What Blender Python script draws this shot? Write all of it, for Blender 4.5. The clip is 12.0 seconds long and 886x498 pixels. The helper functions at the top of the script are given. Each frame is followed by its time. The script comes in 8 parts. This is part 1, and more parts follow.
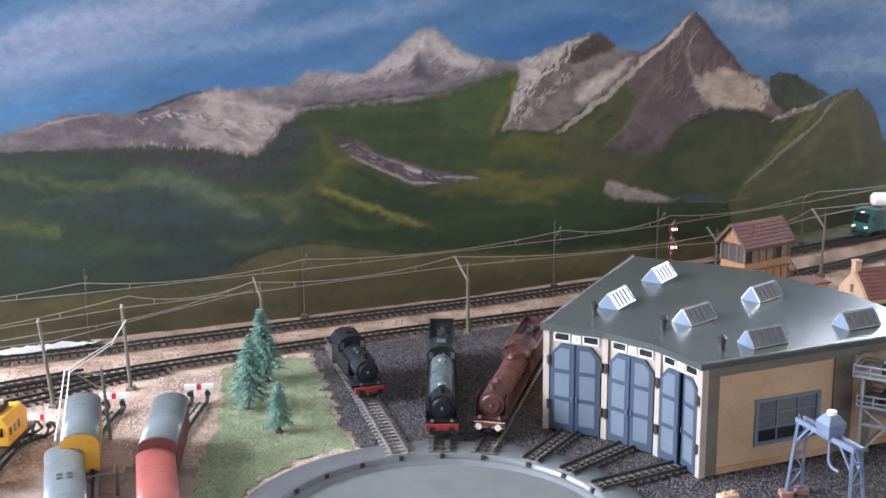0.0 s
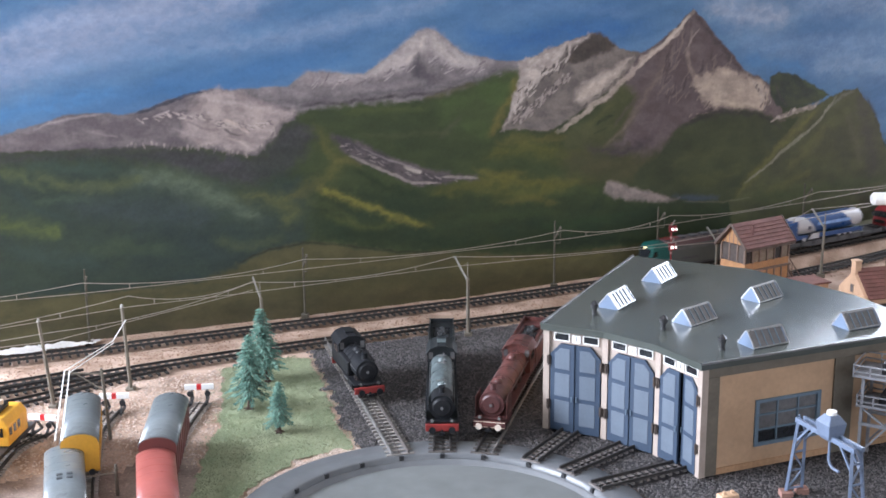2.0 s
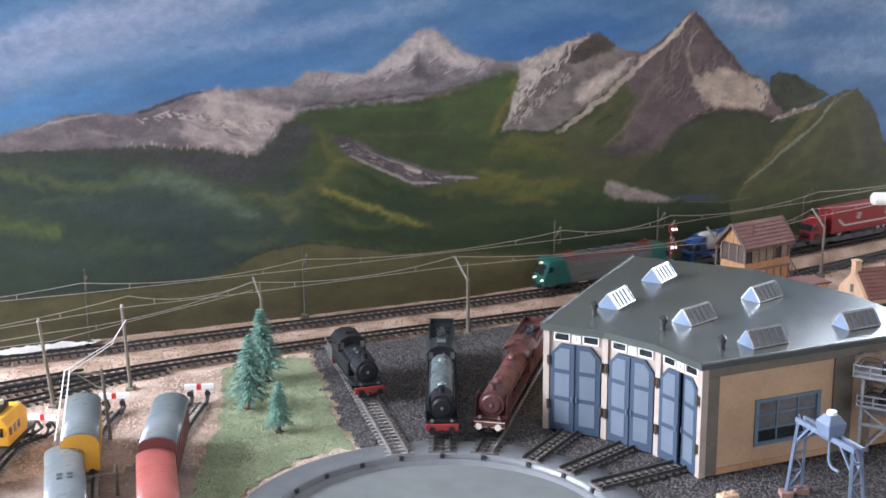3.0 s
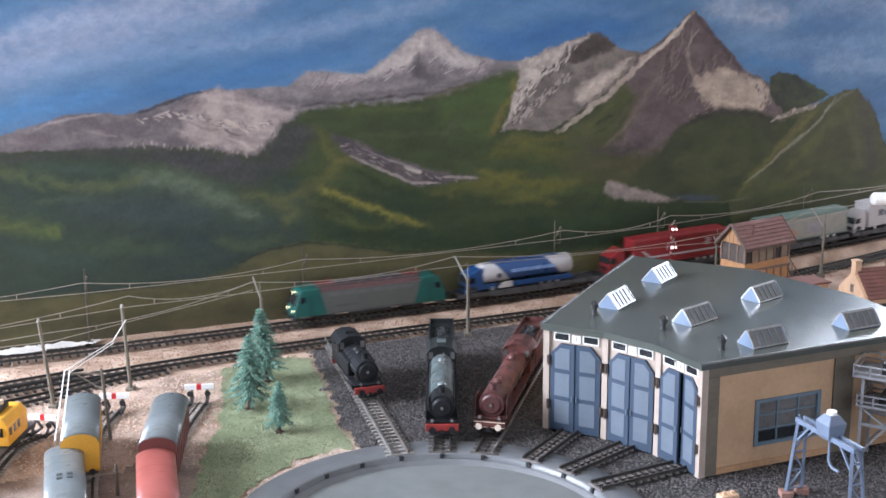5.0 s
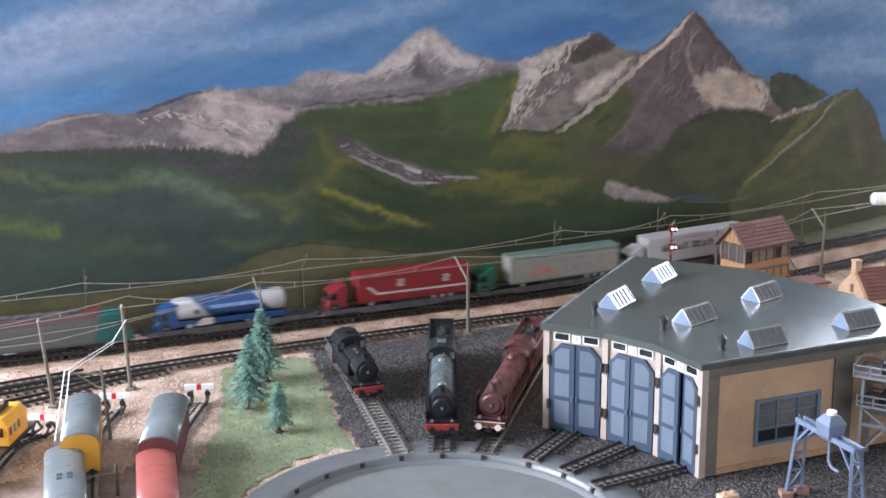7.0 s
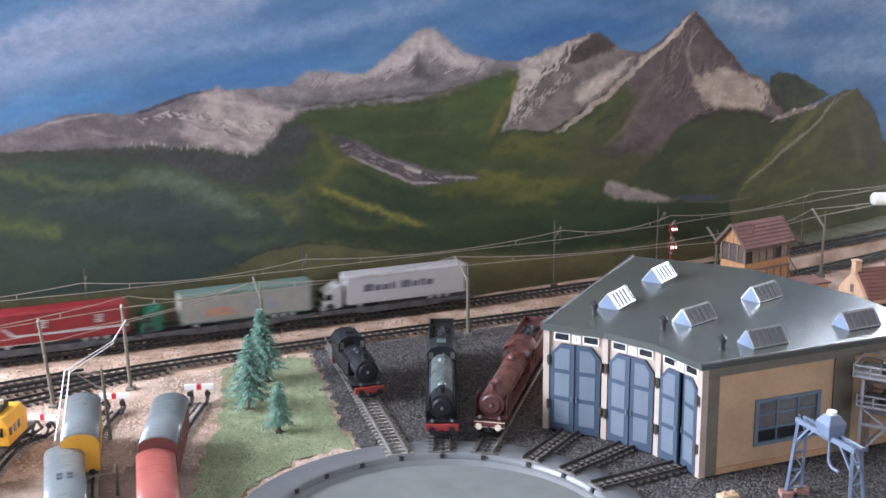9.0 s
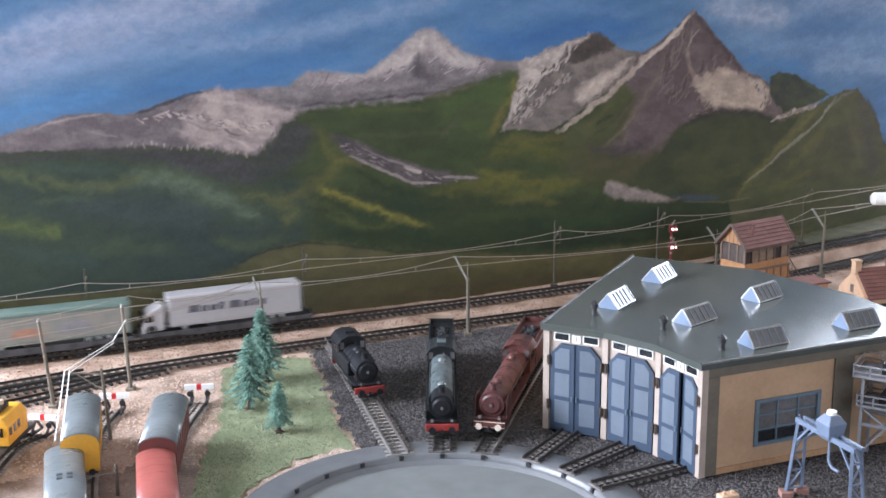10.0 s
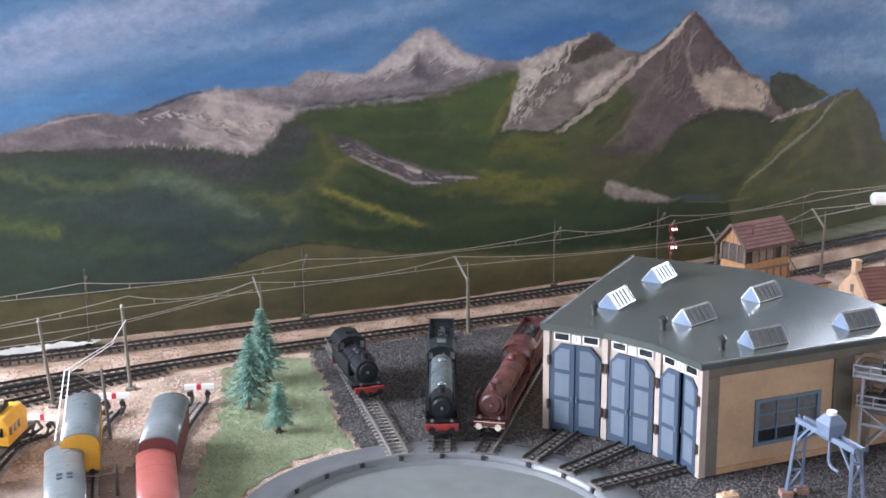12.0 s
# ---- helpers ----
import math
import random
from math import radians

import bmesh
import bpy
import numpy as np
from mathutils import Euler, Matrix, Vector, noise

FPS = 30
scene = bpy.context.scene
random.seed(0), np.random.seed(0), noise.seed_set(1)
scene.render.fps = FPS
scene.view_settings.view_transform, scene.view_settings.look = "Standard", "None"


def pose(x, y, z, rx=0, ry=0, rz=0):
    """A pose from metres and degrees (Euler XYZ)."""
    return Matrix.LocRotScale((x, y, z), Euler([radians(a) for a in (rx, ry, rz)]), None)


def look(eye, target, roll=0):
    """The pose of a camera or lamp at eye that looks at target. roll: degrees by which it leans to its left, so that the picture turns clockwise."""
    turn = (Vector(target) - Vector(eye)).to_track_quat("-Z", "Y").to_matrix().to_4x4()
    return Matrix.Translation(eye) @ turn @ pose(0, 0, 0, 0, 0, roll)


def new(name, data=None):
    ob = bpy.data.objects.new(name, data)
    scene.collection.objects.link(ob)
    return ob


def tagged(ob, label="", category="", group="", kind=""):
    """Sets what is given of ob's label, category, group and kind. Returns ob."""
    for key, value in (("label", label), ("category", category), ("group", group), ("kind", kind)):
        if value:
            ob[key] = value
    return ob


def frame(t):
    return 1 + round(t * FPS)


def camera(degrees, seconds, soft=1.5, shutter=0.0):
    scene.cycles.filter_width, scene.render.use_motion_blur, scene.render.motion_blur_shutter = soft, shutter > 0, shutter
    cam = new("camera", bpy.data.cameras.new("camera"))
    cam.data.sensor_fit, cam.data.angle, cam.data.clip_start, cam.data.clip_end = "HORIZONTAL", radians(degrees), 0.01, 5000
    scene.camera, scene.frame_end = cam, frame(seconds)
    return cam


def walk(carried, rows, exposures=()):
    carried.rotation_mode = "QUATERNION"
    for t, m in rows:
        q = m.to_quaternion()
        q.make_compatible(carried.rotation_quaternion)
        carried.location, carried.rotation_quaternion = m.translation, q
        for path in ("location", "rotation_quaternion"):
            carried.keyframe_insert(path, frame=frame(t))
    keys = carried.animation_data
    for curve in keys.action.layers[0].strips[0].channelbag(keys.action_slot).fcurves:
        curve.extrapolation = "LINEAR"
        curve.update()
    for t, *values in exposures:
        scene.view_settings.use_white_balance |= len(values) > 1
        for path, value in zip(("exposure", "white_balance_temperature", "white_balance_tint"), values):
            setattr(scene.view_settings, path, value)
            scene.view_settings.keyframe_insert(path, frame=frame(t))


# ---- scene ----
cam = camera(39.68, 12.0, soft=1.65, shutter=1.0)
EYE = (0.0, 0.0, 0.477)
VIEW = look(EYE, (0.0, math.cos(radians(13.653)), 0.477 - math.sin(radians(13.653))), -0.56)
walk(cam, [(0.0, VIEW), (12.0, VIEW)], exposures=[(0.0, 0.0), (12.0, 0.0)])

# ---- light: a room with windows, soft daylight, and an added fill lamp behind ----
world = bpy.data.worlds.new("daylight")
scene.world = world
world.use_nodes = True
wn = world.node_tree.nodes
sky = wn.new("ShaderNodeTexSky")
sky.sky_type, sky.sun_disc = "NISHITA", False
sky.sun_elevation, sky.sun_rotation = radians(35), radians(250)
world.node_tree.links.new(sky.outputs[0], wn["Background"].inputs[0])
wn["Background"].inputs[1].default_value = 0.12


def area_lamp(name, m, sx, sy, watts, colour):
    data = bpy.data.lights.new(name, "AREA")
    data.shape, data.size, data.size_y, data.energy, data.color = "RECTANGLE", sx, sy, watts, colour
    ob = new(name, data)
    ob.matrix_world = m
    return ob


DAY = (0.87, 0.95, 1.13)
area_lamp("window_light_left", look((-1.74, 1.0, 0.78), (0.0, 1.15, 0.0)), 1.35, 1.05, 146, DAY)
area_lamp("window_light_back", look((1.85, 3.94, 0.9), (0.35, 1.2, 0.1)), 1.6, 1.0, 115, DAY)
area_lamp("window_light_right", look((2.72, 3.3, 1.0), (0.2, 1.3, 0.1)), 1.1, 0.8, 30, DAY)
# No window is known here: a lamp added as fill from behind.
area_lamp("fill_light_behind", look((1.5, -1.93, 0.85), (0.8, 1.6, 0.15)), 2.1, 1.0, 38, DAY)


# ---- materials ----
def lin(r, g, b):
    """Linear paint colour from everyday 0-255 values."""
    return tuple((c / 255 / 12.92 if c <= 10 else ((c / 255 + 0.055) / 1.055) ** 2.4) for c in (r, g, b))


MATS = {}


def mat(name, rgb, rough=0.6, metal=0.0, var=0.25, scale=120.0, bump=0.0, rgb2=None, island=0.0, spec=0.5, fine=6.0, rvar=0.1):
    """Paint with blotches at two scales, an optional second colour for wear, and fine relief."""
    if name in MATS:
        return MATS[name]
    m = bpy.data.materials.new(name)
    m.use_nodes = True
    nt = m.node_tree
    n, l = nt.nodes, nt.links
    b = n["Principled BSDF"]
    b.inputs["Roughness"].default_value, b.inputs["Metallic"].default_value = rough, metal
    b.inputs["Specular IOR Level"].default_value = spec
    tc = n.new("ShaderNodeTexCoord")
    big, small = n.new("ShaderNodeTexNoise"), n.new("ShaderNodeTexNoise")
    big.inputs["Scale"].default_value, small.inputs["Scale"].default_value = scale, scale * fine
    big.inputs["Detail"].default_value, small.inputs["Detail"].default_value = 4, 3
    l.new(tc.outputs["Object"], big.inputs["Vector"])
    l.new(tc.outputs["Object"], small.inputs["Vector"])
    mix = n.new("ShaderNodeMixRGB")
    mix.inputs[1].default_value = (*rgb, 1)
    mix.inputs[2].default_value = (*(rgb2 or tuple(c * (1 - var) for c in rgb)), 1)
    ramp = n.new("ShaderNodeMapRange")
    ramp.inputs[1].default_value, ramp.inputs[2].default_value = 0.38, 0.64
    l.new(big.outputs[0], ramp.inputs[0])
    l.new(ramp.outputs[0], mix.inputs[0])
    hsv = n.new("ShaderNodeHueSaturation")
    val = n.new("ShaderNodeMapRange")
    val.inputs[1].default_value, val.inputs[2].default_value = 0.25, 0.75
    val.inputs[3].default_value, val.inputs[4].default_value = 1 - var * 0.7, 1 + var * 0.7
    l.new(small.outputs[0], val.inputs[0])
    last = val.outputs[0]
    if island:
        geo, mul = n.new("ShaderNodeNewGeometry"), n.new("ShaderNodeMath")
        r2 = n.new("ShaderNodeMapRange")
        r2.inputs[3].default_value, r2.inputs[4].default_value = 1 - island, 1 + island
        l.new(geo.outputs["Random Per Island"], r2.inputs[0])
        mul.operation = "MULTIPLY"
        l.new(last, mul.inputs[0])
        l.new(r2.outputs[0], mul.inputs[1])
        last = mul.outputs[0]
    l.new(last, hsv.inputs["Value"])
    l.new(mix.outputs[0], hsv.inputs["Color"])
    l.new(hsv.outputs[0], b.inputs["Base Color"])
    rr = n.new("ShaderNodeMapRange")
    rr.inputs[3].default_value, rr.inputs[4].default_value = max(0.03, rough - rvar), min(1, rough + rvar)
    l.new(big.outputs[0], rr.inputs[0])
    l.new(rr.outputs[0], b.inputs["Roughness"])
    if bump:
        bp = n.new("ShaderNodeBump")
        bp.inputs["Strength"].default_value, bp.inputs["Distance"].default_value = 0.6, bump
        l.new(small.outputs[0], bp.inputs["Height"])
        l.new(bp.outputs[0], b.inputs["Normal"])
    MATS[name] = m
    return m


def glass(name, tint=(0.8, 0.88, 0.92), rough=0.05):
    m = bpy.data.materials.new(name)
    m.use_nodes = True
    b = m.node_tree.nodes["Principled BSDF"]
    b.inputs["Base Color"].default_value = (*tint, 1)
    b.inputs["Roughness"].default_value, b.inputs["Transmission Weight"].default_value = rough, 1.0
    b.inputs["IOR"].default_value = 1.45
    return m


def glow(name, rgb, strength):
    m = bpy.data.materials.new(name)
    m.use_nodes = True
    b = m.node_tree.nodes["Principled BSDF"]
    b.inputs["Base Color"].default_value = (*rgb, 1)
    b.inputs["Emission Color"].default_value, b.inputs["Emission Strength"].default_value = (*rgb, 1), strength
    return m


# ---- building helpers ----
def thing(name, m, label="", category="", group="", kind=""):
    ob = new(name)
    ob.empty_display_size = 0.01
    ob.matrix_world = m
    return tagged(ob, label, category, group, kind)


def mesh_of(bm, name, smooth=False):
    me = bpy.data.meshes.new(name)
    bm.normal_update()
    bm.to_mesh(me)
    bm.free()
    if smooth:
        for f in me.polygons:
            f.use_smooth = True
    return me


def part(name, bm, material, parent=None, label="", bevel=0.0, smooth=False, m=None):
    """Links a bmesh as one mesh object under a thing or part."""
    if bevel:
        bmesh.ops.bevel(bm, geom=[e for e in bm.edges if len(e.link_faces) == 2 and e.calc_face_angle(0) > 0.6], offset=bevel, segments=1, affect="EDGES")
    me = mesh_of(bm, name, smooth)
    me.materials.append(material)
    ob = new(name, me)
    ob.parent = parent
    if m is not None:
        ob.matrix_local = m
    if label:
        tagged(ob, label)
    return ob


def share(name, me, parent, m):
    ob = new(name, me)
    ob.parent = parent
    ob.matrix_local = m
    return ob


def box(bm, x0, x1, y0, y1, z0, z1, m=None):
    r = bmesh.ops.create_cube(bm, size=1, matrix=Matrix.LocRotScale(((x0 + x1) / 2, (y0 + y1) / 2, (z0 + z1) / 2), None, (abs(x1 - x0), abs(y1 - y0), abs(z1 - z0))))
    if m is not None:
        bmesh.ops.transform(bm, matrix=m, verts=r["verts"])
    return bm


def rod(bm, a, b, r0, r1=None, seg=10):
    """A round bar from a to b."""
    a, b = Vector(a), Vector(b)
    q = (b - a).to_track_quat("Z", "Y").to_matrix().to_4x4()
    bmesh.ops.create_cone(bm, cap_ends=True, segments=seg, radius1=r0, radius2=r0 if r1 is None else r1, depth=(b - a).length,
                          matrix=Matrix.Translation((a + b) / 2) @ q)
    return bm


def bar(bm, a, b, w, h):
    """A square bar from a to b."""
    a, b = Vector(a), Vector(b)
    q = (b - a).to_track_quat("Y", "Z").to_matrix().to_4x4()
    box(bm, -w / 2, w / 2, -(b - a).length / 2, (b - a).length / 2, -h / 2, h / 2, Matrix.Translation((a + b) / 2) @ q)
    return bm


def prism(bm, outline, y0, y1, m=None):
    """An outline in x, z drawn out along y."""
    a = [bm.verts.new((x, y0, z)) for x, z in outline]
    b = [bm.verts.new((x, y1, z)) for x, z in outline]
    n = len(a)
    faces = [bm.faces.new(a), bm.faces.new(b[::-1])]
    for i in range(n):
        faces.append(bm.faces.new((a[i], b[i], b[(i + 1) % n], a[(i + 1) % n])))
    bmesh.ops.recalc_face_normals(bm, faces=faces)
    if m is not None:
        bmesh.ops.transform(bm, matrix=m, verts=a + b)
    return bm


def lathe(bm, profile, seg=64, m=None):
    """A closed ring profile (r, z) turned about z."""
    rings = []
    for i in range(seg):
        a = 2 * math.pi * i / seg
        rings.append([bm.verts.new((r * math.sin(a), r * math.cos(a), z)) for r, z in profile])
    faces = []
    for i in range(seg):
        p, q = rings[i], rings[(i + 1) % seg]
        for j in range(len(profile) - 1):
            faces.append(bm.faces.new((p[j], p[j + 1], q[j + 1], q[j])))
    bmesh.ops.recalc_face_normals(bm, faces=faces)
    if m is not None:
        bmesh.ops.transform(bm, matrix=m, verts=[v for r in rings for v in r])
    return bm


def bm_new():
    return bmesh.new()



# ---- the lie of the tracks ----
HUB = Vector((-0.0026, 0.9616, 0.0))
REAR = (0.20149, 0.025, -0.05086, 0.40681, 1.62713)
FRONT = (0.25368, -0.02028, 0.4062, 1.53248)


def along(poly, x):
    """y of a main track at x: a polynomial in the middle, straight beyond."""
    c = min(max(x, -0.58), 0.76)
    y = d = 0.0
    for k in poly:
        d = d * c + y
        y = y * c + k
    return y + d * (x - c)


def rise(x):
    """The rear track climbs gently towards +x."""
    t = min(max(x / 0.7, 0.0), 1.0)
    return 0.018 * t * t * (3 - 2 * t)


def board_y(x):
    """The painted board behind the tracks."""
    t = max(0.0, x - 0.2)
    return 1.588 + 0.41 * (x + 0.216) + 0.36 * min(t, 0.9) ** 2 + (0.648 * (t - 0.9) if t > 0.9 else 0)


# ---- room shell ----
wall_paint = mat("wall_paint", (0.52, 0.5, 0.47), 0.85, var=0.06, scale=3, bump=0.0005)
floor_wood = mat("floor_boards", (0.25, 0.17, 0.1), 0.5, var=0.3, scale=5)


def shell(name, spans, material):
    bm = bm_new()
    for s in spans:
        box(bm, *s)
    return tagged(part(name, bm, material), name.replace("_", " ") + " of the layout room, plain paint", "wall", kind="structure")


def pierced(along_x, at, lo, hi, w0, w1, z0, z1):
    """A wall 12 cm thick with one window-sized opening."""
    cells = ((lo, w0, -0.9, 1.7), (w1, hi, -0.9, 1.7), (w0, w1, -0.9, z0), (w0, w1, z1, 1.7))
    return [(a, b, at, at + 0.12, c, d) if along_x else (at, at + 0.12, a, b, c, d) for a, b, c, d in cells]


shell("wall_left", pierced(False, -1.9, -2.0, 4.0, 0.3, 1.7, 0.2, 1.3), wall_paint)
shell("wall_right", pierced(False, 2.78, -2.0, 4.0, 2.7, 3.9, 0.55, 1.45), wall_paint)
shell("wall_back", pierced(True, 4.0, -1.9, 2.9, 1.0, 2.7, 0.35, 1.45), wall_paint)
# The front opening is added only to suit the fill lamp.
shell("wall_front", pierced(True, -2.12, -1.9, 2.9, 0.4, 2.6, 0.3, 1.4), wall_paint)
shell("ceiling", [(-2.6, 2.9, -2.12, 4.12, 1.7, 1.8)], wall_paint)
shell("floor", [(-2.6, 2.9, -2.12, 4.12, -1.0, -0.9)], floor_wood)


# ---- the layout's ground: one sheet of scenery on a board, with the pit cut out ----
def ground_height(x, y):
    h = 0.0022 * noise.noise((x * 14, y * 14, 1.3)) + 0.0012 * noise.noise((x * 45, y * 45, 4.0))
    d = math.hypot(x - HUB.x, y - HUB.y)
    flat = min(1.0, max(0.0, (d - 0.2) / 0.1))
    for poly in (REAR, FRONT):
        flat = min(flat, max(0.0, (abs(y - along(poly, x)) - 0.022) / 0.03))
    bank = min(1.0, max(0.0, (y - along(FRONT, x) - 0.022) / max(0.01, along(REAR, x) - 0.02 - along(FRONT, x) - 0.022)))
    return rise(x) * bank * bank * (3 - 2 * bank) + h * flat - 0.0035 + 0.0025 * max(0.0, min(1.0, (-x - 0.1) * 4)) * flat


bm = bm_new()
nx, ny = 330, 190
gv = {}
for i in range(nx + 1):
    x = -0.75 + 1.65 * i / nx
    for j in range(ny + 1):
        t = j / ny
        y = 0.75 + (board_y(x) + 0.01 - 0.75) * t
        gv[i, j] = bm.verts.new((x, y, ground_height(x, y)))
for i in range(nx):
    for j in range(ny):
        q = (gv[i, j], gv[i + 1, j], gv[i + 1, j + 1], gv[i, j + 1])
        if all((v.co.x - HUB.x) ** 2 + (v.co.y - HUB.y) ** 2 < 0.168 ** 2 for v in q):
            continue
        bm.faces.new(q)
# the far wings and the near apron of the board
for xa, xb in ((-1.78, -0.75), (0.9, 2.6)):
    for k in range(12):
        x0, x1 = xa + (xb - xa) * k / 12, xa + (xb - xa) * (k + 1) / 12
        bm.faces.new([bm.verts.new(v) for v in ((x0, 0.75, -0.0035), (x1, 0.75, -0.0035), (x1, along(FRONT, x1) + 0.02, -0.0035), (x0, along(FRONT, x0) + 0.02, -0.0035))])
        bm.faces.new([bm.verts.new(v) for v in ((x0, along(FRONT, x0) + 0.02, -0.0035), (x1, along(FRONT, x1) + 0.02, -0.0035), (x1, along(REAR, x1) - 0.02, rise(x1) - 0.0035), (x0, along(REAR, x0) - 0.02, rise(x0) - 0.0035))])
        bm.faces.new([bm.verts.new(v) for v in ((x0, along(REAR, x0) - 0.02, rise(x0) - 0.0035), (x1, along(REAR, x1) - 0.02, rise(x1) - 0.0035), (x1, max(board_y(x1), along(REAR, x1)) + 0.06, rise(x1) - 0.0035), (x0, max(board_y(x0), along(REAR, x0)) + 0.06, rise(x0) - 0.0035))])
bm.faces.new([bm.verts.new(v) for v in ((-1.78, 0.55, -0.0035), (2.6, 0.55, -0.0035), (2.6, 0.75, -0.0035), (-1.78, 0.75, -0.0035))])


def soil_material():
    m = mat("layout_soil", lin(182, 156, 138), 0.95, var=0.22, scale=22, bump=0.0012, rgb2=lin(138, 112, 94), fine=22)
    return m


ground = part("ground", bm, soil_material(), smooth=True)
tagged(ground, "sandy tan scenic ground of a model railway", "ground", kind="structure")

bm = bm_new()
box(bm, -1.78, 2.6, 0.55, 0.8, -0.06, -0.012)
box(bm, -1.78, 2.6, 1.15, 1.3, -0.06, -0.02)
tagged(part("baseboard", bm, mat("plywood", (0.35, 0.25, 0.14), 0.7, var=0.2, scale=12)), "plywood baseboard under the model landscape", "baseboard", kind="structure")


# ---- the painted board ----
def hash_noise(x, y, seed):
    """Smooth value noise on arrays."""
    xi, yi = np.floor(x).astype(int), np.floor(y).astype(int)
    fx, fy = x - xi, y - yi
    fx, fy = fx * fx * (3 - 2 * fx), fy * fy * (3 - 2 * fy)

    def h(a, b):
        v = np.sin(a * 127.1 + b * 311.7 + seed * 74.7) * 43758.5453
        return v - np.floor(v)
    return (h(xi, yi) * (1 - fx) + h(xi + 1, yi) * fx) * (1 - fy) + (h(xi, yi + 1) * (1 - fx) + h(xi + 1, yi + 1) * fx) * fy


def cloudy(x, y, seed, octaves=4):
    s, a, t = 0, 0.5, 0
    for k in range(octaves):
        s = s + a * hash_noise(x * 2 ** k, y * 2 ** k, seed + k)
        t += a
        a *= 0.6
    return s / t


COLS, ROWS = 1300, 430
MX = np.linspace(-70, 84, COLS)[None, :] * np.ones((ROWS, 1))
MZ = np.linspace(-2, 46, ROWS)[:, None] * np.ones((1, COLS))
PAINT = 1.01
streak = cloudy(MX / 22 - MZ / 40, MZ / 5 - MX / 16, 3)
deep, pale = np.array(lin(72, 108, 146)), np.array(lin(92, 126, 158))
canvas = deep + (pale - deep) * np.clip((streak - 0.35) * 2.2, 0, 1)[..., None]
layer_no = [0]


def layer(outline, rgb, rgb2, soft, grain, warp):
    """One painted shape: an outline in centimetres, two mixed paints, a soft or crisp edge, brushed grain."""
    layer_no[0] += 1
    k = layer_no[0]
    pad = soft + 2 * warp + 0.5
    xs, zs = [p[0] for p in outline], [p[1] for p in outline]
    i0, i1 = np.searchsorted(MX[0], (min(xs) - pad, max(xs) + pad))
    j0, j1 = np.searchsorted(MZ[:, 0], (min(zs) - pad, max(zs) + pad))
    if i1 <= i0 or j1 <= j0:
        return
    X, Z = MX[j0:j1, i0:i1], MZ[j0:j1, i0:i1]
    wx = X + warp * 2.6 * (cloudy(X * 1.1, Z * 1.1, k, 3) - 0.5)
    wz = Z + warp * 2.6 * (cloudy(X * 1.1, Z * 1.1, k + 20, 3) - 0.5)
    inside = np.zeros(X.shape, bool)
    dist = np.full(X.shape, 1e9)
    n = len(outline)
    for i in range(n):
        (ax, az), (bx, bz) = outline[i], outline[(i + 1) % n]
        if az != bz:
            cross = (az > wz) != (bz > wz)
            inside ^= cross & (wx < (bx - ax) * (wz - az) / (bz - az) + ax)
        dx, dz = bx - ax, bz - az
        t = np.clip(((wx - ax) * dx + (wz - az) * dz) / (dx * dx + dz * dz + 1e-9), 0, 1)
        dist = np.minimum(dist, (wx - ax - t * dx) ** 2 + (wz - az - t * dz) ** 2)
    signed = np.where(inside, 1, -1) * np.sqrt(dist)
    cover = np.clip(signed / soft * 0.5 + 0.5, 0, 1)
    cover = cover * cover * (3 - 2 * cover)
    if grain >= 5:
        # rock: brush marks fan out downhill from the summit, broken by dabs
        top = max(range(n), key=lambda i: outline[i][1])
        ax, az = outline[top]
        fan, reach = np.arctan2(X - ax, az + 4.0 - Z), np.hypot(X - ax, az + 4.0 - Z)
        g = 0.38 * cloudy(fan * 8, reach * 0.22, k + 100, 3) + 0.62 * cloudy(X * grain / 12 + Z * 0.5, Z * grain / 8 - X * 0.2, k + 120, 4)
        gain = 4.2
    else:
        # meadow: long soft sweeps
        g = 0.6 * cloudy(X * grain / 26 + Z * 0.05, Z * grain / 11 - X * 0.05, k + 100, 3) + 0.4 * cloudy(X * 0.5 + Z * 0.35, Z * 0.7 - X * 0.25, k + 140, 3)
        gain = 2.6
    mixv = np.clip((g - 0.5) * gain + 0.5, 0, 1)[..., None]
    col = np.array(lin(*rgb)) * (1 - mixv) + np.array(lin(*rgb2)) * mixv
    canvas[j0:j1, i0:i1] = canvas[j0:j1, i0:i1] * (1 - cover[..., None]) + col * cover[..., None]


def window_of(pts, pad):
    """The part of the canvas within pad of some points."""
    xs, zs = [p[0] for p in pts], [p[1] for p in pts]
    i0, i1 = np.searchsorted(MX[0], (min(xs) - pad, max(xs) + pad))
    j0, j1 = np.searchsorted(MZ[:, 0], (min(zs) - pad, max(zs) + pad))
    return slice(j0, j1), slice(i0, i1)


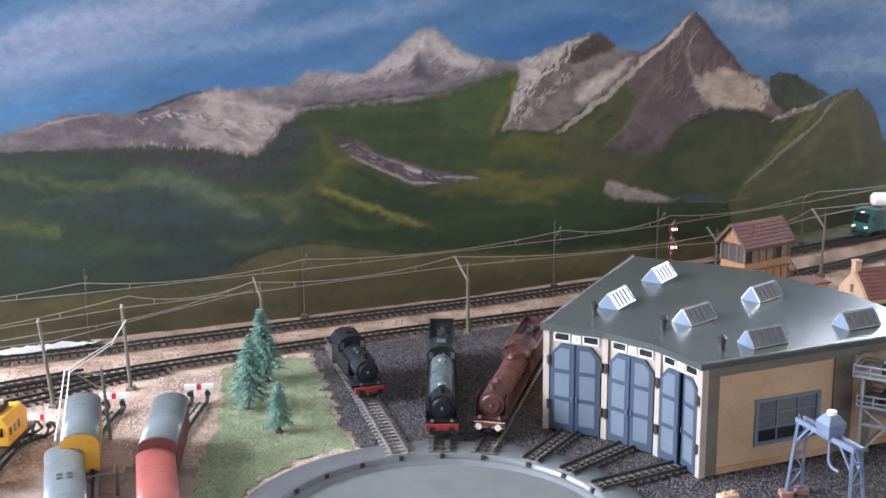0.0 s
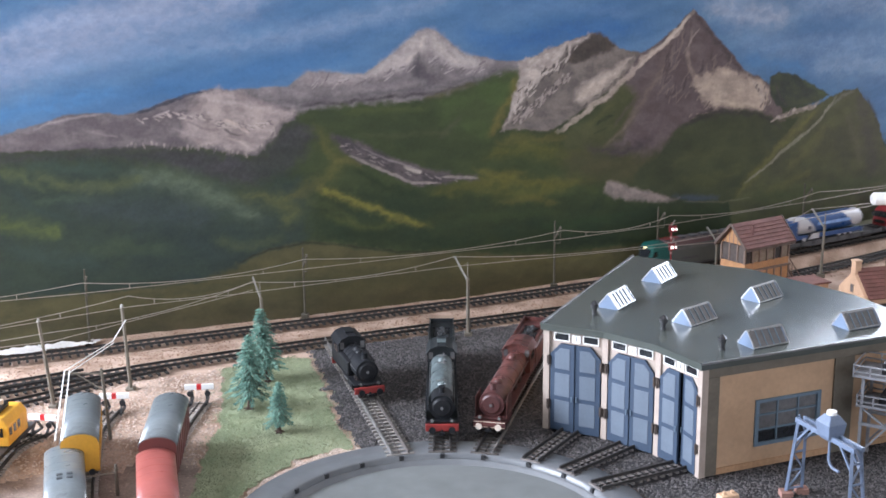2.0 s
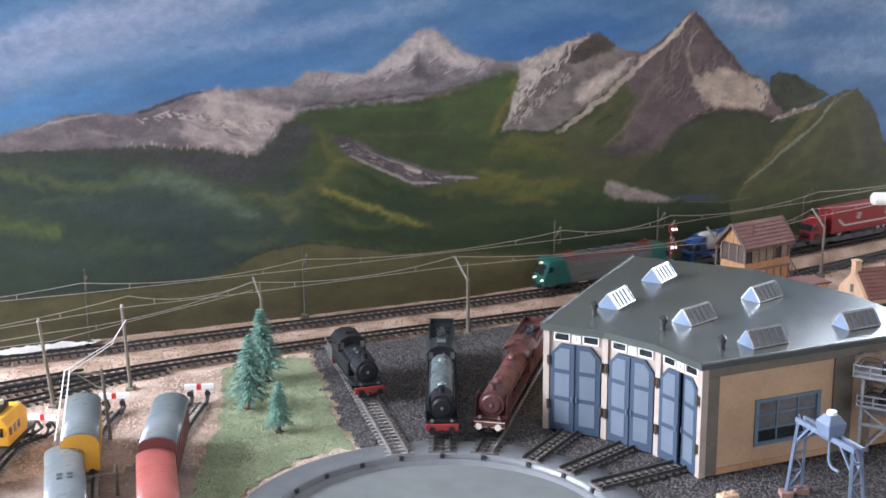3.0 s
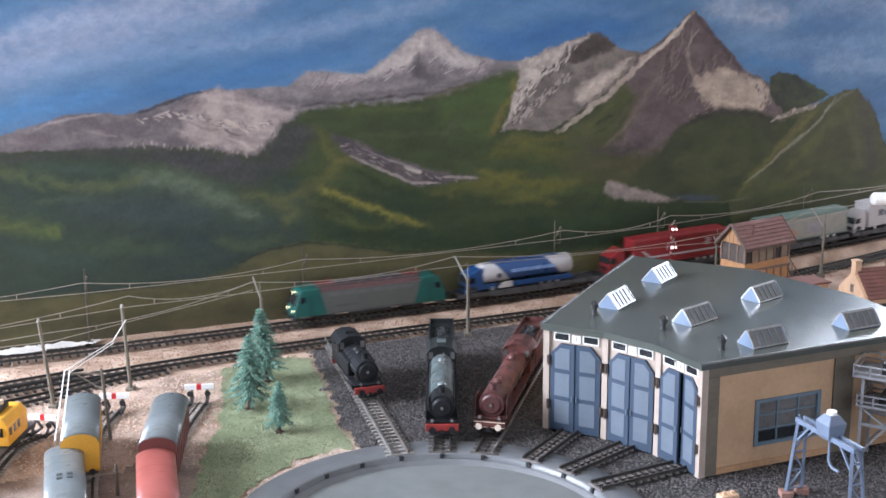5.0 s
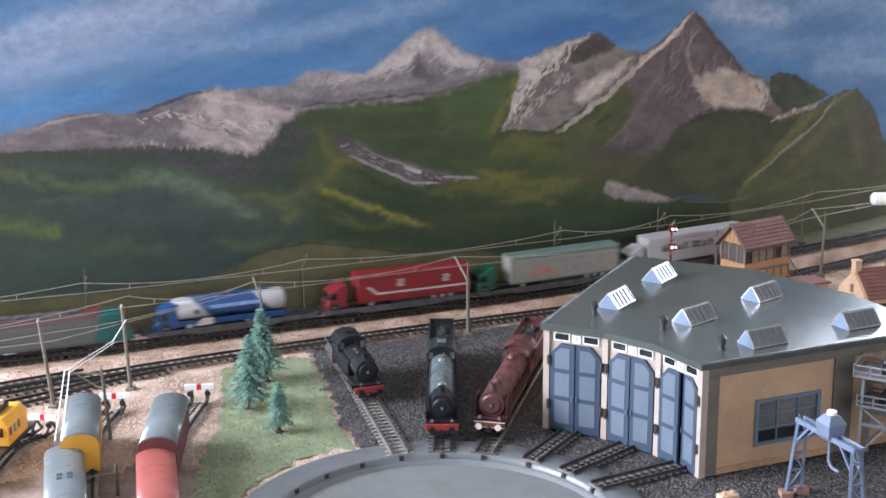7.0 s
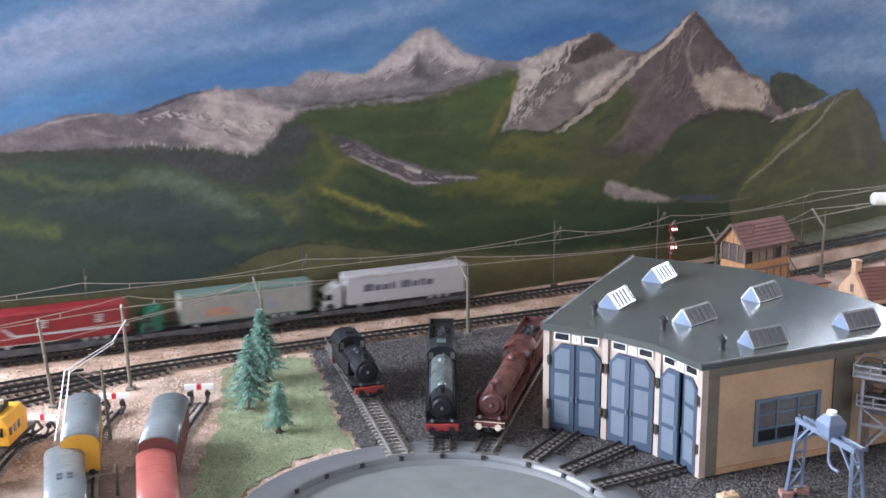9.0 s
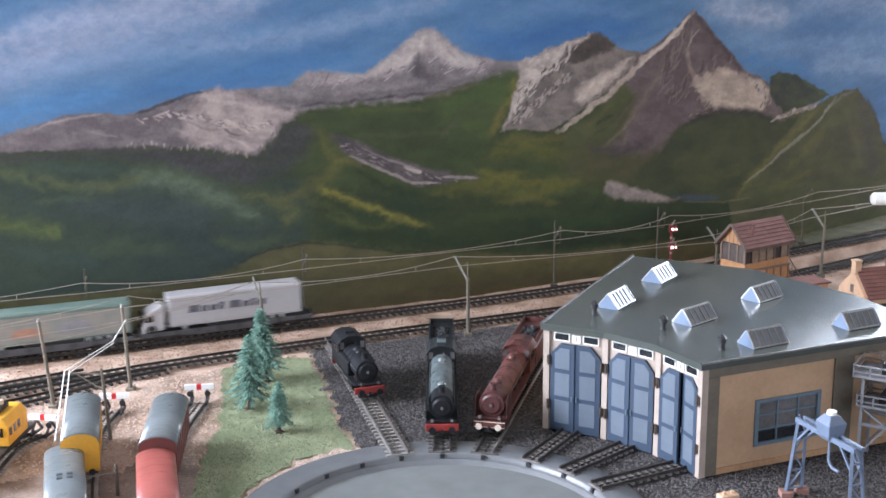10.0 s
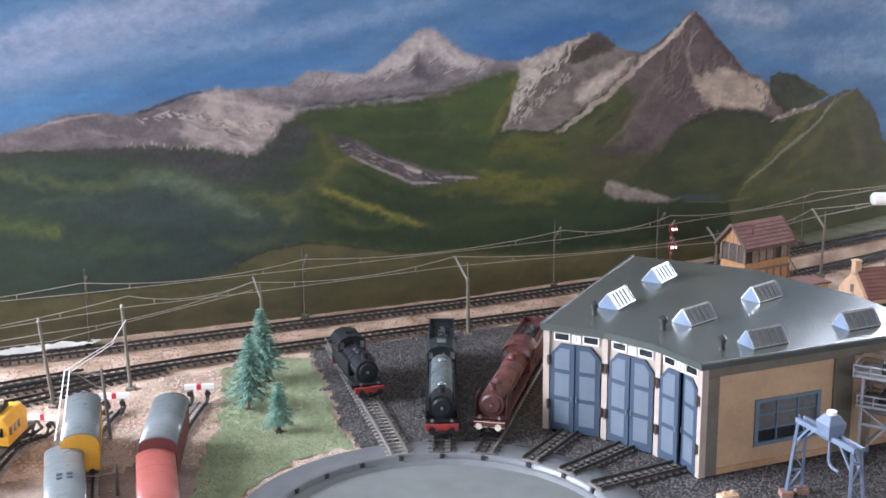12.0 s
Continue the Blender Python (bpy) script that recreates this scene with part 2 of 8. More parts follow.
def stroke(pts, width, rgb, opacity, soft):
    """One pull of a brush along pts: full in the middle, thinner at the ends, with a streaky, broken edge."""
    layer_no[0] += 1
    k = layer_no[0]
    win = window_of(pts, width * 1.2 + 1.2)
    X, Z = MX[win], MZ[win]
    if not X.size:
        return
    wob = min(0.9, width * 0.5)
    X, Z = X + wob * 2 * (cloudy(X * 0.8, Z * 0.8, k + 260, 4) - 0.5), Z + wob * 2 * (cloudy(X * 0.8, Z * 0.8, k + 280, 4) - 0.5)
    near, where = np.full(X.shape, 1e9), np.zeros(X.shape)
    n = len(pts) - 1
    for i in range(n):
        (ax, az), (bx, bz) = pts[i], pts[i + 1]
        dx, dz = bx - ax, bz - az
        t = np.clip(((X - ax) * dx + (Z - az) * dz) / (dx * dx + dz * dz + 1e-9), 0, 1)
        d = np.hypot(X - ax - t * dx, Z - az - t * dz)
        where = np.where(d < near, (i + t) / n, where)
        near = np.minimum(near, d)
    half = width / 2 * (0.6 + 0.4 * np.sin(np.pi * np.clip(where * 0.9 + 0.05, 0, 1)))
    edge = near / half
    # dry bristles drag streaks out of the edge of a soft pull, a loaded brush keeps it closer
    c = np.exp(-edge ** 2 * (1.15 if soft >= 0.9 else 1.5)) if soft >= 0.8 else np.clip((1.25 - edge) / 0.7, 0, 1)
    g = cloudy(X * 0.9 + Z * 0.5, Z * 2.0 - X * 0.4, k + 300, 5)
    c = c * opacity * (0.62 + 0.38 * np.clip((g - 0.3) * 2.6, 0, 1)) * np.clip(np.sin(np.pi * np.clip(where, 0.0, 1.0)) * 2.5 + 0.35, 0, 1)
    canvas[win] += (np.array(lin(*rgb)) - canvas[win]) * c[..., None]


def dabs(pts, count, length, slant, width, rgb, rgb2, seed):
    """Short touches of the brush strewn along pts in two paints."""
    rng = random.Random(seed)
    for _ in range(count):
        f = rng.uniform(0, len(pts) - 1.001)
        i = int(f)
        x = pts[i][0] + (pts[i + 1][0] - pts[i][0]) * (f - i) + rng.uniform(-0.7, 0.7) * length
        z = pts[i][1] + (pts[i + 1][1] - pts[i][1]) * (f - i) + rng.uniform(-0.5, 0.5) * length
        a, h = radians(slant + rng.uniform(-28, 28)), length * rng.uniform(0.3, 0.7)
        stroke([(x - h * math.cos(a), z - h * math.sin(a)), (x, z + rng.uniform(-0.1, 0.1)), (x + h * math.cos(a), z + h * math.sin(a))], width * rng.uniform(0.6, 1.3), rgb if rng.random() < 0.6 else rgb2, 0.8, 0.6)


# the painted shapes from far to near
# broad cloud over the west
stroke([(-55.8, 33.0), (-44.8, 37.1), (-33.4, 40.1), (-21.5, 42.6)], 6.5, (140, 150, 172), 0.8, 1.0)
stroke([(-55.5, 36.9), (-42.8, 40.4), (-31.4, 42.5)], 4.0, (150, 158, 178), 0.7, 1.0)
stroke([(-48.7, 33.9), (-37.5, 36.1), (-25.7, 37.6)], 2.33, (122, 140, 168), 0.55, 1.0)
stroke([(-31.8, 35.6), (-18.9, 37.4), (-6.0, 40.0), (1.5, 41.7)], 2.94, (128, 146, 174), 0.65, 1.0)
# deeper blue low over the ridge
stroke([(-38.5, 30.7), (-27.3, 32.2), (-19.1, 33.2), (-10.5, 34.3)], 3.33, (70, 114, 158), 0.75, 1.0)
stroke([(-55.0, 28.6), (-46.6, 30.4), (-39.1, 31.0)], 2.72, (78, 128, 176), 0.7, 1.0)
stroke([(3.0, 36.7), (9.3, 35.0), (15.8, 36.7), (30.3, 36.5)], 3.59, (56, 102, 154), 0.7, 1.0)
stroke([(6.2, 39.7), (17.4, 40.1), (27.6, 38.6)], 1.86, (96, 128, 166), 0.5, 1.0)
# cloud beside the great peak
stroke([(39.3, 39.9), (46.2, 38.0), (54.6, 37.2)], 5.06, (146, 156, 174), 0.85, 1.0)
stroke([(54.5, 38.9), (65.8, 38.9), (78.9, 37.0)], 4.5, (128, 146, 172), 0.6, 1.0)
stroke([(44.5, 34.2), (52.8, 32.5), (64.0, 32.3), (79.4, 32.2)], 4.19, (112, 138, 170), 0.7, 1.0)
stroke([(59.6, 29.0), (69.2, 29.0), (80.0, 26.8)], 4.3, (126, 148, 174), 0.7, 1.0)
stroke([(46.6, 30.9), (52.9, 30.1), (58.5, 28.6)], 1.94, (76, 122, 168), 0.7, 1.0)
# ground of the hills
layer([(-61.0, 25.9), (-49.3, 26.2), (-43.8, 26.5), (-34.2, 26.5), (-22.1, 27.2), (-12.1, 27.7), (9.3, 30.3), (17.6, 29.1), (26.9, 31.8), (35.1, 30.6), (51.5, 26.9), (60.1, 23.0), (67.4, 20.9), (76.6, 15.0), (102.8, 3.4), (108.3, -30.7), (-64.3, -8.7)], (66, 74, 50), (58, 66, 46), 1.2, 2.0, 1.0)
# far grey range
layer([(-27.7, 30.6), (-25.3, 30.8), (-19.8, 30.9), (-18.5, 31.9), (-17.3, 32.6), (-13.4, 32.2), (-10.4, 31.8), (-7.6, 33.6), (-5.2, 35.5), (-3.0, 37.2), (-1.8, 37.6), (-0.6, 37.2), (1.5, 35.3), (3.5, 33.8), (5.8, 33.5), (7.4, 32.9), (11.1, 32.6), (12.2, 31.1), (6.2, 28.1), (-6.2, 26.5), (-20.7, 26.3)], (134, 126, 126), (116, 108, 110), 0.2, 5.0, 0.15)
# pale snow on the cone
layer([(-1.8, 37.6), (-0.6, 37.2), (1.5, 35.3), (3.5, 33.8), (6.8, 32.9), (4.6, 31.9), (1.5, 32.4), (-0.4, 33.8), (-1.2, 34.5), (-2.5, 34.1), (-3.6, 33.1), (-6.1, 32.0), (-8.8, 31.5), (-9.8, 31.9), (-7.6, 33.6), (-5.2, 35.5), (-3.0, 37.2)], (168, 158, 154), (150, 140, 138), 0.7, 5.0, 0.3)
# pale snow on the shoulder
layer([(-18.6, 31.7), (-17.3, 32.6), (-13.4, 32.2), (-10.4, 31.8), (-9.5, 31.3), (-13.5, 30.7), (-16.3, 31.0)], (156, 146, 144), (136, 126, 126), 0.6, 5.0, 0.2)
# blue-grey hollow of the cone
layer([(-3.2, 34.6), (-2.5, 33.3), (-0.5, 31.7), (0.7, 30.7), (-1.9, 30.4), (-4.0, 31.1), (-3.9, 32.9)], (92, 86, 90), (110, 102, 104), 0.8, 5.0, 0.3)
# brushed flanks of the range
dabs([(-16.3, 31.2), (-10.6, 30.9), (-6.9, 31.9), (-3.1, 33.2), (1.5, 32.2), (5.4, 32.0)], 50, 1.36, 35, 0.3, (158, 148, 146), (110, 102, 104), 12)
# streaks down the cone
stroke([(-2.1, 36.8), (-2.9, 35.1), (-4.9, 32.7)], 0.67, (186, 174, 166), 0.6, 0.8)
stroke([(-1.4, 36.7), (0.4, 34.4), (2.4, 32.5)], 0.68, (178, 166, 160), 0.6, 0.8)
stroke([(-2.9, 33.9), (-3.4, 32.5), (-3.0, 30.9)], 0.53, (76, 72, 78), 0.6, 0.8)
stroke([(-6.8, 33.4), (-7.9, 32.1), (-6.9, 31.1)], 0.75, (148, 138, 136), 0.5, 0.9)
# shadowed foot of the far range
stroke([(-27.4, 30.2), (-22.0, 29.0), (-16.4, 28.8), (-10.6, 29.2), (-4.7, 29.5), (-0.1, 29.9), (5.4, 30.7), (9.7, 31.7)], 1.14, (92, 86, 90), 0.75, 0.9)
stroke([(-19.2, 28.1), (-13.5, 28.3), (-6.2, 28.7), (-0.1, 29.1), (5.4, 30.1), (9.3, 31.2)], 0.77, (66, 62, 64), 0.85, 0.8)
stroke([(-16.3, 30.1), (-10.6, 30.4), (-6.1, 30.5)], 0.6, (124, 116, 118), 0.5, 0.9)
# middle green slope
layer([(-20.7, 27.1), (-16.4, 27.8), (-10.6, 28.0), (-4.7, 28.1), (0.7, 28.7), (5.4, 30.2), (9.7, 31.5), (12.2, 31.1), (12.6, 22.2), (22.9, 16.4), (35.9, 8.2), (36.3, 0.2), (-21.5, 7.1), (-25.9, 18.2)], (70, 80, 50), (60, 70, 46), 0.5, 3.0, 0.4)
# brighter shoulder of the green slope
layer([(-0.9, 27.8), (5.4, 29.9), (9.7, 31.4), (11.1, 30.7), (10.3, 28.7), (8.2, 24.5), (6.1, 22.2), (3.0, 23.6), (-0.1, 25.0)], (74, 90, 52), (68, 78, 50), 1.2, 4.0, 0.6)
# warm grass along the crag
stroke([(10.6, 30.2), (10.0, 28.3), (9.0, 26.4), (7.8, 24.5), (6.6, 22.6)], 1.42, (116, 104, 56), 0.7, 1.0)
# tan bank below the far range
stroke([(-2.4, 28.0), (1.4, 29.0), (4.6, 29.8)], 0.93, (92, 88, 62), 0.6, 1.0)
# darker sweep
stroke([(-16.5, 26.8), (-10.7, 25.7), (-6.3, 24.4), (-1.7, 23.5)], 2.3, (58, 68, 46), 0.6, 1.0)
stroke([(-7.0, 23.5), (-1.7, 21.4), (4.5, 19.9)], 2.34, (54, 64, 44), 0.5, 1.0)
stroke([(-0.2, 22.7), (1.4, 24.1), (2.6, 25.6)], 0.94, (84, 84, 68), 0.5, 1.0)
# left grey massif
layer([(-61.1, 24.7), (-61.0, 26.3), (-52.8, 26.7), (-49.2, 27.7), (-46.1, 28.6), (-43.6, 28.9), (-39.9, 28.5), (-38.0, 28.5), (-34.7, 29.7), (-30.0, 30.9), (-28.2, 31.0), (-25.4, 30.1), (-22.0, 28.6), (-19.9, 28.1), (-18.8, 27.2), (-19.3, 26.5), (-20.7, 26.0), (-22.2, 23.9), (-24.0, 22.1), (-27.1, 22.6), (-30.4, 23.6), (-35.6, 24.3), (-42.0, 24.4), (-49.4, 24.6)], (120, 111, 112), (100, 92, 95), 0.2, 5.0, 0.2)
# pale rock of the massif
layer([(-30.0, 30.7), (-28.2, 30.9), (-25.4, 30.0), (-22.0, 28.5), (-19.6, 27.7), (-19.0, 27.1), (-20.7, 26.3), (-22.1, 24.1), (-23.9, 22.4), (-26.4, 22.7), (-28.7, 23.9), (-31.1, 23.6), (-33.0, 25.4), (-32.2, 27.8), (-31.1, 29.5)], (162, 148, 144), (138, 126, 124), 0.6, 7.0, 0.5)
# dark ridge line
stroke([(-38.1, 28.3), (-34.7, 29.5), (-32.0, 30.4), (-29.9, 30.8)], 0.49, (62, 64, 74), 0.9, 0.5)
stroke([(-37.4, 27.5), (-34.1, 28.1), (-31.5, 28.5)], 0.57, (92, 84, 88), 0.6, 0.8)
# dark hollows
stroke([(-39.4, 26.4), (-36.9, 25.6), (-34.3, 25.7)], 0.85, (98, 90, 94), 0.6, 0.9)
stroke([(-32.2, 27.1), (-30.3, 26.0), (-28.3, 25.6)], 0.5, (104, 94, 96), 0.6, 0.8)
stroke([(-27.9, 25.9), (-27.0, 25.1), (-25.8, 24.8)], 0.36, (92, 84, 88), 0.7, 0.7)
stroke([(-51.8, 25.2), (-45.8, 24.7), (-38.9, 24.2), (-33.1, 23.8)], 0.85, (100, 92, 98), 0.6, 1.0)
# light strokes
stroke([(-49.2, 27.3), (-45.5, 28.3), (-41.8, 28.6)], 0.48, (160, 148, 146), 0.7, 0.8)
stroke([(-27.9, 27.0), (-26.2, 26.2), (-24.9, 25.1)], 0.51, (184, 164, 156), 0.8, 0.7)
stroke([(-29.4, 29.7), (-26.1, 29.1), (-22.7, 27.9)], 0.65, (174, 160, 156), 0.6, 0.9)
stroke([(-27.7, 24.6), (-26.0, 24.1), (-25.0, 23.2)], 0.44, (178, 162, 154), 0.7, 0.8)
stroke([(-34.2, 26.3), (-31.6, 25.4), (-29.7, 24.8)], 0.5, (150, 138, 136), 0.6, 0.8)
stroke([(-36.1, 27.8), (-34.6, 28.3), (-34.1, 28.6)], 0.35, (168, 156, 152), 0.8, 0.7)
stroke([(-43.8, 26.7), (-41.9, 26.1), (-40.1, 25.7)], 0.42, (146, 134, 134), 0.5, 0.8)
# pale rock dabs
dabs([(-37.4, 27.4), (-34.1, 27.9), (-30.9, 27.7), (-27.6, 26.3), (-24.2, 25.8), (-22.1, 26.4)], 95, 0.65, -25, 0.22, (174, 160, 154), (104, 95, 98), 3)
# drips of the lower edge
dabs([(-39.8, 24.7), (-35.6, 24.3), (-31.7, 23.8), (-28.4, 23.1), (-25.7, 22.4), (-24.0, 22.7), (-22.2, 24.2), (-21.1, 25.8)], 46, 0.59, 80, 0.29, (158, 145, 140), (120, 110, 110), 4)
# shadow under the massif
layer([(-61.1, 24.5), (-49.4, 24.3), (-42.0, 24.3), (-35.7, 24.0), (-30.4, 23.1), (-26.4, 22.0), (-24.0, 21.8), (-21.9, 23.7), (-20.6, 25.8), (-18.6, 26.2), (-16.5, 24.2), (-19.5, 19.9), (-25.2, 18.1), (-31.3, 20.1), (-35.8, 21.8), (-44.0, 23.3), (-61.3, 23.3)], (72, 70, 72), (62, 64, 60), 0.9, 4.0, 0.6)
# dark teal meadow
layer([(-61.3, 23.3), (-47.1, 23.2), (-35.8, 21.6), (-30.6, 19.7), (-25.2, 17.8), (-21.0, 19.3), (-16.8, 17.4), (-18.5, 9.1), (-23.0, 4.9), (-63.3, 1.3)], (54, 66, 62), (60, 72, 60), 1.8, 2.5, 0.8)
# light misty sweep
stroke([(-39.4, 20.7), (-35.3, 19.9), (-31.4, 18.3), (-27.4, 15.9), (-24.0, 13.5)], 3.37, (100, 112, 92), 0.7, 1.0)
stroke([(-49.6, 21.7), (-46.1, 20.0), (-41.1, 19.5), (-37.2, 20.5)], 1.71, (92, 100, 66), 0.7, 1.0)
stroke([(-54.3, 23.1), (-51.5, 21.7), (-48.6, 19.8)], 1.52, (92, 102, 66), 0.6, 1.0)
stroke([(-50.7, 23.2), (-45.9, 22.1), (-40.3, 21.6)], 1.54, (64, 80, 70), 0.7, 1.0)
# grey-blue hollow
stroke([(-45.7, 17.4), (-40.0, 16.4), (-34.2, 15.6), (-29.5, 14.1)], 3.81, (66, 76, 76), 0.8, 1.0)
# yellow patches
stroke([(-54.9, 16.2), (-51.4, 15.2), (-47.1, 14.4)], 2.39, (90, 102, 58), 0.8, 1.0)
stroke([(-26.7, 17.2), (-22.5, 16.4), (-19.7, 14.6), (-21.2, 12.5)], 2.59, (96, 100, 60), 0.7, 1.0)
stroke([(-44.8, 11.6), (-40.3, 11.8), (-35.1, 10.9)], 2.63, (74, 88, 64), 0.6, 1.0)
stroke([(-52.8, 12.8), (-48.0, 10.7), (-43.0, 9.6)], 2.44, (62, 78, 72), 0.6, 1.0)
stroke([(-54.3, 8.7), (-47.0, 7.8), (-38.0, 7.5), (-29.8, 8.0)], 2.53, (62, 74, 62), 0.6, 1.0)
stroke([(-29.7, 11.4), (-25.6, 10.2), (-21.3, 10.5)], 1.98, (86, 94, 64), 0.5, 1.0)
stroke([(-25.8, 20.4), (-20.9, 20.8), (-18.0, 22.1)], 2.24, (66, 70, 64), 0.6, 1.0)
# ochre bend under the stone slide
stroke([(-16.5, 25.3), (-15.2, 22.4), (-13.8, 20.6), (-15.3, 18.7), (-17.9, 17.1), (-21.1, 15.9)], 1.98, (98, 96, 52), 0.65, 1.0)
stroke([(-14.5, 20.3), (-12.3, 20.9), (-10.9, 19.2)], 1.22, (104, 98, 54), 0.5, 1.0)
# dark valley
layer([(-16.8, 15.9), (-12.4, 17.0), (-6.4, 16.1), (1.3, 16.2), (9.4, 13.5), (17.8, 13.1), (26.6, 11.9), (35.9, 9.6), (45.8, 8.8), (59.1, 5.9), (77.8, 6.8), (78.3, 1.7), (41.0, 4.0), (17.9, 4.4), (1.3, 6.4), (-12.6, 8.4), (-17.0, 10.5)], (48, 62, 44), (58, 68, 44), 1.5, 3.0, 0.8)
# yellow crest
stroke([(-16.8, 17.4), (-13.9, 15.9), (-10.2, 14.0), (-6.5, 12.2), (-1.9, 10.5)], 1.33, (122, 116, 54), 0.8, 1.0)
stroke([(-18.3, 16.0), (-15.4, 14.6), (-11.0, 11.8)], 1.7, (84, 90, 52), 0.5, 1.0)
# olive sweeps of the valley
stroke([(-1.8, 15.3), (4.5, 15.5), (11.0, 13.7), (17.8, 14.0)], 2.47, (92, 92, 46), 0.75, 1.0)
stroke([(3.7, 16.0), (9.4, 16.1), (16.1, 14.9), (22.9, 15.4)], 1.99, (104, 100, 48), 0.75, 1.0)
stroke([(2.9, 11.2), (9.4, 11.0), (17.0, 10.7)], 1.98, (66, 78, 46), 0.5, 1.0)
stroke([(-14.0, 11.0), (-6.5, 9.4), (1.3, 7.9)], 2.08, (44, 58, 40), 0.6, 1.0)
stroke([(13.6, 5.6), (22.3, 5.9), (29.5, 4.8)], 1.38, (38, 52, 38), 0.7, 1.0)
stroke([(-10.9, 17.7), (-4.9, 14.8), (1.3, 13.4)], 1.74, (52, 64, 44), 0.5, 1.0)
stroke([(6.1, 19.4), (11.8, 20.2), (17.7, 18.9), (24.6, 19.5)], 2.47, (94, 94, 46), 0.75, 1.0)
stroke([(7.8, 21.7), (14.3, 21.5), (21.1, 21.4)], 1.78, (100, 96, 52), 0.7, 1.0)
stroke([(-12.3, 19.3), (-7.9, 16.6), (-3.4, 15.0)], 1.4, (44, 58, 38), 0.7, 1.0)
stroke([(4.5, 17.9), (7.8, 16.7), (11.9, 16.9)], 1.13, (112, 106, 52), 0.6, 1.0)
stroke([(14.4, 8.8), (21.3, 8.8), (27.5, 9.2)], 1.88, (52, 70, 44), 0.6, 1.0)
stroke([(17.7, 16.9), (21.2, 15.1), (23.0, 12.6)], 1.51, (70, 80, 44), 0.6, 1.0)
stroke([(7.8, 12.8), (11.9, 13.1), (16.9, 11.9)], 1.16, (104, 98, 50), 0.5, 1.0)
stroke([(-16.2, 13.5), (-11.8, 11.5), (-6.5, 10.8)], 1.25, (88, 92, 48), 0.5, 1.0)
stroke([(-12.9, 27.0), (-7.7, 27.0), (-1.7, 27.0)], 1.06, (82, 92, 52), 0.6, 1.0)
stroke([(-10.7, 23.8), (-4.8, 23.4), (1.4, 23.3)], 0.93, (82, 86, 58), 0.5, 1.0)
stroke([(-33.7, 12.2), (-31.1, 10.5), (-27.0, 8.5)], 1.5, (58, 70, 66), 0.6, 1.0)
stroke([(-49.9, 18.2), (-46.8, 18.6), (-43.7, 18.0)], 1.27, (76, 92, 74), 0.6, 1.0)
stroke([(-52.2, 19.8), (-50.0, 17.5), (-46.4, 16.1)], 1.12, (58, 74, 70), 0.6, 1.0)
# stone slide
layer([(-14.7, 24.1), (-12.2, 23.5), (-10.0, 22.4), (-7.1, 20.8), (-3.7, 19.2), (-0.2, 18.0), (4.5, 17.1), (5.3, 16.5), (2.1, 16.5), (-0.2, 16.1), (-3.7, 16.3), (-6.4, 17.9), (-9.4, 19.5), (-12.6, 21.3), (-13.7, 22.6)], (98, 90, 90), (78, 72, 74), 0.4, 7.0, 0.35)
# rubble of the slide
dabs([(-13.0, 22.6), (-9.3, 20.6), (-5.6, 18.6), (-1.8, 17.2), (2.9, 16.9)], 46, 0.86, -22, 0.23, (136, 126, 124), (72, 66, 70), 13)
# dark head of the slide
stroke([(-14.4, 24.0), (-12.2, 22.7), (-10.1, 21.6), (-7.1, 20.1)], 0.77, (72, 66, 72), 0.8, 0.8)
# pale lower lip
stroke([(-12.3, 21.2), (-7.9, 18.8), (-4.1, 16.7), (-0.2, 16.4)], 0.47, (150, 138, 134), 0.8, 0.7)
stroke([(-5.2, 19.1), (-3.7, 18.5), (-2.9, 18.1)], 0.55, (178, 166, 156), 0.85, 0.7)
stroke([(-0.2, 17.2), (2.5, 17.1), (4.9, 16.6)], 0.48, (150, 140, 134), 0.8, 0.7)
stroke([(-10.8, 22.1), (-7.1, 20.1), (-3.3, 18.6)], 0.31, (140, 130, 130), 0.6, 0.7)
# crag
layer([(10.9, 32.6), (13.0, 33.3), (15.4, 34.3), (18.3, 35.2), (21.6, 36.1), (23.8, 35.3), (24.9, 34.3), (27.7, 33.2), (29.5, 33.2), (28.2, 31.3), (25.2, 28.7), (21.0, 25.7), (17.6, 23.8), (15.6, 22.6), (11.0, 23.1), (8.2, 23.1), (9.4, 25.2), (10.3, 27.9), (11.0, 30.2)], (124, 114, 108), (104, 96, 92), 0.2, 7.0, 0.25)
# white brow of the crag
layer([(10.8, 32.4), (13.0, 33.3), (15.4, 34.3), (18.3, 35.2), (21.2, 35.9), (20.0, 35.0), (17.9, 34.0), (16.7, 32.5), (14.6, 30.8), (13.4, 29.3), (12.2, 28.6), (11.4, 27.2), (10.3, 25.9), (9.8, 24.6), (8.6, 23.2), (9.4, 25.6), (10.3, 28.3), (11.0, 30.6)], (176, 164, 156), (148, 136, 130), 0.35, 8.0, 0.4)
# dark cap of the crag
layer([(21.4, 35.9), (22.5, 36.1), (24.0, 35.3), (25.1, 34.2), (23.4, 33.4), (21.3, 32.7), (19.2, 32.0), (17.5, 32.1), (17.7, 33.4), (19.6, 34.7)], (68, 62, 58), (82, 74, 68), 0.35, 6.0, 0.3)
# teeth under the brow
dabs([(18.7, 34.2), (17.5, 33.1), (16.3, 31.7), (14.6, 30.7), (13.0, 29.3), (11.8, 28.2), (11.1, 26.6), (10.3, 25.1)], 52, 1.11, 62, 0.32, (180, 168, 160), (76, 68, 66), 5)
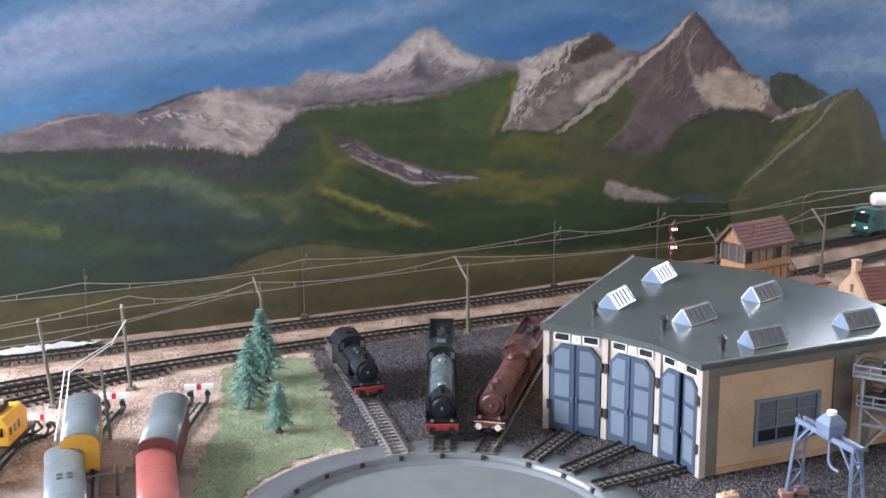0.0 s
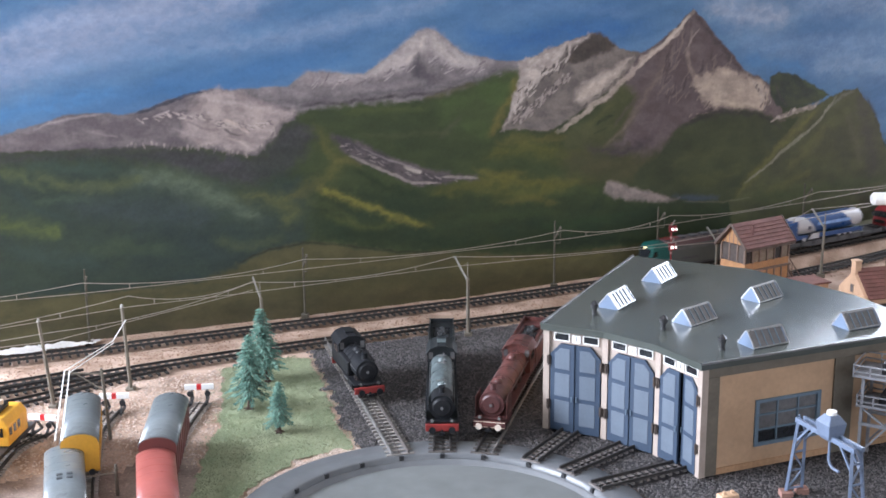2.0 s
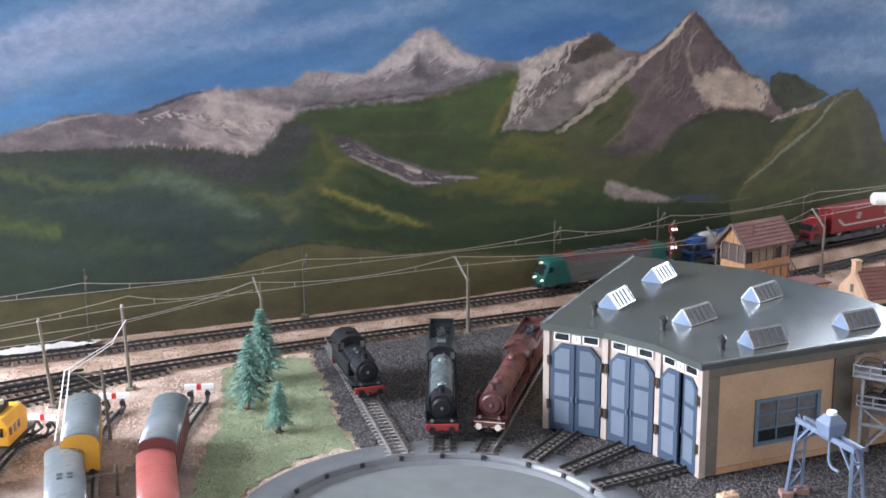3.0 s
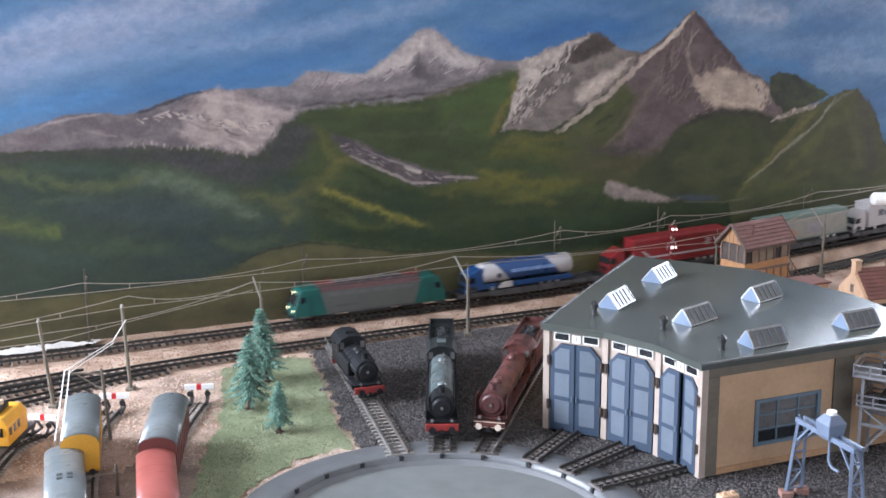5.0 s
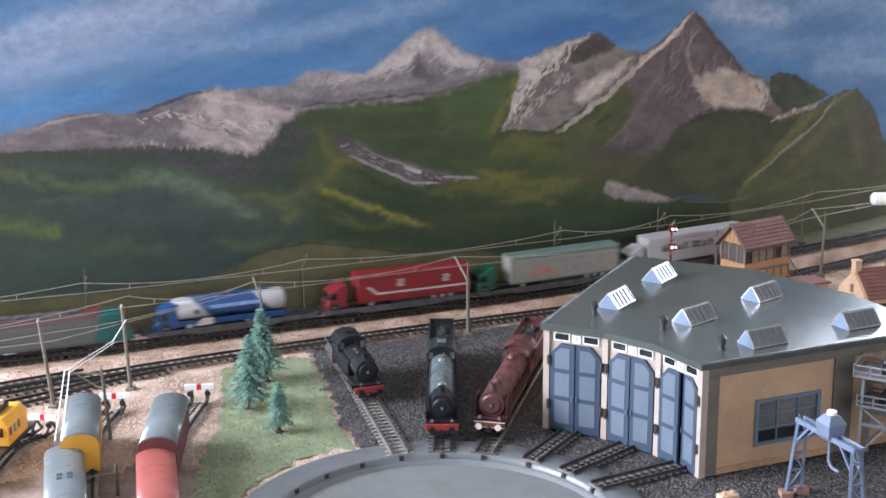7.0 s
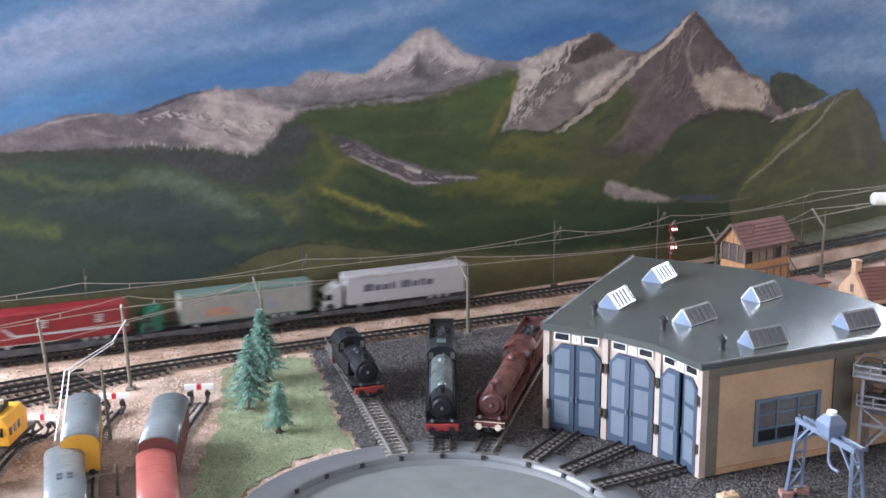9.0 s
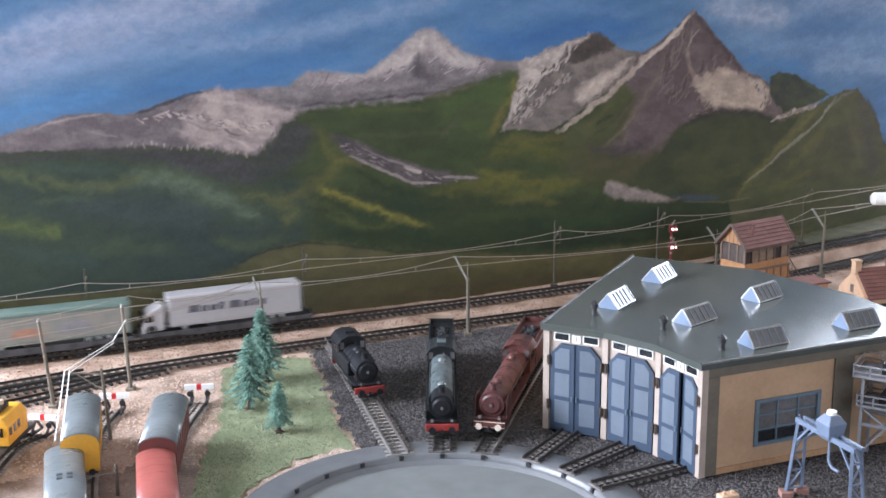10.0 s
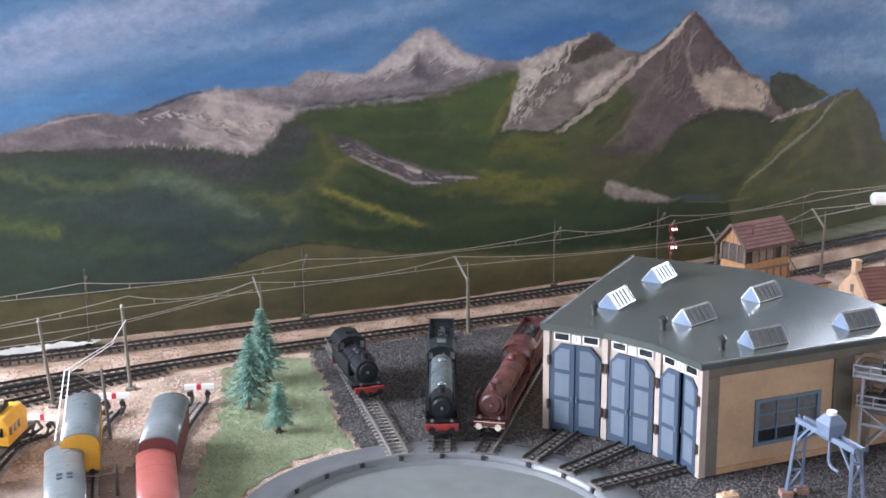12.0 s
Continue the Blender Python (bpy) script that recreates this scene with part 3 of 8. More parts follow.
# broken rock
dabs([(10.6, 24.3), (12.6, 25.8), (14.7, 27.6), (16.3, 29.1), (18.4, 30.2)], 80, 0.88, 50, 0.32, (156, 144, 138), (84, 77, 76), 6)
# snow field of the crag
layer([(27.8, 32.6), (26.5, 31.2), (25.2, 29.6), (22.8, 27.8), (20.6, 26.3), (19.1, 26.6), (19.2, 28.2), (21.3, 29.3), (24.3, 30.7)], (182, 168, 156), (160, 146, 136), 0.7, 7.0, 0.4)
stroke([(19.7, 29.0), (22.6, 29.6), (25.6, 31.1)], 0.65, (164, 152, 144), 0.6, 0.9)
# grey scree
stroke([(15.1, 26.0), (17.6, 27.1), (20.1, 28.1)], 1.29, (126, 116, 110), 0.5, 1.0)
stroke([(11.0, 23.7), (14.3, 23.5), (17.6, 24.4)], 0.73, (112, 104, 102), 0.6, 0.9)
# dark nicks of the snow field
dabs([(20.1, 25.5), (22.7, 27.2), (25.2, 28.8), (27.4, 30.6)], 16, 0.73, 40, 0.33, (92, 84, 80), (110, 100, 96), 7)
# great peak
layer([(29.2, 33.0), (31.7, 34.4), (34.8, 36.8), (36.1, 38.3), (37.3, 39.0), (38.5, 38.0), (41.0, 35.1), (44.6, 31.7), (47.0, 29.0), (49.4, 28.3), (52.7, 25.5), (54.6, 20.8), (45.2, 20.9), (35.5, 18.5), (29.1, 17.2), (22.9, 18.8), (25.0, 22.5), (25.7, 26.2), (22.7, 26.0)], (104, 92, 92), (92, 80, 80), 0.18, 5.0, 0.2)
# green gully between crag and peak
layer([(26.1, 29.4), (24.8, 27.5), (22.7, 25.5), (20.2, 23.7), (17.7, 22.2), (17.7, 19.8), (22.9, 18.5), (26.3, 20.8), (28.0, 23.5), (28.8, 26.8)], (84, 86, 58), (72, 76, 50), 0.9, 4.0, 0.5)
# scree edge of the peak
stroke([(37.3, 38.7), (35.3, 36.5), (32.4, 34.0), (29.5, 32.1), (27.0, 29.5), (24.4, 27.5), (21.4, 25.5), (18.5, 23.5), (16.4, 22.3)], 0.98, (172, 156, 144), 0.85, 0.6)
stroke([(36.8, 38.2), (34.5, 35.9), (31.3, 33.1), (28.5, 30.9)], 0.57, (190, 174, 160), 0.7, 0.7)
# brown fall lines
stroke([(34.0, 33.9), (31.9, 29.9), (28.9, 25.1), (26.3, 21.2)], 1.66, (112, 98, 94), 0.6, 1.0)
stroke([(35.4, 33.9), (34.7, 28.9), (33.5, 24.0), (30.8, 20.0)], 1.52, (88, 76, 78), 0.6, 1.0)
stroke([(33.2, 31.5), (30.6, 27.5), (27.2, 22.8), (23.7, 19.5)], 0.83, (124, 108, 98), 0.5, 0.9)
stroke([(31.4, 29.9), (27.9, 26.0), (25.0, 22.5)], 0.66, (98, 86, 84), 0.5, 0.9)
# dark east face
stroke([(37.7, 38.4), (40.3, 35.3), (43.6, 31.9), (46.5, 29.0)], 1.19, (72, 62, 66), 0.8, 0.8)
stroke([(39.1, 35.3), (41.1, 32.7), (42.7, 29.7)], 2.19, (90, 78, 80), 0.6, 1.0)
# rock of the great peak
dabs([(36.2, 36.3), (34.1, 31.4), (31.9, 28.3), (35.2, 26.4), (40.2, 31.9), (43.1, 30.9)], 60, 1.85, 64, 0.34, (118, 104, 100), (80, 70, 72), 11)
# summit streaks
stroke([(37.2, 36.1), (37.0, 34.2), (36.4, 32.1)], 0.66, (132, 118, 114), 0.7, 0.8)
stroke([(38.4, 36.2), (37.2, 34.8), (36.6, 33.6)], 0.33, (156, 142, 136), 0.7, 0.7)
stroke([(36.4, 33.4), (37.1, 30.4), (38.2, 27.9), (40.0, 25.9)], 0.85, (140, 124, 116), 0.75, 0.8)
# snow bowl
layer([(40.0, 29.4), (43.2, 30.1), (45.2, 29.3), (47.0, 28.6), (49.7, 27.7), (51.3, 25.9), (51.0, 23.9), (49.7, 23.0), (45.0, 23.6), (41.2, 24.2), (39.0, 25.9), (37.5, 28.3), (38.1, 28.7)], (168, 152, 138), (146, 132, 122), 0.6, 7.0, 0.5)
stroke([(41.5, 25.2), (45.0, 24.3), (48.6, 24.0)], 0.87, (184, 168, 150), 0.8, 0.8)
stroke([(47.8, 28.0), (49.5, 26.2), (50.1, 24.4)], 0.79, (172, 158, 148), 0.7, 0.8)
stroke([(39.8, 28.9), (43.3, 28.2), (45.8, 28.4)], 0.69, (144, 130, 120), 0.6, 0.8)
# rock breaking the bowl
dabs([(37.5, 27.9), (39.0, 25.4), (41.1, 23.8), (39.1, 23.1), (36.8, 22.7)], 30, 0.86, 30, 0.35, (132, 118, 112), (80, 70, 70), 8)
# rim of the bowl
dabs([(48.4, 27.1), (50.3, 25.7), (50.0, 23.5), (52.0, 24.2), (53.0, 25.5)], 26, 0.89, 70, 0.36, (92, 82, 80), (150, 138, 132), 9)
# slope melting into the meadow
layer([(17.7, 19.3), (22.0, 19.7), (26.4, 19.3), (30.9, 18.4), (35.5, 19.1), (38.5, 15.8), (35.8, 11.8), (24.7, 14.2), (17.7, 16.0)], (74, 76, 52), (82, 80, 56), 1.8, 4.0, 0.8)
# shadow below the peak
stroke([(21.1, 19.7), (24.6, 19.0), (28.1, 19.2), (31.7, 20.3)], 1.85, (72, 62, 68), 0.75, 1.0)
stroke([(29.1, 17.2), (33.6, 19.3), (36.3, 21.6)], 1.88, (86, 78, 70), 0.6, 1.0)
# bushes in the gully
stroke([(22.3, 23.0), (23.4, 23.7), (24.9, 24.1)], 0.66, (50, 58, 44), 0.85, 0.7)
stroke([(21.9, 21.7), (23.0, 22.1), (24.1, 22.6)], 0.33, (60, 64, 46), 0.6, 0.7)
stroke([(21.0, 22.8), (22.7, 24.3), (24.9, 26.2)], 1.15, (92, 94, 58), 0.5, 1.0)
# green knob
layer([(51.2, 28.0), (53.0, 28.8), (56.3, 28.0), (59.8, 26.2), (63.3, 24.3), (60.1, 23.3), (55.6, 23.0), (52.8, 23.4), (51.3, 25.6)], (58, 64, 58), (70, 78, 58), 0.2, 5.0, 0.2)
# lighter right flank
stroke([(57.5, 27.1), (60.5, 25.4), (62.5, 24.4)], 0.73, (78, 92, 66), 0.7, 0.9)
stroke([(52.3, 27.0), (53.3, 24.8), (54.7, 23.4)], 0.63, (74, 66, 68), 0.6, 0.8)
# round dark hill
layer([(28.3, 15.1), (32.3, 18.1), (35.4, 21.7), (39.1, 23.2), (44.0, 23.5), (49.2, 22.9), (52.4, 21.7), (55.8, 19.4), (56.2, 14.7), (49.9, 11.0), (44.8, 9.3), (34.9, 10.8), (28.4, 12.1)], (72, 78, 54), (62, 68, 50), 0.5, 4.0, 0.4)
# dark brow of the round hill
stroke([(35.4, 21.5), (39.1, 23.0), (44.0, 23.4), (49.7, 22.6), (53.6, 20.0)], 1.31, (58, 56, 54), 0.8, 0.9)
stroke([(50.4, 20.4), (52.7, 17.9), (52.2, 16.1)], 2.18, (56, 62, 52), 0.6, 1.0)
stroke([(33.7, 16.3), (38.4, 17.1), (43.4, 17.1)], 2.61, (82, 86, 58), 0.5, 1.0)
stroke([(35.7, 13.5), (41.6, 13.0), (46.6, 14.1)], 2.13, (86, 90, 56), 0.5, 1.0)
# right hill
layer([(44.8, 8.9), (48.7, 12.5), (52.8, 16.5), (55.8, 19.8), (59.0, 22.2), (63.3, 23.9), (65.9, 24.6), (69.3, 24.7), (72.4, 21.8), (74.8, 18.2), (76.0, 15.5), (80.9, 6.3), (90.0, -4.9), (46.2, 2.3)], (84, 88, 60), (74, 76, 58), 0.2, 4.0, 0.3)
# shaded east side of the hill
stroke([(69.7, 24.0), (71.6, 19.5), (73.2, 14.5), (74.3, 9.4)], 4.15, (74, 70, 68), 0.65, 1.0)
stroke([(65.2, 18.8), (66.7, 15.3), (68.3, 11.8)], 2.31, (72, 74, 62), 0.5, 1.0)
stroke([(71.7, 23.1), (73.6, 20.2), (75.0, 17.1)], 0.88, (66, 66, 62), 0.8, 0.8)
# yellow flank
stroke([(61.5, 22.8), (58.1, 19.8), (53.8, 16.8), (49.7, 13.2), (45.8, 10.1)], 1.65, (108, 106, 60), 0.7, 1.0)
# footpath
stroke([(64.7, 23.8), (61.7, 20.4), (58.2, 18.2), (54.4, 16.0), (51.0, 13.7), (47.5, 11.7)], 0.64, (134, 130, 116), 0.85, 0.7)
stroke([(68.4, 24.4), (65.9, 23.9), (63.7, 22.2)], 0.84, (116, 112, 104), 0.6, 0.9)
stroke([(53.5, 21.8), (57.9, 21.9), (61.3, 22.5)], 1.47, (84, 84, 62), 0.9, 0.6)
# grey rock band
stroke([(52.7, 21.3), (55.1, 22.0), (59.0, 22.5), (61.2, 23.2)], 0.83, (150, 138, 132), 0.85, 0.7)
# stones of the band
dabs([(52.4, 21.3), (55.6, 22.3), (60.1, 22.7)], 16, 0.73, 20, 0.36, (164, 152, 144), (110, 102, 98), 10)
stroke([(55.7, 13.0), (59.5, 16.0), (62.7, 19.1)], 2.24, (98, 98, 62), 0.6, 1.0)
stroke([(51.6, 9.4), (56.4, 11.2), (60.9, 12.3)], 1.69, (96, 96, 58), 0.6, 1.0)
stroke([(67.4, 20.9), (69.3, 16.9), (70.8, 11.9)], 1.74, (92, 90, 72), 0.5, 1.0)
# green foot of the hill
stroke([(48.9, 9.3), (56.6, 8.7), (66.0, 8.7), (77.9, 8.3)], 2.34, (72, 84, 56), 0.6, 1.0)
stroke([(58.5, 13.5), (63.3, 12.0), (68.5, 9.3)], 2.3, (78, 84, 60), 0.5, 1.0)
# lake
layer([(34.9, 11.3), (38.7, 11.0), (42.9, 10.3), (42.7, 9.7), (37.8, 10.1)], (66, 78, 92), (74, 82, 84), 0.5, 4.0, 0.2)
# pale outcrop
layer([(24.0, 14.5), (25.6, 14.5), (28.3, 13.2), (32.5, 11.9), (35.8, 10.7), (34.0, 10.5), (28.4, 11.2), (25.2, 12.0), (23.9, 13.0)], (146, 132, 126), (120, 110, 105), 0.4, 6.0, 0.3)
stroke([(24.3, 14.2), (26.5, 13.2), (30.2, 11.8)], 0.51, (138, 126, 120), 0.6, 0.8)
stroke([(36.8, 10.2), (43.8, 9.2), (48.9, 9.3)], 0.36, (112, 110, 88), 0.6, 0.8)
# ochre meadow
layer([(-62.8, 6.9), (-44.6, 6.1), (-32.0, 6.0), (-27.1, 7.7), (-23.5, 9.2), (-18.5, 10.0), (-14.8, 9.5), (-11.1, 8.3), (-5.0, 7.1), (1.3, 6.4), (9.4, 5.2), (17.9, 4.4), (25.0, 4.5), (32.3, 4.5), (42.0, 3.4), (57.0, 2.5), (83.2, -0.3), (85.9, -23.5), (-6.9, -8.6), (-64.3, -8.7)], (94, 90, 62), (80, 78, 54), 0.5, 4.0, 0.4)
# dark seam above the meadow
stroke([(-27.1, 7.9), (-23.5, 9.3), (-18.5, 9.9), (-14.1, 9.1), (-6.6, 7.3), (0.5, 6.5)], 0.47, (52, 54, 42), 0.75, 0.8)
# olive bands
stroke([(-22.9, 7.2), (-14.2, 6.6), (-5.1, 5.2)], 1.26, (104, 98, 66), 0.5, 1.0)
stroke([(-42.0, 5.4), (-33.4, 5.0), (-25.1, 5.2), (-14.2, 4.3)], 1.24, (72, 72, 52), 0.6, 1.0)
stroke([(-25.2, 2.8), (-14.3, 2.7), (-2.0, 1.9), (9.4, 1.8)], 2.14, (84, 80, 54), 0.6, 1.0)
# brown foot
stroke([(-57.3, 2.6), (-45.5, 2.5), (-33.6, 1.6), (-20.2, 1.0), (-6.7, 0.5), (7.8, 0.8), (21.5, 0.8)], 3.16, (76, 70, 52), 0.7, 1.0)
stroke([(1.3, 4.5), (9.4, 3.7), (17.9, 3.6), (25.0, 3.3)], 1.03, (110, 102, 66), 0.5, 1.0)
stroke([(4.5, 5.3), (9.4, 4.3), (16.2, 3.9)], 0.5, (120, 108, 70), 0.5, 0.9)
# faint earth
layer([(-63.5, -0.1), (-45.6, 1.0), (-28.8, 0.4), (-14.4, -0.3), (-14.5, -4.2), (-64.3, -8.7)], (88, 80, 62), (76, 72, 56), 1.0, 4.0, 0.5)
# loose brushwork over the whole picture
brush = cloudy(MX * 0.3 + MZ * 0.25, MZ * 0.8 - MX * 0.12, 211, 4)
stipple = cloudy(MX * 3.8, MZ * 3.4, 223, 3)
grey = canvas @ np.array((0.25, 0.6, 0.15))
vivid = (canvas.max(2) - canvas.min(2)) / canvas.max(2)
rock = np.clip(1.25 - vivid * 3.2, 0, 1)
canvas = grey[..., None] + (canvas - grey[..., None]) * 1.0
canvas = canvas * ((grey / 0.13) ** 0.14 * (1 + 0.3 * (brush - 0.5) + (0.12 + 0.3 * rock) * (stipple - 0.5)))[..., None] * PAINT

gx = (MX / 100).ravel()
gy = np.array([board_y(x) for x in MX[0] / 100])[None, :] * np.ones((ROWS, 1))
verts = np.stack((gx, gy.ravel(), (MZ / 100).ravel()), 1).astype(np.float32)
corner = (np.arange(ROWS - 1)[:, None] * COLS + np.arange(COLS - 1)[None, :]).ravel()
quads = np.stack((corner, corner + 1, corner + COLS + 1, corner + COLS), 1).astype(np.int32)
me = bpy.data.meshes.new("painting")
me.vertices.add(len(verts))
me.vertices.foreach_set("co", verts.ravel())
me.loops.add(quads.size)
me.loops.foreach_set("vertex_index", quads.ravel())
me.polygons.add(len(quads))
me.polygons.foreach_set("loop_start", np.arange(0, quads.size, 4, dtype=np.int32))
me.update(calc_edges=True)
attr = me.color_attributes.new("pigment", "FLOAT_COLOR", "POINT")
rgba = np.ones((ROWS * COLS, 4), np.float32)
rgba[:, :3] = np.clip(canvas.reshape(-1, 3), 0, 0.9)
attr.data.foreach_set("color", rgba.ravel())
mural_mat = bpy.data.materials.new("mural_paint")
mural_mat.use_nodes = True
nt = mural_mat.node_tree
bsdf = nt.nodes["Principled BSDF"]
bsdf.inputs["Roughness"].default_value = 0.6
bsdf.inputs["Specular IOR Level"].default_value = 0.25
ca, tc, nz, bp = (nt.nodes.new("ShaderNode" + k) for k in ("VertexColor", "TexCoord", "TexNoise", "Bump"))
ca.layer_name = "pigment"
nz.inputs["Scale"].default_value, nz.inputs["Detail"].default_value = 220, 4
bp.inputs["Strength"].default_value, bp.inputs["Distance"].default_value = 0.3, 0.0006
hs, mr = nt.nodes.new("ShaderNodeHueSaturation"), nt.nodes.new("ShaderNodeMapRange")
mr.inputs[3].default_value, mr.inputs[4].default_value = 0.92, 1.08
nt.links.new(tc.outputs["Object"], nz.inputs["Vector"])
nt.links.new(nz.outputs[0], bp.inputs["Height"])
nt.links.new(nz.outputs[0], mr.inputs[0])
nt.links.new(mr.outputs[0], hs.inputs["Value"])
nt.links.new(ca.outputs[0], hs.inputs["Color"])
nt.links.new(hs.outputs[0], bsdf.inputs["Base Color"])
nt.links.new(bp.outputs[0], bsdf.inputs["Normal"])
me.materials.append(mural_mat)
me.polygons.foreach_set("use_smooth", np.ones(len(quads), bool))
mural = thing("backdrop", Matrix(), "hand-painted alpine mountain mural on a curved board", "backdrop", kind="structure")
ob = new("painting", me)
ob.parent = mural
bm = bm_new()
for k in range(40):
    xa, xb = -0.7 + 1.54 * k / 40, -0.7 + 1.54 * (k + 1) / 40
    bm.faces.new([bm.verts.new(v) for v in ((xa, board_y(xa) + 0.004, -0.06), (xb, board_y(xb) + 0.004, -0.06), (xb, board_y(xb) + 0.004, 0.46), (xa, board_y(xa) + 0.004, 0.46))])
part("board", bm, MATS["plywood"], mural)

# ---- turntable ----
grey_plastic = mat("grey_plastic", lin(100, 102, 104), 0.35, var=0.12, scale=14, bump=0.0)
pit_grey = mat("pit_grey", lin(110, 113, 112), 0.45, var=0.14, scale=9)
black_plastic = mat("black_plastic", (0.02, 0.02, 0.022), 0.5, var=0.3, scale=200)
turntable = thing("turntable", Matrix.Translation(HUB), "round grey locomotive turntable pit with stepped rim", "turntable")
bm = bm_new()
lathe(bm, [(0.19, -0.004), (0.186, 0.001), (0.157, 0.001), (0.1545, 0.0), (0.1535, -0.0045)], 160)
part("rim", bm, grey_plastic, turntable, smooth=True)
bm = bm_new()
lathe(bm, [(0.1535, -0.0045), (0.1502, -0.0048), (0.1492, -0.0085), (0.1475, -0.0088)], 160)
part("ledge", bm, mat("ledge_grey", lin(104, 106, 108), 0.5, var=0.12, scale=16), turntable, smooth=True)
bm = bm_new()
lathe(bm, [(0.1477, -0.0082), (0.05, -0.008), (0.0005, -0.008)], 120)
part("pit_floor", bm, pit_grey, turntable, smooth=True)
bm = bm_new()
box(bm, -0.0022, 0.0022, -0.0012, 0.0012, -0.0022, 0.0022)
marker = mesh_of(bm, "contact_marker")
marker.materials.append(black_plastic)
SPURS, STALLS = (-15.0, 0.0, 15.0), (32.35, 47.35, 62.3)
for a in (-60, -45, -30, -15, 0, 15, *STALLS, 77.3, 92):
    share("contact_marker", marker, turntable, pose(0, 0, 0, 0, 0, -a) @ pose(0, 0.1538, -0.0014))

# ---- tracks ----
rail_dark = mat("rail_dark", (0.05, 0.045, 0.042), 0.5, 0.4, var=0.3, scale=60)
rail_steel = mat("rail_steel", (0.3, 0.285, 0.27), 0.4, 0.7, var=0.25, scale=60)
sleeper_dark = mat("sleeper_dark", (0.035, 0.03, 0.027), 0.75, var=0.3, scale=90)
sleeper_grey = mat("sleeper_grey", lin(142, 136, 130), 0.8, var=0.3, scale=90)
rail_rust = mat("rail_rust", (0.13, 0.11, 0.1), 0.5, 0.4, var=0.35, scale=60)
sleeper_stall = mat("sleeper_stall", lin(120, 112, 108), 0.8, var=0.4, scale=90)
sleeper_darker = mat("sleeper_darker", lin(84, 78, 74), 0.8, var=0.35, scale=90)


def sweep(bm, pts, off, w, z0, z1, lift=lambda x: 0.0):
    """A rail: a box section led along pts at a sideways offset."""
    prev = None
    n = len(pts)
    for i in range(n):
        a, b = pts[max(0, i - 1)], pts[min(n - 1, i + 1)]
        d = Vector((b[0] - a[0], b[1] - a[1], 0)).normalized()
        s = Vector((d.y, -d.x, 0))
        c = Vector((pts[i][0], pts[i][1], lift(pts[i][0])))
        ring = [bm.verts.new(c + s * (off + sx * w) + Vector((0, 0, z))) for sx, z in ((-0.9, z0), (0.9, z0), (0.5, z0 + (z1 - z0) * 0.35), (0.5, z1), (-0.5, z1), (-0.5, z0 + (z1 - z0) * 0.35))]
        if prev:
            for k in range(6):
                bm.faces.new((prev[k], ring[k], ring[(k + 1) % 6], prev[(k + 1) % 6]))
        else:
            bm.faces.new(ring[::-1])
        prev = ring
    bm.faces.new(prev)


def track(label, pts, gap, rail_m, sleeper_m, pick=None, width=0.030, group="", base=0.0, lift=lambda x: 0.0, bright=0):
    """Rails on sleepers along pts; sleepers inside the stretch pick are single parts, the rest joined."""
    tr = thing("track", Matrix(), label, "railway track", group)
    for off in (-0.00825, 0.00825):
        bm = bm_new()
        sweep(bm, pts, off, 0.0016, base + 0.0018, base + 0.0048, lift)
        part("rail", bm, rail_steel if bright * off > 0 else rail_m, tr)
    bm = bm_new()
    sweep(bm, pts, 0.0, 0.0008, base + 0.0012, base + 0.0026, lift)
    part("centre_contact", bm, rail_m, tr)
    bm = bm_new()
    prism(bm, [(-width / 2, 0.0), (width / 2, 0.0), (width / 2 - 0.0004, 0.002), (-width / 2 + 0.0004, 0.002)], -0.0016, 0.0016)
    me = mesh_of(bm, "sleeper")
    me.materials.append(sleeper_m)
    rv, rf = [], []
    carry, count = 0.0, 0
    for (ax, ay), (bx, by) in zip(pts, pts[1:]):
        seg = math.hypot(bx - ax, by - ay)
        turn = math.degrees(math.atan2(-(bx - ax), by - ay))
        while carry < seg:
            f = carry / seg
            x, y = ax + (bx - ax) * f, ay + (by - ay) * f
            m = pose(x, y, base + lift(x), 0, 0, turn)
            if (pick is None or pick[0] < x < pick[1]) and count < 290:
                share("sleeper", me, tr, m)
                count += 1
            else:
                k = len(rv)
                rv += [m @ Vector((sx * width / 2, sy * 0.0019, z)) for z in (0, 0.002) for sx, sy in ((-1, -1), (1, -1), (1, 1), (-1, 1))]
                rf += [(k + 4, k + 5, k + 6, k + 7)] + [(k + e, k + (e + 1) % 4, k + 4 + (e + 1) % 4, k + 4 + e) for e in range(4)]
            carry += gap
        carry -= seg
    if rv:
        run = bpy.data.meshes.new("sleeper_run")
        run.from_pydata(rv, [], rf)
        run.materials.append(sleeper_m)
        tagged(share("sleeper_run", run, tr, Matrix()), kind="stuff")
    return tr


def main_line(poly, x0, x1, n=160):
    return [(x0 + (x1 - x0) * i / n, along(poly, x0 + (x1 - x0) * i / n)) for i in range(n + 1)]


def radial(angle, r0, r1):
    a = radians(angle)
    return [(HUB.x + r * math.sin(a), HUB.y + r * math.cos(a)) for r in (r0, (r0 + r1) / 2, r1)]


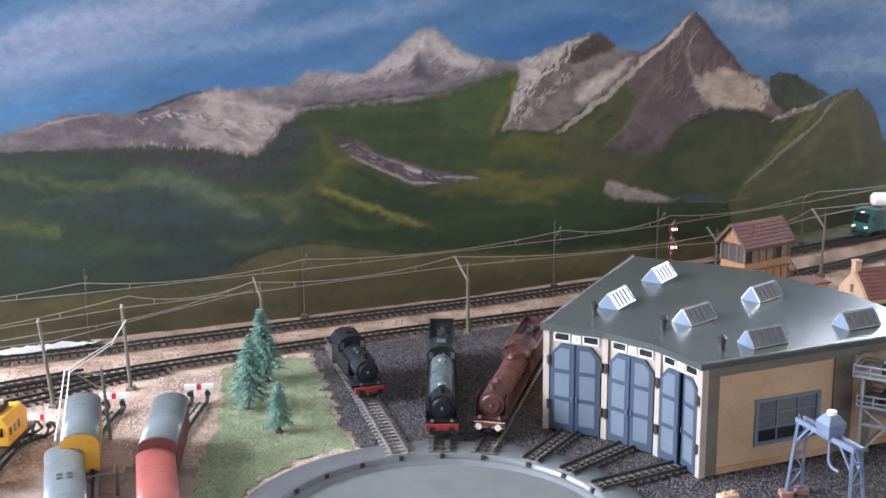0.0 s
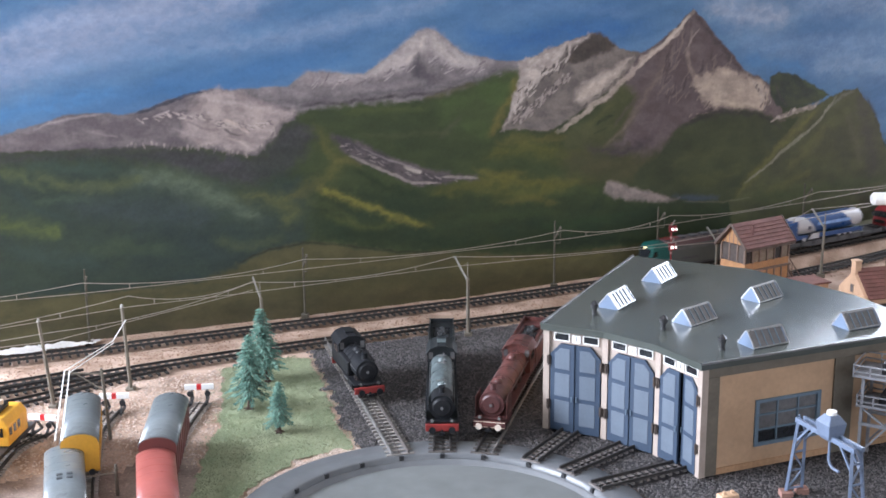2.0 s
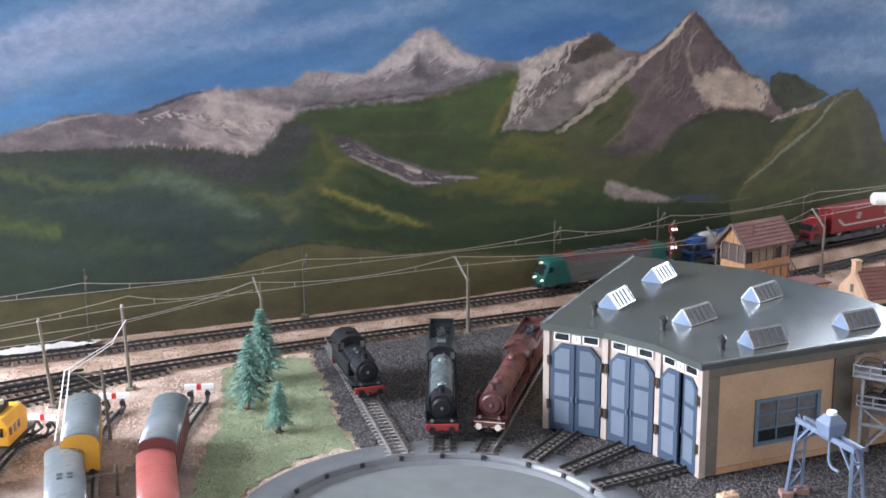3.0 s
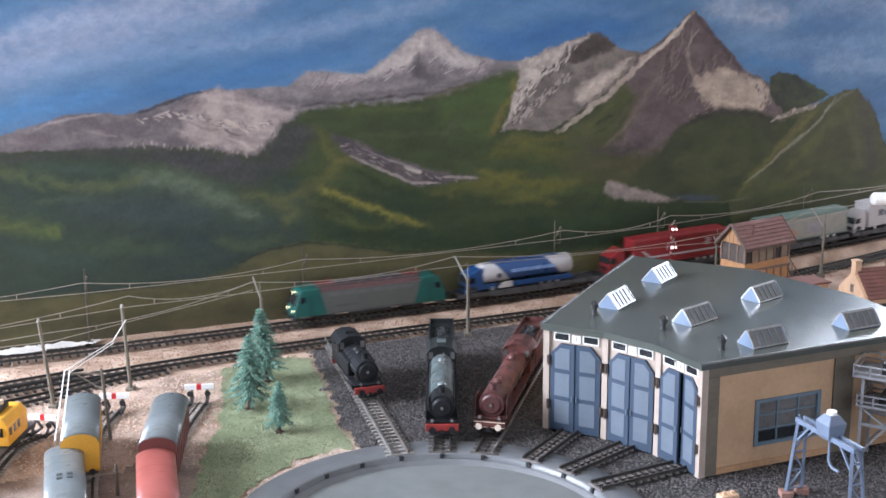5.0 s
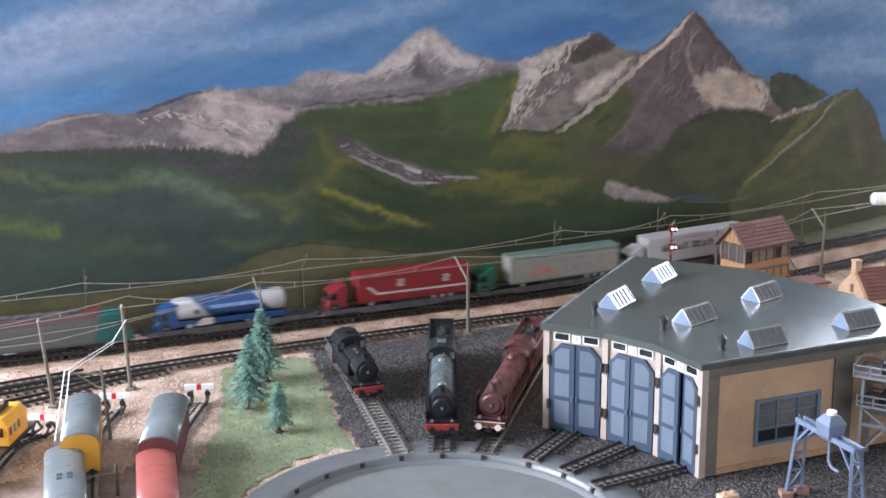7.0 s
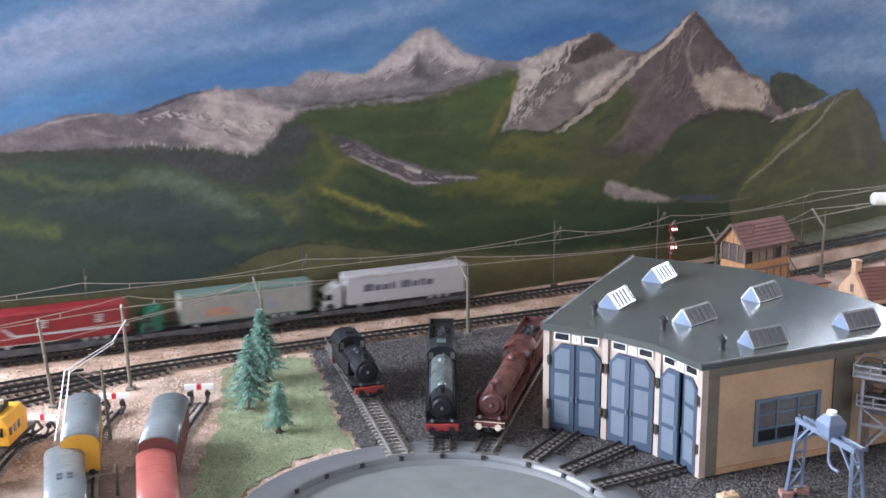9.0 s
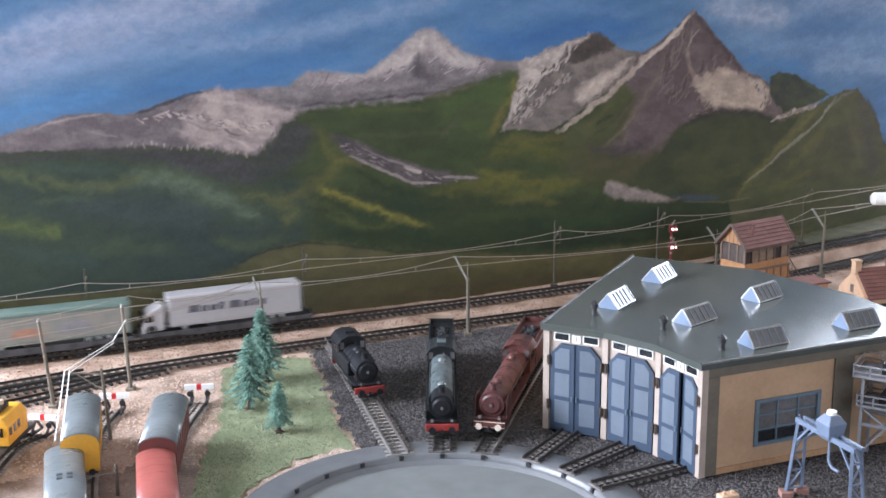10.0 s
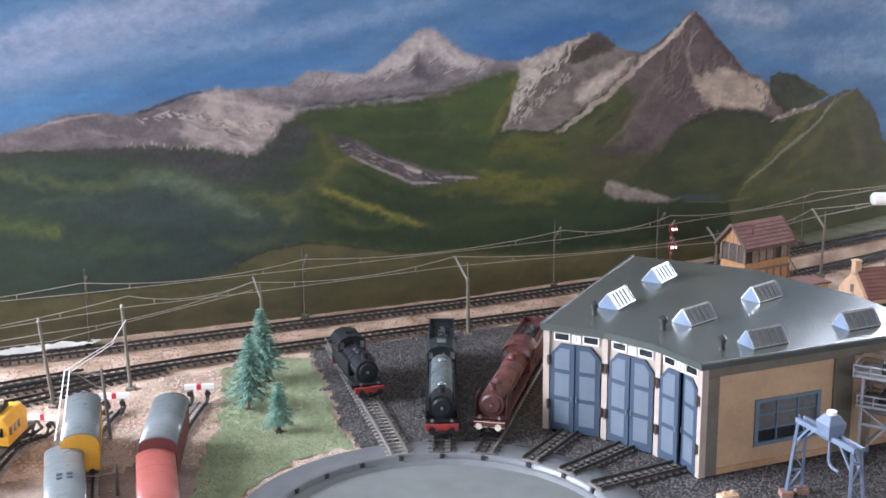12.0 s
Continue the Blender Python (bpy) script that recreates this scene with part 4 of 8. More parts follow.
track("main line track with dark sleepers beside the mural", main_line(REAR, -1.77, 2.5), 0.0098, rail_dark, sleeper_dark, (-0.62, 0.85), 0.031, "main tracks", 0.0, rise)
track("second main line track with dark sleepers", main_line(FRONT, -1.77, 2.5), 0.0098, rail_dark, sleeper_dark, (-0.6, 0.85), 0.031, "main tracks")
# The second and third spurs have darker sleepers than the first.
for a, r1, rail_m, wood, word in zip(SPURS, (0.54, 0.53, 0.56), (rail_rust, rail_dark, rail_dark), (sleeper_grey, sleeper_darker, sleeper_darker), ("grey", "darker brown-grey", "darker brown-grey")):
    track("turntable spur track with " + word + " sleepers", radial(a, 0.158, r1), 0.0094, rail_m, wood, None, 0.028, "spur tracks", bright=-1 if a < 0 else 1 if a > 0 else 0)
for a in STALLS:
    track("short dark track leading into a shed stall", radial(a, 0.158, 0.30), 0.0085, rail_dark, sleeper_stall, None, 0.022, "stall tracks")

# ---- engine shed ----


def polar(angle, r, z=0.0):
    a = radians(angle)
    return Vector((HUB.x + r * math.sin(a), HUB.y + r * math.cos(a), z))


POSTS = [(25.87, 0.2453), (40.5, 0.2508), (54.77, 0.2548), (68.23, 0.2563)]
BACKS = [(25.87, 0.545), (40.0, 0.556), (54.8, 0.541), (68.23, 0.522)]
shed_cream = mat("shed_cream", lin(164, 149, 138), 0.7, var=0.1, scale=60, bump=0.0002)
shed_beige = mat("shed_beige", lin(178, 146, 116), 0.75, var=0.1, scale=40, bump=0.0002)
shed_trim = mat("shed_trim", lin(104, 96, 84), 0.7, var=0.15, scale=50)
roof_paint = mat("roof_paint", lin(73, 78, 74), 0.24, 0.0, var=0.1, scale=12, spec=0.7, rvar=0.03)
door_blue = mat("door_blue", lin(46, 61, 80), 0.6, var=0.1, scale=80)
panel_blue = mat("panel_blue", lin(90, 100, 112), 0.6, var=0.08, scale=80)
hinge_dark = mat("hinge_dark", lin(80, 70, 64), 0.5, 0.3, var=0.3, scale=150)
white_trim = mat("white_trim", (0.8, 0.79, 0.76), 0.5, var=0.05, scale=60)
frame_blue = mat("frame_blue", lin(98, 116, 130), 0.5, var=0.12, scale=60)
sky_blue_plastic = mat("skylight_plastic", lin(108, 124, 146), 0.45, var=0.06, scale=60)
pane_glass = mat("pane_glass", (0.15, 0.145, 0.145), 0.06, 0.0, var=0.3, scale=40, spec=0.9)
pane_dark = mat("pane_dark", (0.02, 0.022, 0.025), 0.08, 0.0, var=0.3, scale=40, spec=0.6)

shed = thing("engine_shed", Matrix(), "three-stall cream engine shed with blue doors and grey roof", "engine shed")


def wall_frame(a, b):
    """A wall's own space: x from a to b along its foot, y into the building."""
    d = (b - a).normalized()
    return Matrix(((d.x, -d.y, 0, a.x), (d.y, d.x, 0, a.y), (0, 0, 1, 0), (0, 0, 0, 1))), (b - a).length


def letter(text, size, m, material, parent, name="number"):
    cu = bpy.data.curves.new(name, "FONT")
    cu.body, cu.size, cu.align_x, cu.align_y, cu.extrude = text, size, "CENTER", "CENTER", 0.0001
    tmp = bpy.data.objects.new(name, cu)
    scene.collection.objects.link(tmp)
    me = bpy.data.meshes.new_from_object(tmp)
    bpy.data.objects.remove(tmp)
    me.materials.clear()
    me.materials.append(material)
    return share(name, me, parent, m)


def leaf_outline(w, h, cut, outer_left):
    if outer_left:
        return [(0, 0), (w, 0), (w, h), (cut, h), (0, h - cut * 1.1)]
    return [(0, 0), (w, 0), (w, h - cut * 1.1), (w - cut, h), (0, h)]


def door_leaf(parent, m, w, h, outer_left):
    leaf = part("door_leaf", prism(bm_new(), leaf_outline(w, h, 0.0105, outer_left), -0.0012, 0.0012), door_blue, parent, m=m)
    third, inset, c = (h - 0.006) / 3, 0.0048, 0.0062
    for k in range(3):
        z0, z1 = 0.006 + k * third + 0.0022, 0.006 + (k + 1) * third - (0.0045 if k == 2 else 0.0022)
        if k == 2:
            out = [(inset, z0), (w - inset, z0), (w - inset, z1), (inset + c, z1), (inset, z1 - c)] if outer_left else [(inset, z0), (w - inset, z0), (w - inset, z1 - c), (w - inset - c, z1), (inset, z1)]
        else:
            out = [(inset, z0), (w - inset, z0), (w - inset, z1), (inset, z1)]
        part("door_panel", prism(bm_new(), out, -0.0016, -0.001), panel_blue, leaf, bevel=0.0003)
    bm = bm_new()
    rod(bm, (w - 0.002 if outer_left else 0.002, -0.0025, h * 0.36), (w - 0.002 if outer_left else 0.002, -0.0025, h * 0.42), 0.0006, seg=6)
    part("door_handle", bm, frame_blue, leaf)
    return leaf


WALL_H = 0.106
for k in range(3):
    a, b = polar(*POSTS[k]), polar(*POSTS[k + 1])
    m, w = wall_frame(a, b)
    half, dh = 0.0268, 0.0935
    c = w / 2
    # the wall with its arched doorway
    bm = bm_new()
    cut = 0.0105
    out = [(0, 0), (c - half, 0), (c - half, dh - cut * 1.1), (c - half + cut, dh), (c + half - cut, dh), (c + half, dh - cut * 1.1), (c + half, 0), (w, 0), (w, WALL_H), (0, WALL_H)]
    prism(bm, out, 0, 0.004, m)
    part("stall_front", bm, shed_cream, shed)
    lw = half - 0.0004
    for left in (True, False):
        hinge_x = c - half + 0.0002 if left else c + half - 0.0002
        swing = (4 if left else -2) if k < 2 else (-2 if left else 11)
        dm = m @ Matrix.Translation((hinge_x, -0.0016, 0.0012)) @ pose(0, 0, 0, 0, 0, -swing if left else -swing)
        if not left:
            dm = dm @ Matrix.Translation((-lw, 0, 0))
        door_leaf(shed, dm, lw, dh - 0.001, left)
        for z in (0.024, 0.071):
            bm = bm_new()
            hx = c - half - 0.0015 if left else c + half + 0.0015
            box(bm, hx - 0.002, hx + 0.002, -0.0042, 0.0, z, z + 0.0085, m)
            rod(bm, m @ Vector((hx, -0.0045, z - 0.001)), m @ Vector((hx, -0.0045, z + 0.0095)), 0.001, seg=6)
            part("hinge", bm, hinge_dark, shed)
    for x in (c - 0.0155, c + 0.0155):
        bm = bm_new()
        for s in ((x - 0.0085, x + 0.0085, 0.1035, 0.1045), (x - 0.0085, x + 0.0085, 0.0958, 0.0968), (x - 0.0085, x - 0.0075, 0.0968, 0.1035), (x + 0.0075, x + 0.0085, 0.0968, 0.1035)):
            box(bm, s[0], s[1], -0.0014, 0.0, s[2], s[3], m)
        vent = part("vent_window", bm, white_trim, shed)
        bm = bm_new()
        box(bm, x - 0.0075, x + 0.0075, -0.0004, 0.0004, 0.0968, 0.1035, m)
        part("pane", bm, pane_dark, vent)
    bm = bm_new()
    box(bm, c - 0.0045, c + 0.0045, -0.0013, 0.0, 0.0955, 0.1035, m)
    plate = part("number_plate", bm, white_trim, shed)
    letter(str(k + 1), 0.0078, m @ Matrix.Translation((c, -0.0015, 0.0995)) @ pose(0, 0, 0, 90, 0, 0), black_plastic, plate)
for ang, r in POSTS:
    p = polar(ang, r)
    bm = bm_new()
    box(bm, -0.0032, 0.0032, -0.0028, 0.004, 0, WALL_H, Matrix.Translation(p) @ pose(0, 0, 0, 0, 0, -ang))
    part("corner_post", bm, shed_cream, shed)

# side and rear walls
a, b = polar(*POSTS[3]), polar(*BACKS[3])
m, w = wall_frame(a, b)
wx0, wx1, wz0, wz1 = 0.0606, 0.131, 0.022, 0.066
bm = bm_new()
grid = [[bm.verts.new(m @ Vector((x, y, z))) for x in (0.003, wx0, wx1, w) for z in (0, wz0, wz1, WALL_H)] for y in (0.0, 0.004)]
for g, flip in ((grid[0], False), (grid[1], True)):
    for i in range(3):
        for j in range(3):
            if (i, j) != (1, 1):
                q = (g[i * 4 + j], g[(i + 1) * 4 + j], g[(i + 1) * 4 + j + 1], g[i * 4 + j + 1])
                bm.faces.new(q[::-1] if flip else q)
for a_, b_ in ((5, 9), (9, 10), (10, 6), (6, 5), (0, 12), (12, 15), (15, 3), (3, 0)):
    if {a_, b_} & {0, 15} and {a_, b_} & {3, 12}:
        continue
    bm.faces.new((grid[0][a_], grid[0][b_], grid[1][b_], grid[1][a_]))
part("side_wall", bm, shed_beige, shed)
for x0, x1 in ((0.003, 0.0172), (0.147, 0.17)):
    bm = bm_new()
    box(bm, x0, x1, -0.0022, 0.0, 0.0, 0.0965, m)
    part("pilaster", bm, shed_trim, shed, bevel=0.0003)
bm = bm_new()
box(bm, 0.003, w, -0.0022, 0.0, 0.0968, WALL_H, m)
part("cornice", bm, shed_trim, shed)
bm = bm_new()
box(bm, 0.0175, 0.1465, -0.0016, 0.0, 0.0, 0.006, m)
box(bm, 0.1705, w, -0.0016, 0.0, 0.0, 0.006, m)
part("plinth", bm, mat("plinth", lin(176, 138, 104), 0.8, var=0.2, scale=50), shed)
bm = bm_new()
for s in ((wx0 - 0.002, wx1 + 0.002, wz1 - 0.002, wz1 + 0.001), (wx0 - 0.002, wx1 + 0.002, wz0 - 0.001, wz0 + 0.002), (wx0 - 0.002, wx0 + 0.002, wz0 + 0.002, wz1 - 0.002), (wx1 - 0.002, wx1 + 0.002, wz0 + 0.002, wz1 - 0.002)):
    box(bm, s[0], s[1], -0.0018, 0.003, s[2], s[3], m)
win = part("side_window", bm, frame_blue, shed)
for f in (1 / 3, 2 / 3):
    x, z = wx0 + (wx1 - wx0) * f, wz0 + (wz1 - wz0) * f
    bm = bm_new()
    box(bm, x - 0.0008, x + 0.0008, -0.0008, 0.0022, wz0 + 0.002, wz1 - 0.002, m)
    part("mullion", bm, frame_blue, win)
    bm = bm_new()
    box(bm, wx0 + 0.002, wx1 - 0.002, -0.0006, 0.002, z - 0.0008, z + 0.0008, m)
    part("glazing_bar", bm, frame_blue, win)
for i in range(3):
    for j in range(3):
        bm = bm_new()
        dx, dz = (wx1 - wx0) / 3, (wz1 - wz0) / 3
        box(bm, wx0 + dx * i + 0.0005, wx0 + dx * (i + 1) - 0.0005, 0.0008, 0.0014, wz0 + dz * j + 0.0005, wz0 + dz * (j + 1) - 0.0005, m)
        # The lower row is open: dark panes stand for the shade inside.
        part("pane", bm, pane_dark if j == 0 else pane_glass, win)
for p, q in ((polar(*BACKS[0]), polar(*POSTS[0])), *((polar(*BACKS[i + 1]), polar(*BACKS[i])) for i in range(3))):
    m, w = wall_frame(p, q)
    bm = bm_new()
    box(bm, 0, w, 0.0, 0.004, 0, WALL_H, m)
    part("rear_wall", bm, shed_beige, shed)

# roof slab: a shallow pitched sheet with a lip all round
ROOF_Z = 0.1085
bm = bm_new()
front = [polar(POSTS[0][0] - 1.2, POSTS[0][1] - 0.006), polar(POSTS[1][0], POSTS[1][1] - 0.006), polar(POSTS[2][0], POSTS[2][1] - 0.006), polar(POSTS[3][0] + 1.3, POSTS[3][1] - 0.006)]
rear = [polar(BACKS[0][0] - 0.5, BACKS[0][1] + 0.004), polar(BACKS[1][0], BACKS[1][1] + 0.004), polar(BACKS[2][0], BACKS[2][1] + 0.004), polar(BACKS[3][0] + 0.6, BACKS[3][1] + 0.004)]
rows = 6
top = [[bm.verts.new(f.lerp(r, t / rows) + Vector((0, 0, ROOF_Z + 0.0035 + 0.0012 * math.sin(math.pi * t / rows)))) for t in range(rows + 1)] for f, r in zip(front, rear)]
low = [[bm.verts.new(f.lerp(r, t / rows) + Vector((0, 0, ROOF_Z - 0.002))) for t in range(rows + 1)] for f, r in zip(front, rear)]
for i in range(3):
    for t in range(rows):
        bm.faces.new((top[i][t], top[i + 1][t], top[i + 1][t + 1], top[i][t + 1]))
        bm.faces.new((low[i][t], low[i][t + 1], low[i + 1][t + 1], low[i + 1][t]))
for i in range(3):
    bm.faces.new((low[i][0], low[i + 1][0], top[i + 1][0], top[i][0]))
    bm.faces.new((low[i + 1][rows], low[i][rows], top[i][rows], top[i + 1][rows]))
for t in range(rows):
    bm.faces.new((low[0][t + 1], low[0][t], top[0][t], top[0][t + 1]))
    bm.faces.new((low[3][t], low[3][t + 1], top[3][t + 1], top[3][t]))
bmesh.ops.recalc_face_normals(bm, faces=bm.faces)
roof = part("roof", bm, roof_paint, shed, "smooth grey-green sheet roof")
for i, (p, q) in enumerate(zip(front, front[1:])):
    bm = bm_new()
    up = Vector((0, 0, ROOF_Z + 0.0042))
    bar(bm, p + up, q + up, 0.0022, 0.0016)
    part("eave_lip", bm, roof_paint, roof)


skylight_metal = mat("skylight_metal", (0.42, 0.42, 0.43), 0.3, 0.6, var=0.15, scale=120)


def skylight(parent, m):
    """A gabled glass lantern 42 mm long, glazed on both slopes."""
    w, L, h = 0.023, 0.042, 0.0145
    body = part("skylight", prism(bm_new(), [(-w / 2, 0), (w / 2, 0), (0.0012, h), (-0.0012, h)], 0, L), sky_blue_plastic, parent, m=m)
    slope = math.hypot(w / 2, h)
    for side in (1, -1):
        ang = math.degrees(math.atan2(h, w / 2))
        sm = Matrix.Translation((side * w / 2, 0, 0.0004)) @ pose(0, 0, 0, 0, side * ang, 0)
        d = -side
        bm = bm_new()
        for y in (0.0, L - 0.0010):
            box(bm, 0, d * slope, y, y + 0.0010, 0.0002, 0.0014, sm)
        box(bm, 0, d * 0.0010, 0.0010, L - 0.0010, 0.0002, 0.0014, sm)
        box(bm, d * (slope - 0.0010), d * slope, 0.0010, L - 0.0010, 0.0002, 0.0014, sm)
        part("glazing_frame", bm, skylight_metal, body)
        for i in range(5):
            y0, y1 = 0.0010 + (L - 0.0032) * i / 5, 0.0010 + (L - 0.0032) * (i + 1) / 5
            bm = bm_new()
            box(bm, d * 0.0010, d * (slope - 0.0010), y0 + 0.0005, y1 - 0.0005, 0.0002, 0.0007, sm)
            part("pane", bm, pane_glass, body)
            if i:
                bm = bm_new()
                box(bm, d * 0.0010, d * (slope - 0.0010), y0 - 0.0005, y0 + 0.0005, 0.0002, 0.0013, sm)
                part("glazing_bar", bm, frame_blue, body)
    return body


# Verge lips: a lighter metal paints in the thin highlight along them.
for p, q in ((front[0], rear[0]), (front[3], rear[3])):
    bm = bm_new()
    bar(bm, p + Vector((0, 0, ROOF_Z + 0.0042)), q + Vector((0, 0, ROOF_Z + 0.0042)), 0.0022, 0.0016)
    part("verge_lip", bm, mat("verge_glint_metal", (0.2, 0.2, 0.2), 0.4, 0.4, var=0.4, scale=60), roof)


def smoke_vent(parent, m):
    bm = bm_new()
    rod(bm, (0, 0, 0), (0, 0, 0.003), 0.0032, 0.0026)
    rod(bm, (0, 0, 0.003), (0, 0, 0.0085), 0.0024)
    rod(bm, (0, 0, 0.0085), (0, 0, 0.0125), 0.0042)
    body = part("smoke_vent", bm, black_plastic, parent, m=m)
    bm = bm_new()
    rod(bm, (0, 0, 0.0125), (0, 0, 0.0165), 0.0046, 0.0008)
    part("cap", bm, mat("vent_cap", (0.06, 0.06, 0.065), 0.2, 0.6, var=0.2, scale=100), body)


RZ = ROOF_Z + 0.0042
for k, (ang, off) in enumerate(((33.0, 0.0), (48.9, 0.0), (64.2, 0.0))):
    for r in (0.318, 0.437):
        p = polar(ang - (0.3 if r > 0.4 else 0), r, RZ)
        skylight(roof, Matrix.Translation(p) @ pose(0, 0, 0, 0, 0, -STALLS[k] - 2))
    smoke_vent(roof, Matrix.Translation(polar(ang - 0.4, 0.292, RZ - 0.001)))

# ---- rolling stock: shared pieces ----
loco_black = mat("loco_black", (0.009, 0.01, 0.012), 0.5, var=0.4, scale=120, rgb2=(0.016, 0.016, 0.018), spec=0.22)
loco_grey = mat("loco_grey", (0.105, 0.13, 0.13), 0.4, var=0.35, scale=90, rgb2=(0.06, 0.075, 0.078))
loco_maroon = mat("loco_maroon", lin(98, 60, 56), 0.45, var=0.45, scale=110, rgb2=lin(66, 40, 38), spec=0.35)
beam_red = mat("beam_red", lin(140, 46, 42), 0.5, var=0.2, scale=100)
wheel_red = mat("wheel_dark", (0.03, 0.022, 0.02), 0.5, 0.3, var=0.3, scale=120)
coal_mat = mat("coal", (0.03, 0.033, 0.037), 0.7, var=0.5, scale=200, bump=0.0006)
cream_line = mat("cream_line", lin(205, 190, 175), 0.5, var=0.1, scale=100)
steel_worn = mat("steel_worn", (0.3, 0.3, 0.3), 0.35, 0.8, var=0.25, scale=150)


def wheel_mesh(r):
    bm = bm_new()
    rod(bm, (0, -0.0014, 0), (0, 0.0014, 0), r, seg=18)
    rod(bm, (0, 0.0014, 0), (0, 0.002, 0), r * 0.82, seg=18)
    rod(bm, (0, 0.002, 0), (0, 0.0028, 0), r * 0.3, seg=10)
    me = mesh_of(bm, "wheel")
    me.materials.append(wheel_red)
    return me


WHEELS = {r: wheel_mesh(r) for r in (0.0056, 0.0075, 0.0108)}


def wheels(parent, r, xs, y=0.0083):
    for x in xs:
        share("wheel", WHEELS[r], parent, pose(x, y, r))
        share("wheel", WHEELS[r], parent, pose(x, -y, r, 0, 0, 180))


def steam_loco(label, m, paint, smoke, length, tender, boiler_r, tanks, deflectors, beam_m, line_m=None, cap_m=None, cab_m=None):
    """A steam engine standing on its track, front towards +x, rail top at z = 0; length counts from beam to rear beam."""
    e = thing("steam_locomotive", m, label, "locomotive", "engines on the turntable spurs")
    cap_m = cap_m or paint
    cab_m = cab_m or paint
    eng = length - tender
    zb = 0.030
    bx0 = -eng + 0.037
    bm = bm_new()
    rod(bm, (bx0, 0, zb), (-0.036, 0, zb), boiler_r, seg=28)
    part("boiler", bm, paint, e, smooth=False)
    for x in (bx0 + (-0.03 - bx0) * f for f in (0.2, 0.45, 0.7)):
        bm = bm_new()
        rod(bm, (x - 0.0008, 0, zb), (x + 0.0008, 0, zb), boiler_r + 0.0004, seg=28)
        part("boiler_band", bm, paint, e)
    bm = bm_new()
    rod(bm, (-0.036, 0, zb), (-0.010, 0, zb), boiler_r + 0.0008, seg=28)
    sb = part("smokebox", bm, smoke, e)
    bm = bm_new()
    rod(bm, (-0.010, 0, zb), (-0.0082, 0, zb), boiler_r * 0.86, boiler_r * 0.7, seg=24)
    rod(bm, (-0.0082, 0, zb), (-0.0074, 0, zb), boiler_r * 0.22, seg=12)
    door = part("smokebox_door", bm, smoke, sb)
    bm = bm_new()
    rod(bm, (-0.0074, 0, zb), (-0.0066, 0, zb), 0.0016, seg=10)
    part("door_boss", bm, steel_worn, door)
    bm = bm_new()
    rod(bm, (-0.020, 0, zb + boiler_r - 0.001), (-0.020, 0, zb + boiler_r + 0.006), 0.0034, 0.003, seg=16)
    rod(bm, (-0.020, 0, zb + boiler_r + 0.006), (-0.020, 0, zb + boiler_r + 0.0072), 0.0038, seg=16)
    part("chimney", bm, smoke, e)
    for x in (-0.044, bx0 + 0.022):
        bm = bm_new()
        bmesh.ops.create_uvsphere(bm, u_segments=16, v_segments=8, radius=0.0048, matrix=Matrix.Translation((x, 0, zb + boiler_r)) @ Matrix.Diagonal((1.25, 1, 0.8, 1)))
        part("dome", bm, cap_m, e, smooth=True)
    for x in (-0.055, bx0 + 0.008, bx0 + 0.032):
        bm = bm_new()
        rod(bm, (x, -0.005, zb + boiler_r + 0.0004), (x, 0.005, zb + boiler_r + 0.0004), 0.0007, seg=6)
        rod(bm, (x, 0.0022, zb + boiler_r - 0.001), (x, 0.0022, zb + boiler_r + 0.0035), 0.0009, seg=6)
        part("pipework", bm, steel_worn if paint is loco_grey else paint, e)
    bm = bm_new()
    box(bm, -eng + 0.004, -0.004, -0.0165, 0.0165, 0.0165, 0.0178)
    part("running_board", bm, smoke, e, bevel=0.0003)
    bm = bm_new()
    box(bm, -eng + 0.004, -0.006, -0.0065, 0.0065, 0.007, 0.0165)
    part("main_frame", bm, smoke, e)
    bm = bm_new()
    box(bm, -0.003, 0.0, -0.0165, 0.0165, 0.0085, 0.0158)
    fb = part("buffer_beam", bm, beam_m, e, bevel=0.0004)
    if line_m:
        for z in (0.0092, 0.0147):
            bm = bm_new()
            box(bm, 0.0, 0.0003, -0.0158, 0.0158, z, z + 0.0006)
            part("lining", bm, line_m, fb)
    for y in (-0.0098, 0.0098):
        bm = bm_new()
        rod(bm, (0, y, 0.0115), (0.004, y, 0.0115), 0.0014, seg=10)
        rod(bm, (0.004, y, 0.0115), (0.0052, y, 0.0115), 0.0033, seg=16)
        part("buffer", bm, line_m or loco_black, fb)
        bm = bm_new()
        rod(bm, (-0.004, y, 0.0195), (-0.0005, y, 0.0195), 0.0021, seg=12)
        lamp = part("head_lamp", bm, smoke, e)
        bm = bm_new()
        rod(bm, (-0.0005, y, 0.0195), (-0.0001, y, 0.0195), 0.0016, seg=12)
        part("lens", bm, mat("lamp_lens", (0.16, 0.16, 0.15), 0.1, var=0.05), lamp)
    bm = bm_new()
    rod(bm, (0, 0, 0.0095), (0.005, 0, 0.0085), 0.001, seg=6)
    box(bm, 0.0045, 0.0062, -0.0028, 0.0028, 0.007, 0.0095)
    part("coupling", bm, loco_black, fb)
    # cab
    cx0, cx1 = -eng + 0.006, -eng + 0.038
    arch = [(-0.0155, 0.016), (0.0155, 0.016), (0.0155, 0.042), (0.0115, 0.0475), (0.004, 0.0502), (-0.004, 0.0502), (-0.0115, 0.0475), (-0.0155, 0.042)]
    turn = Matrix(((0, 1, 0, 0), (1, 0, 0, 0), (0, 0, 1, 0), (0, 0, 0, 1)))
    bm = bm_new()
    prism(bm, arch, cx0, cx1, turn)
    bmesh.ops.recalc_face_normals(bm, faces=bm.faces)
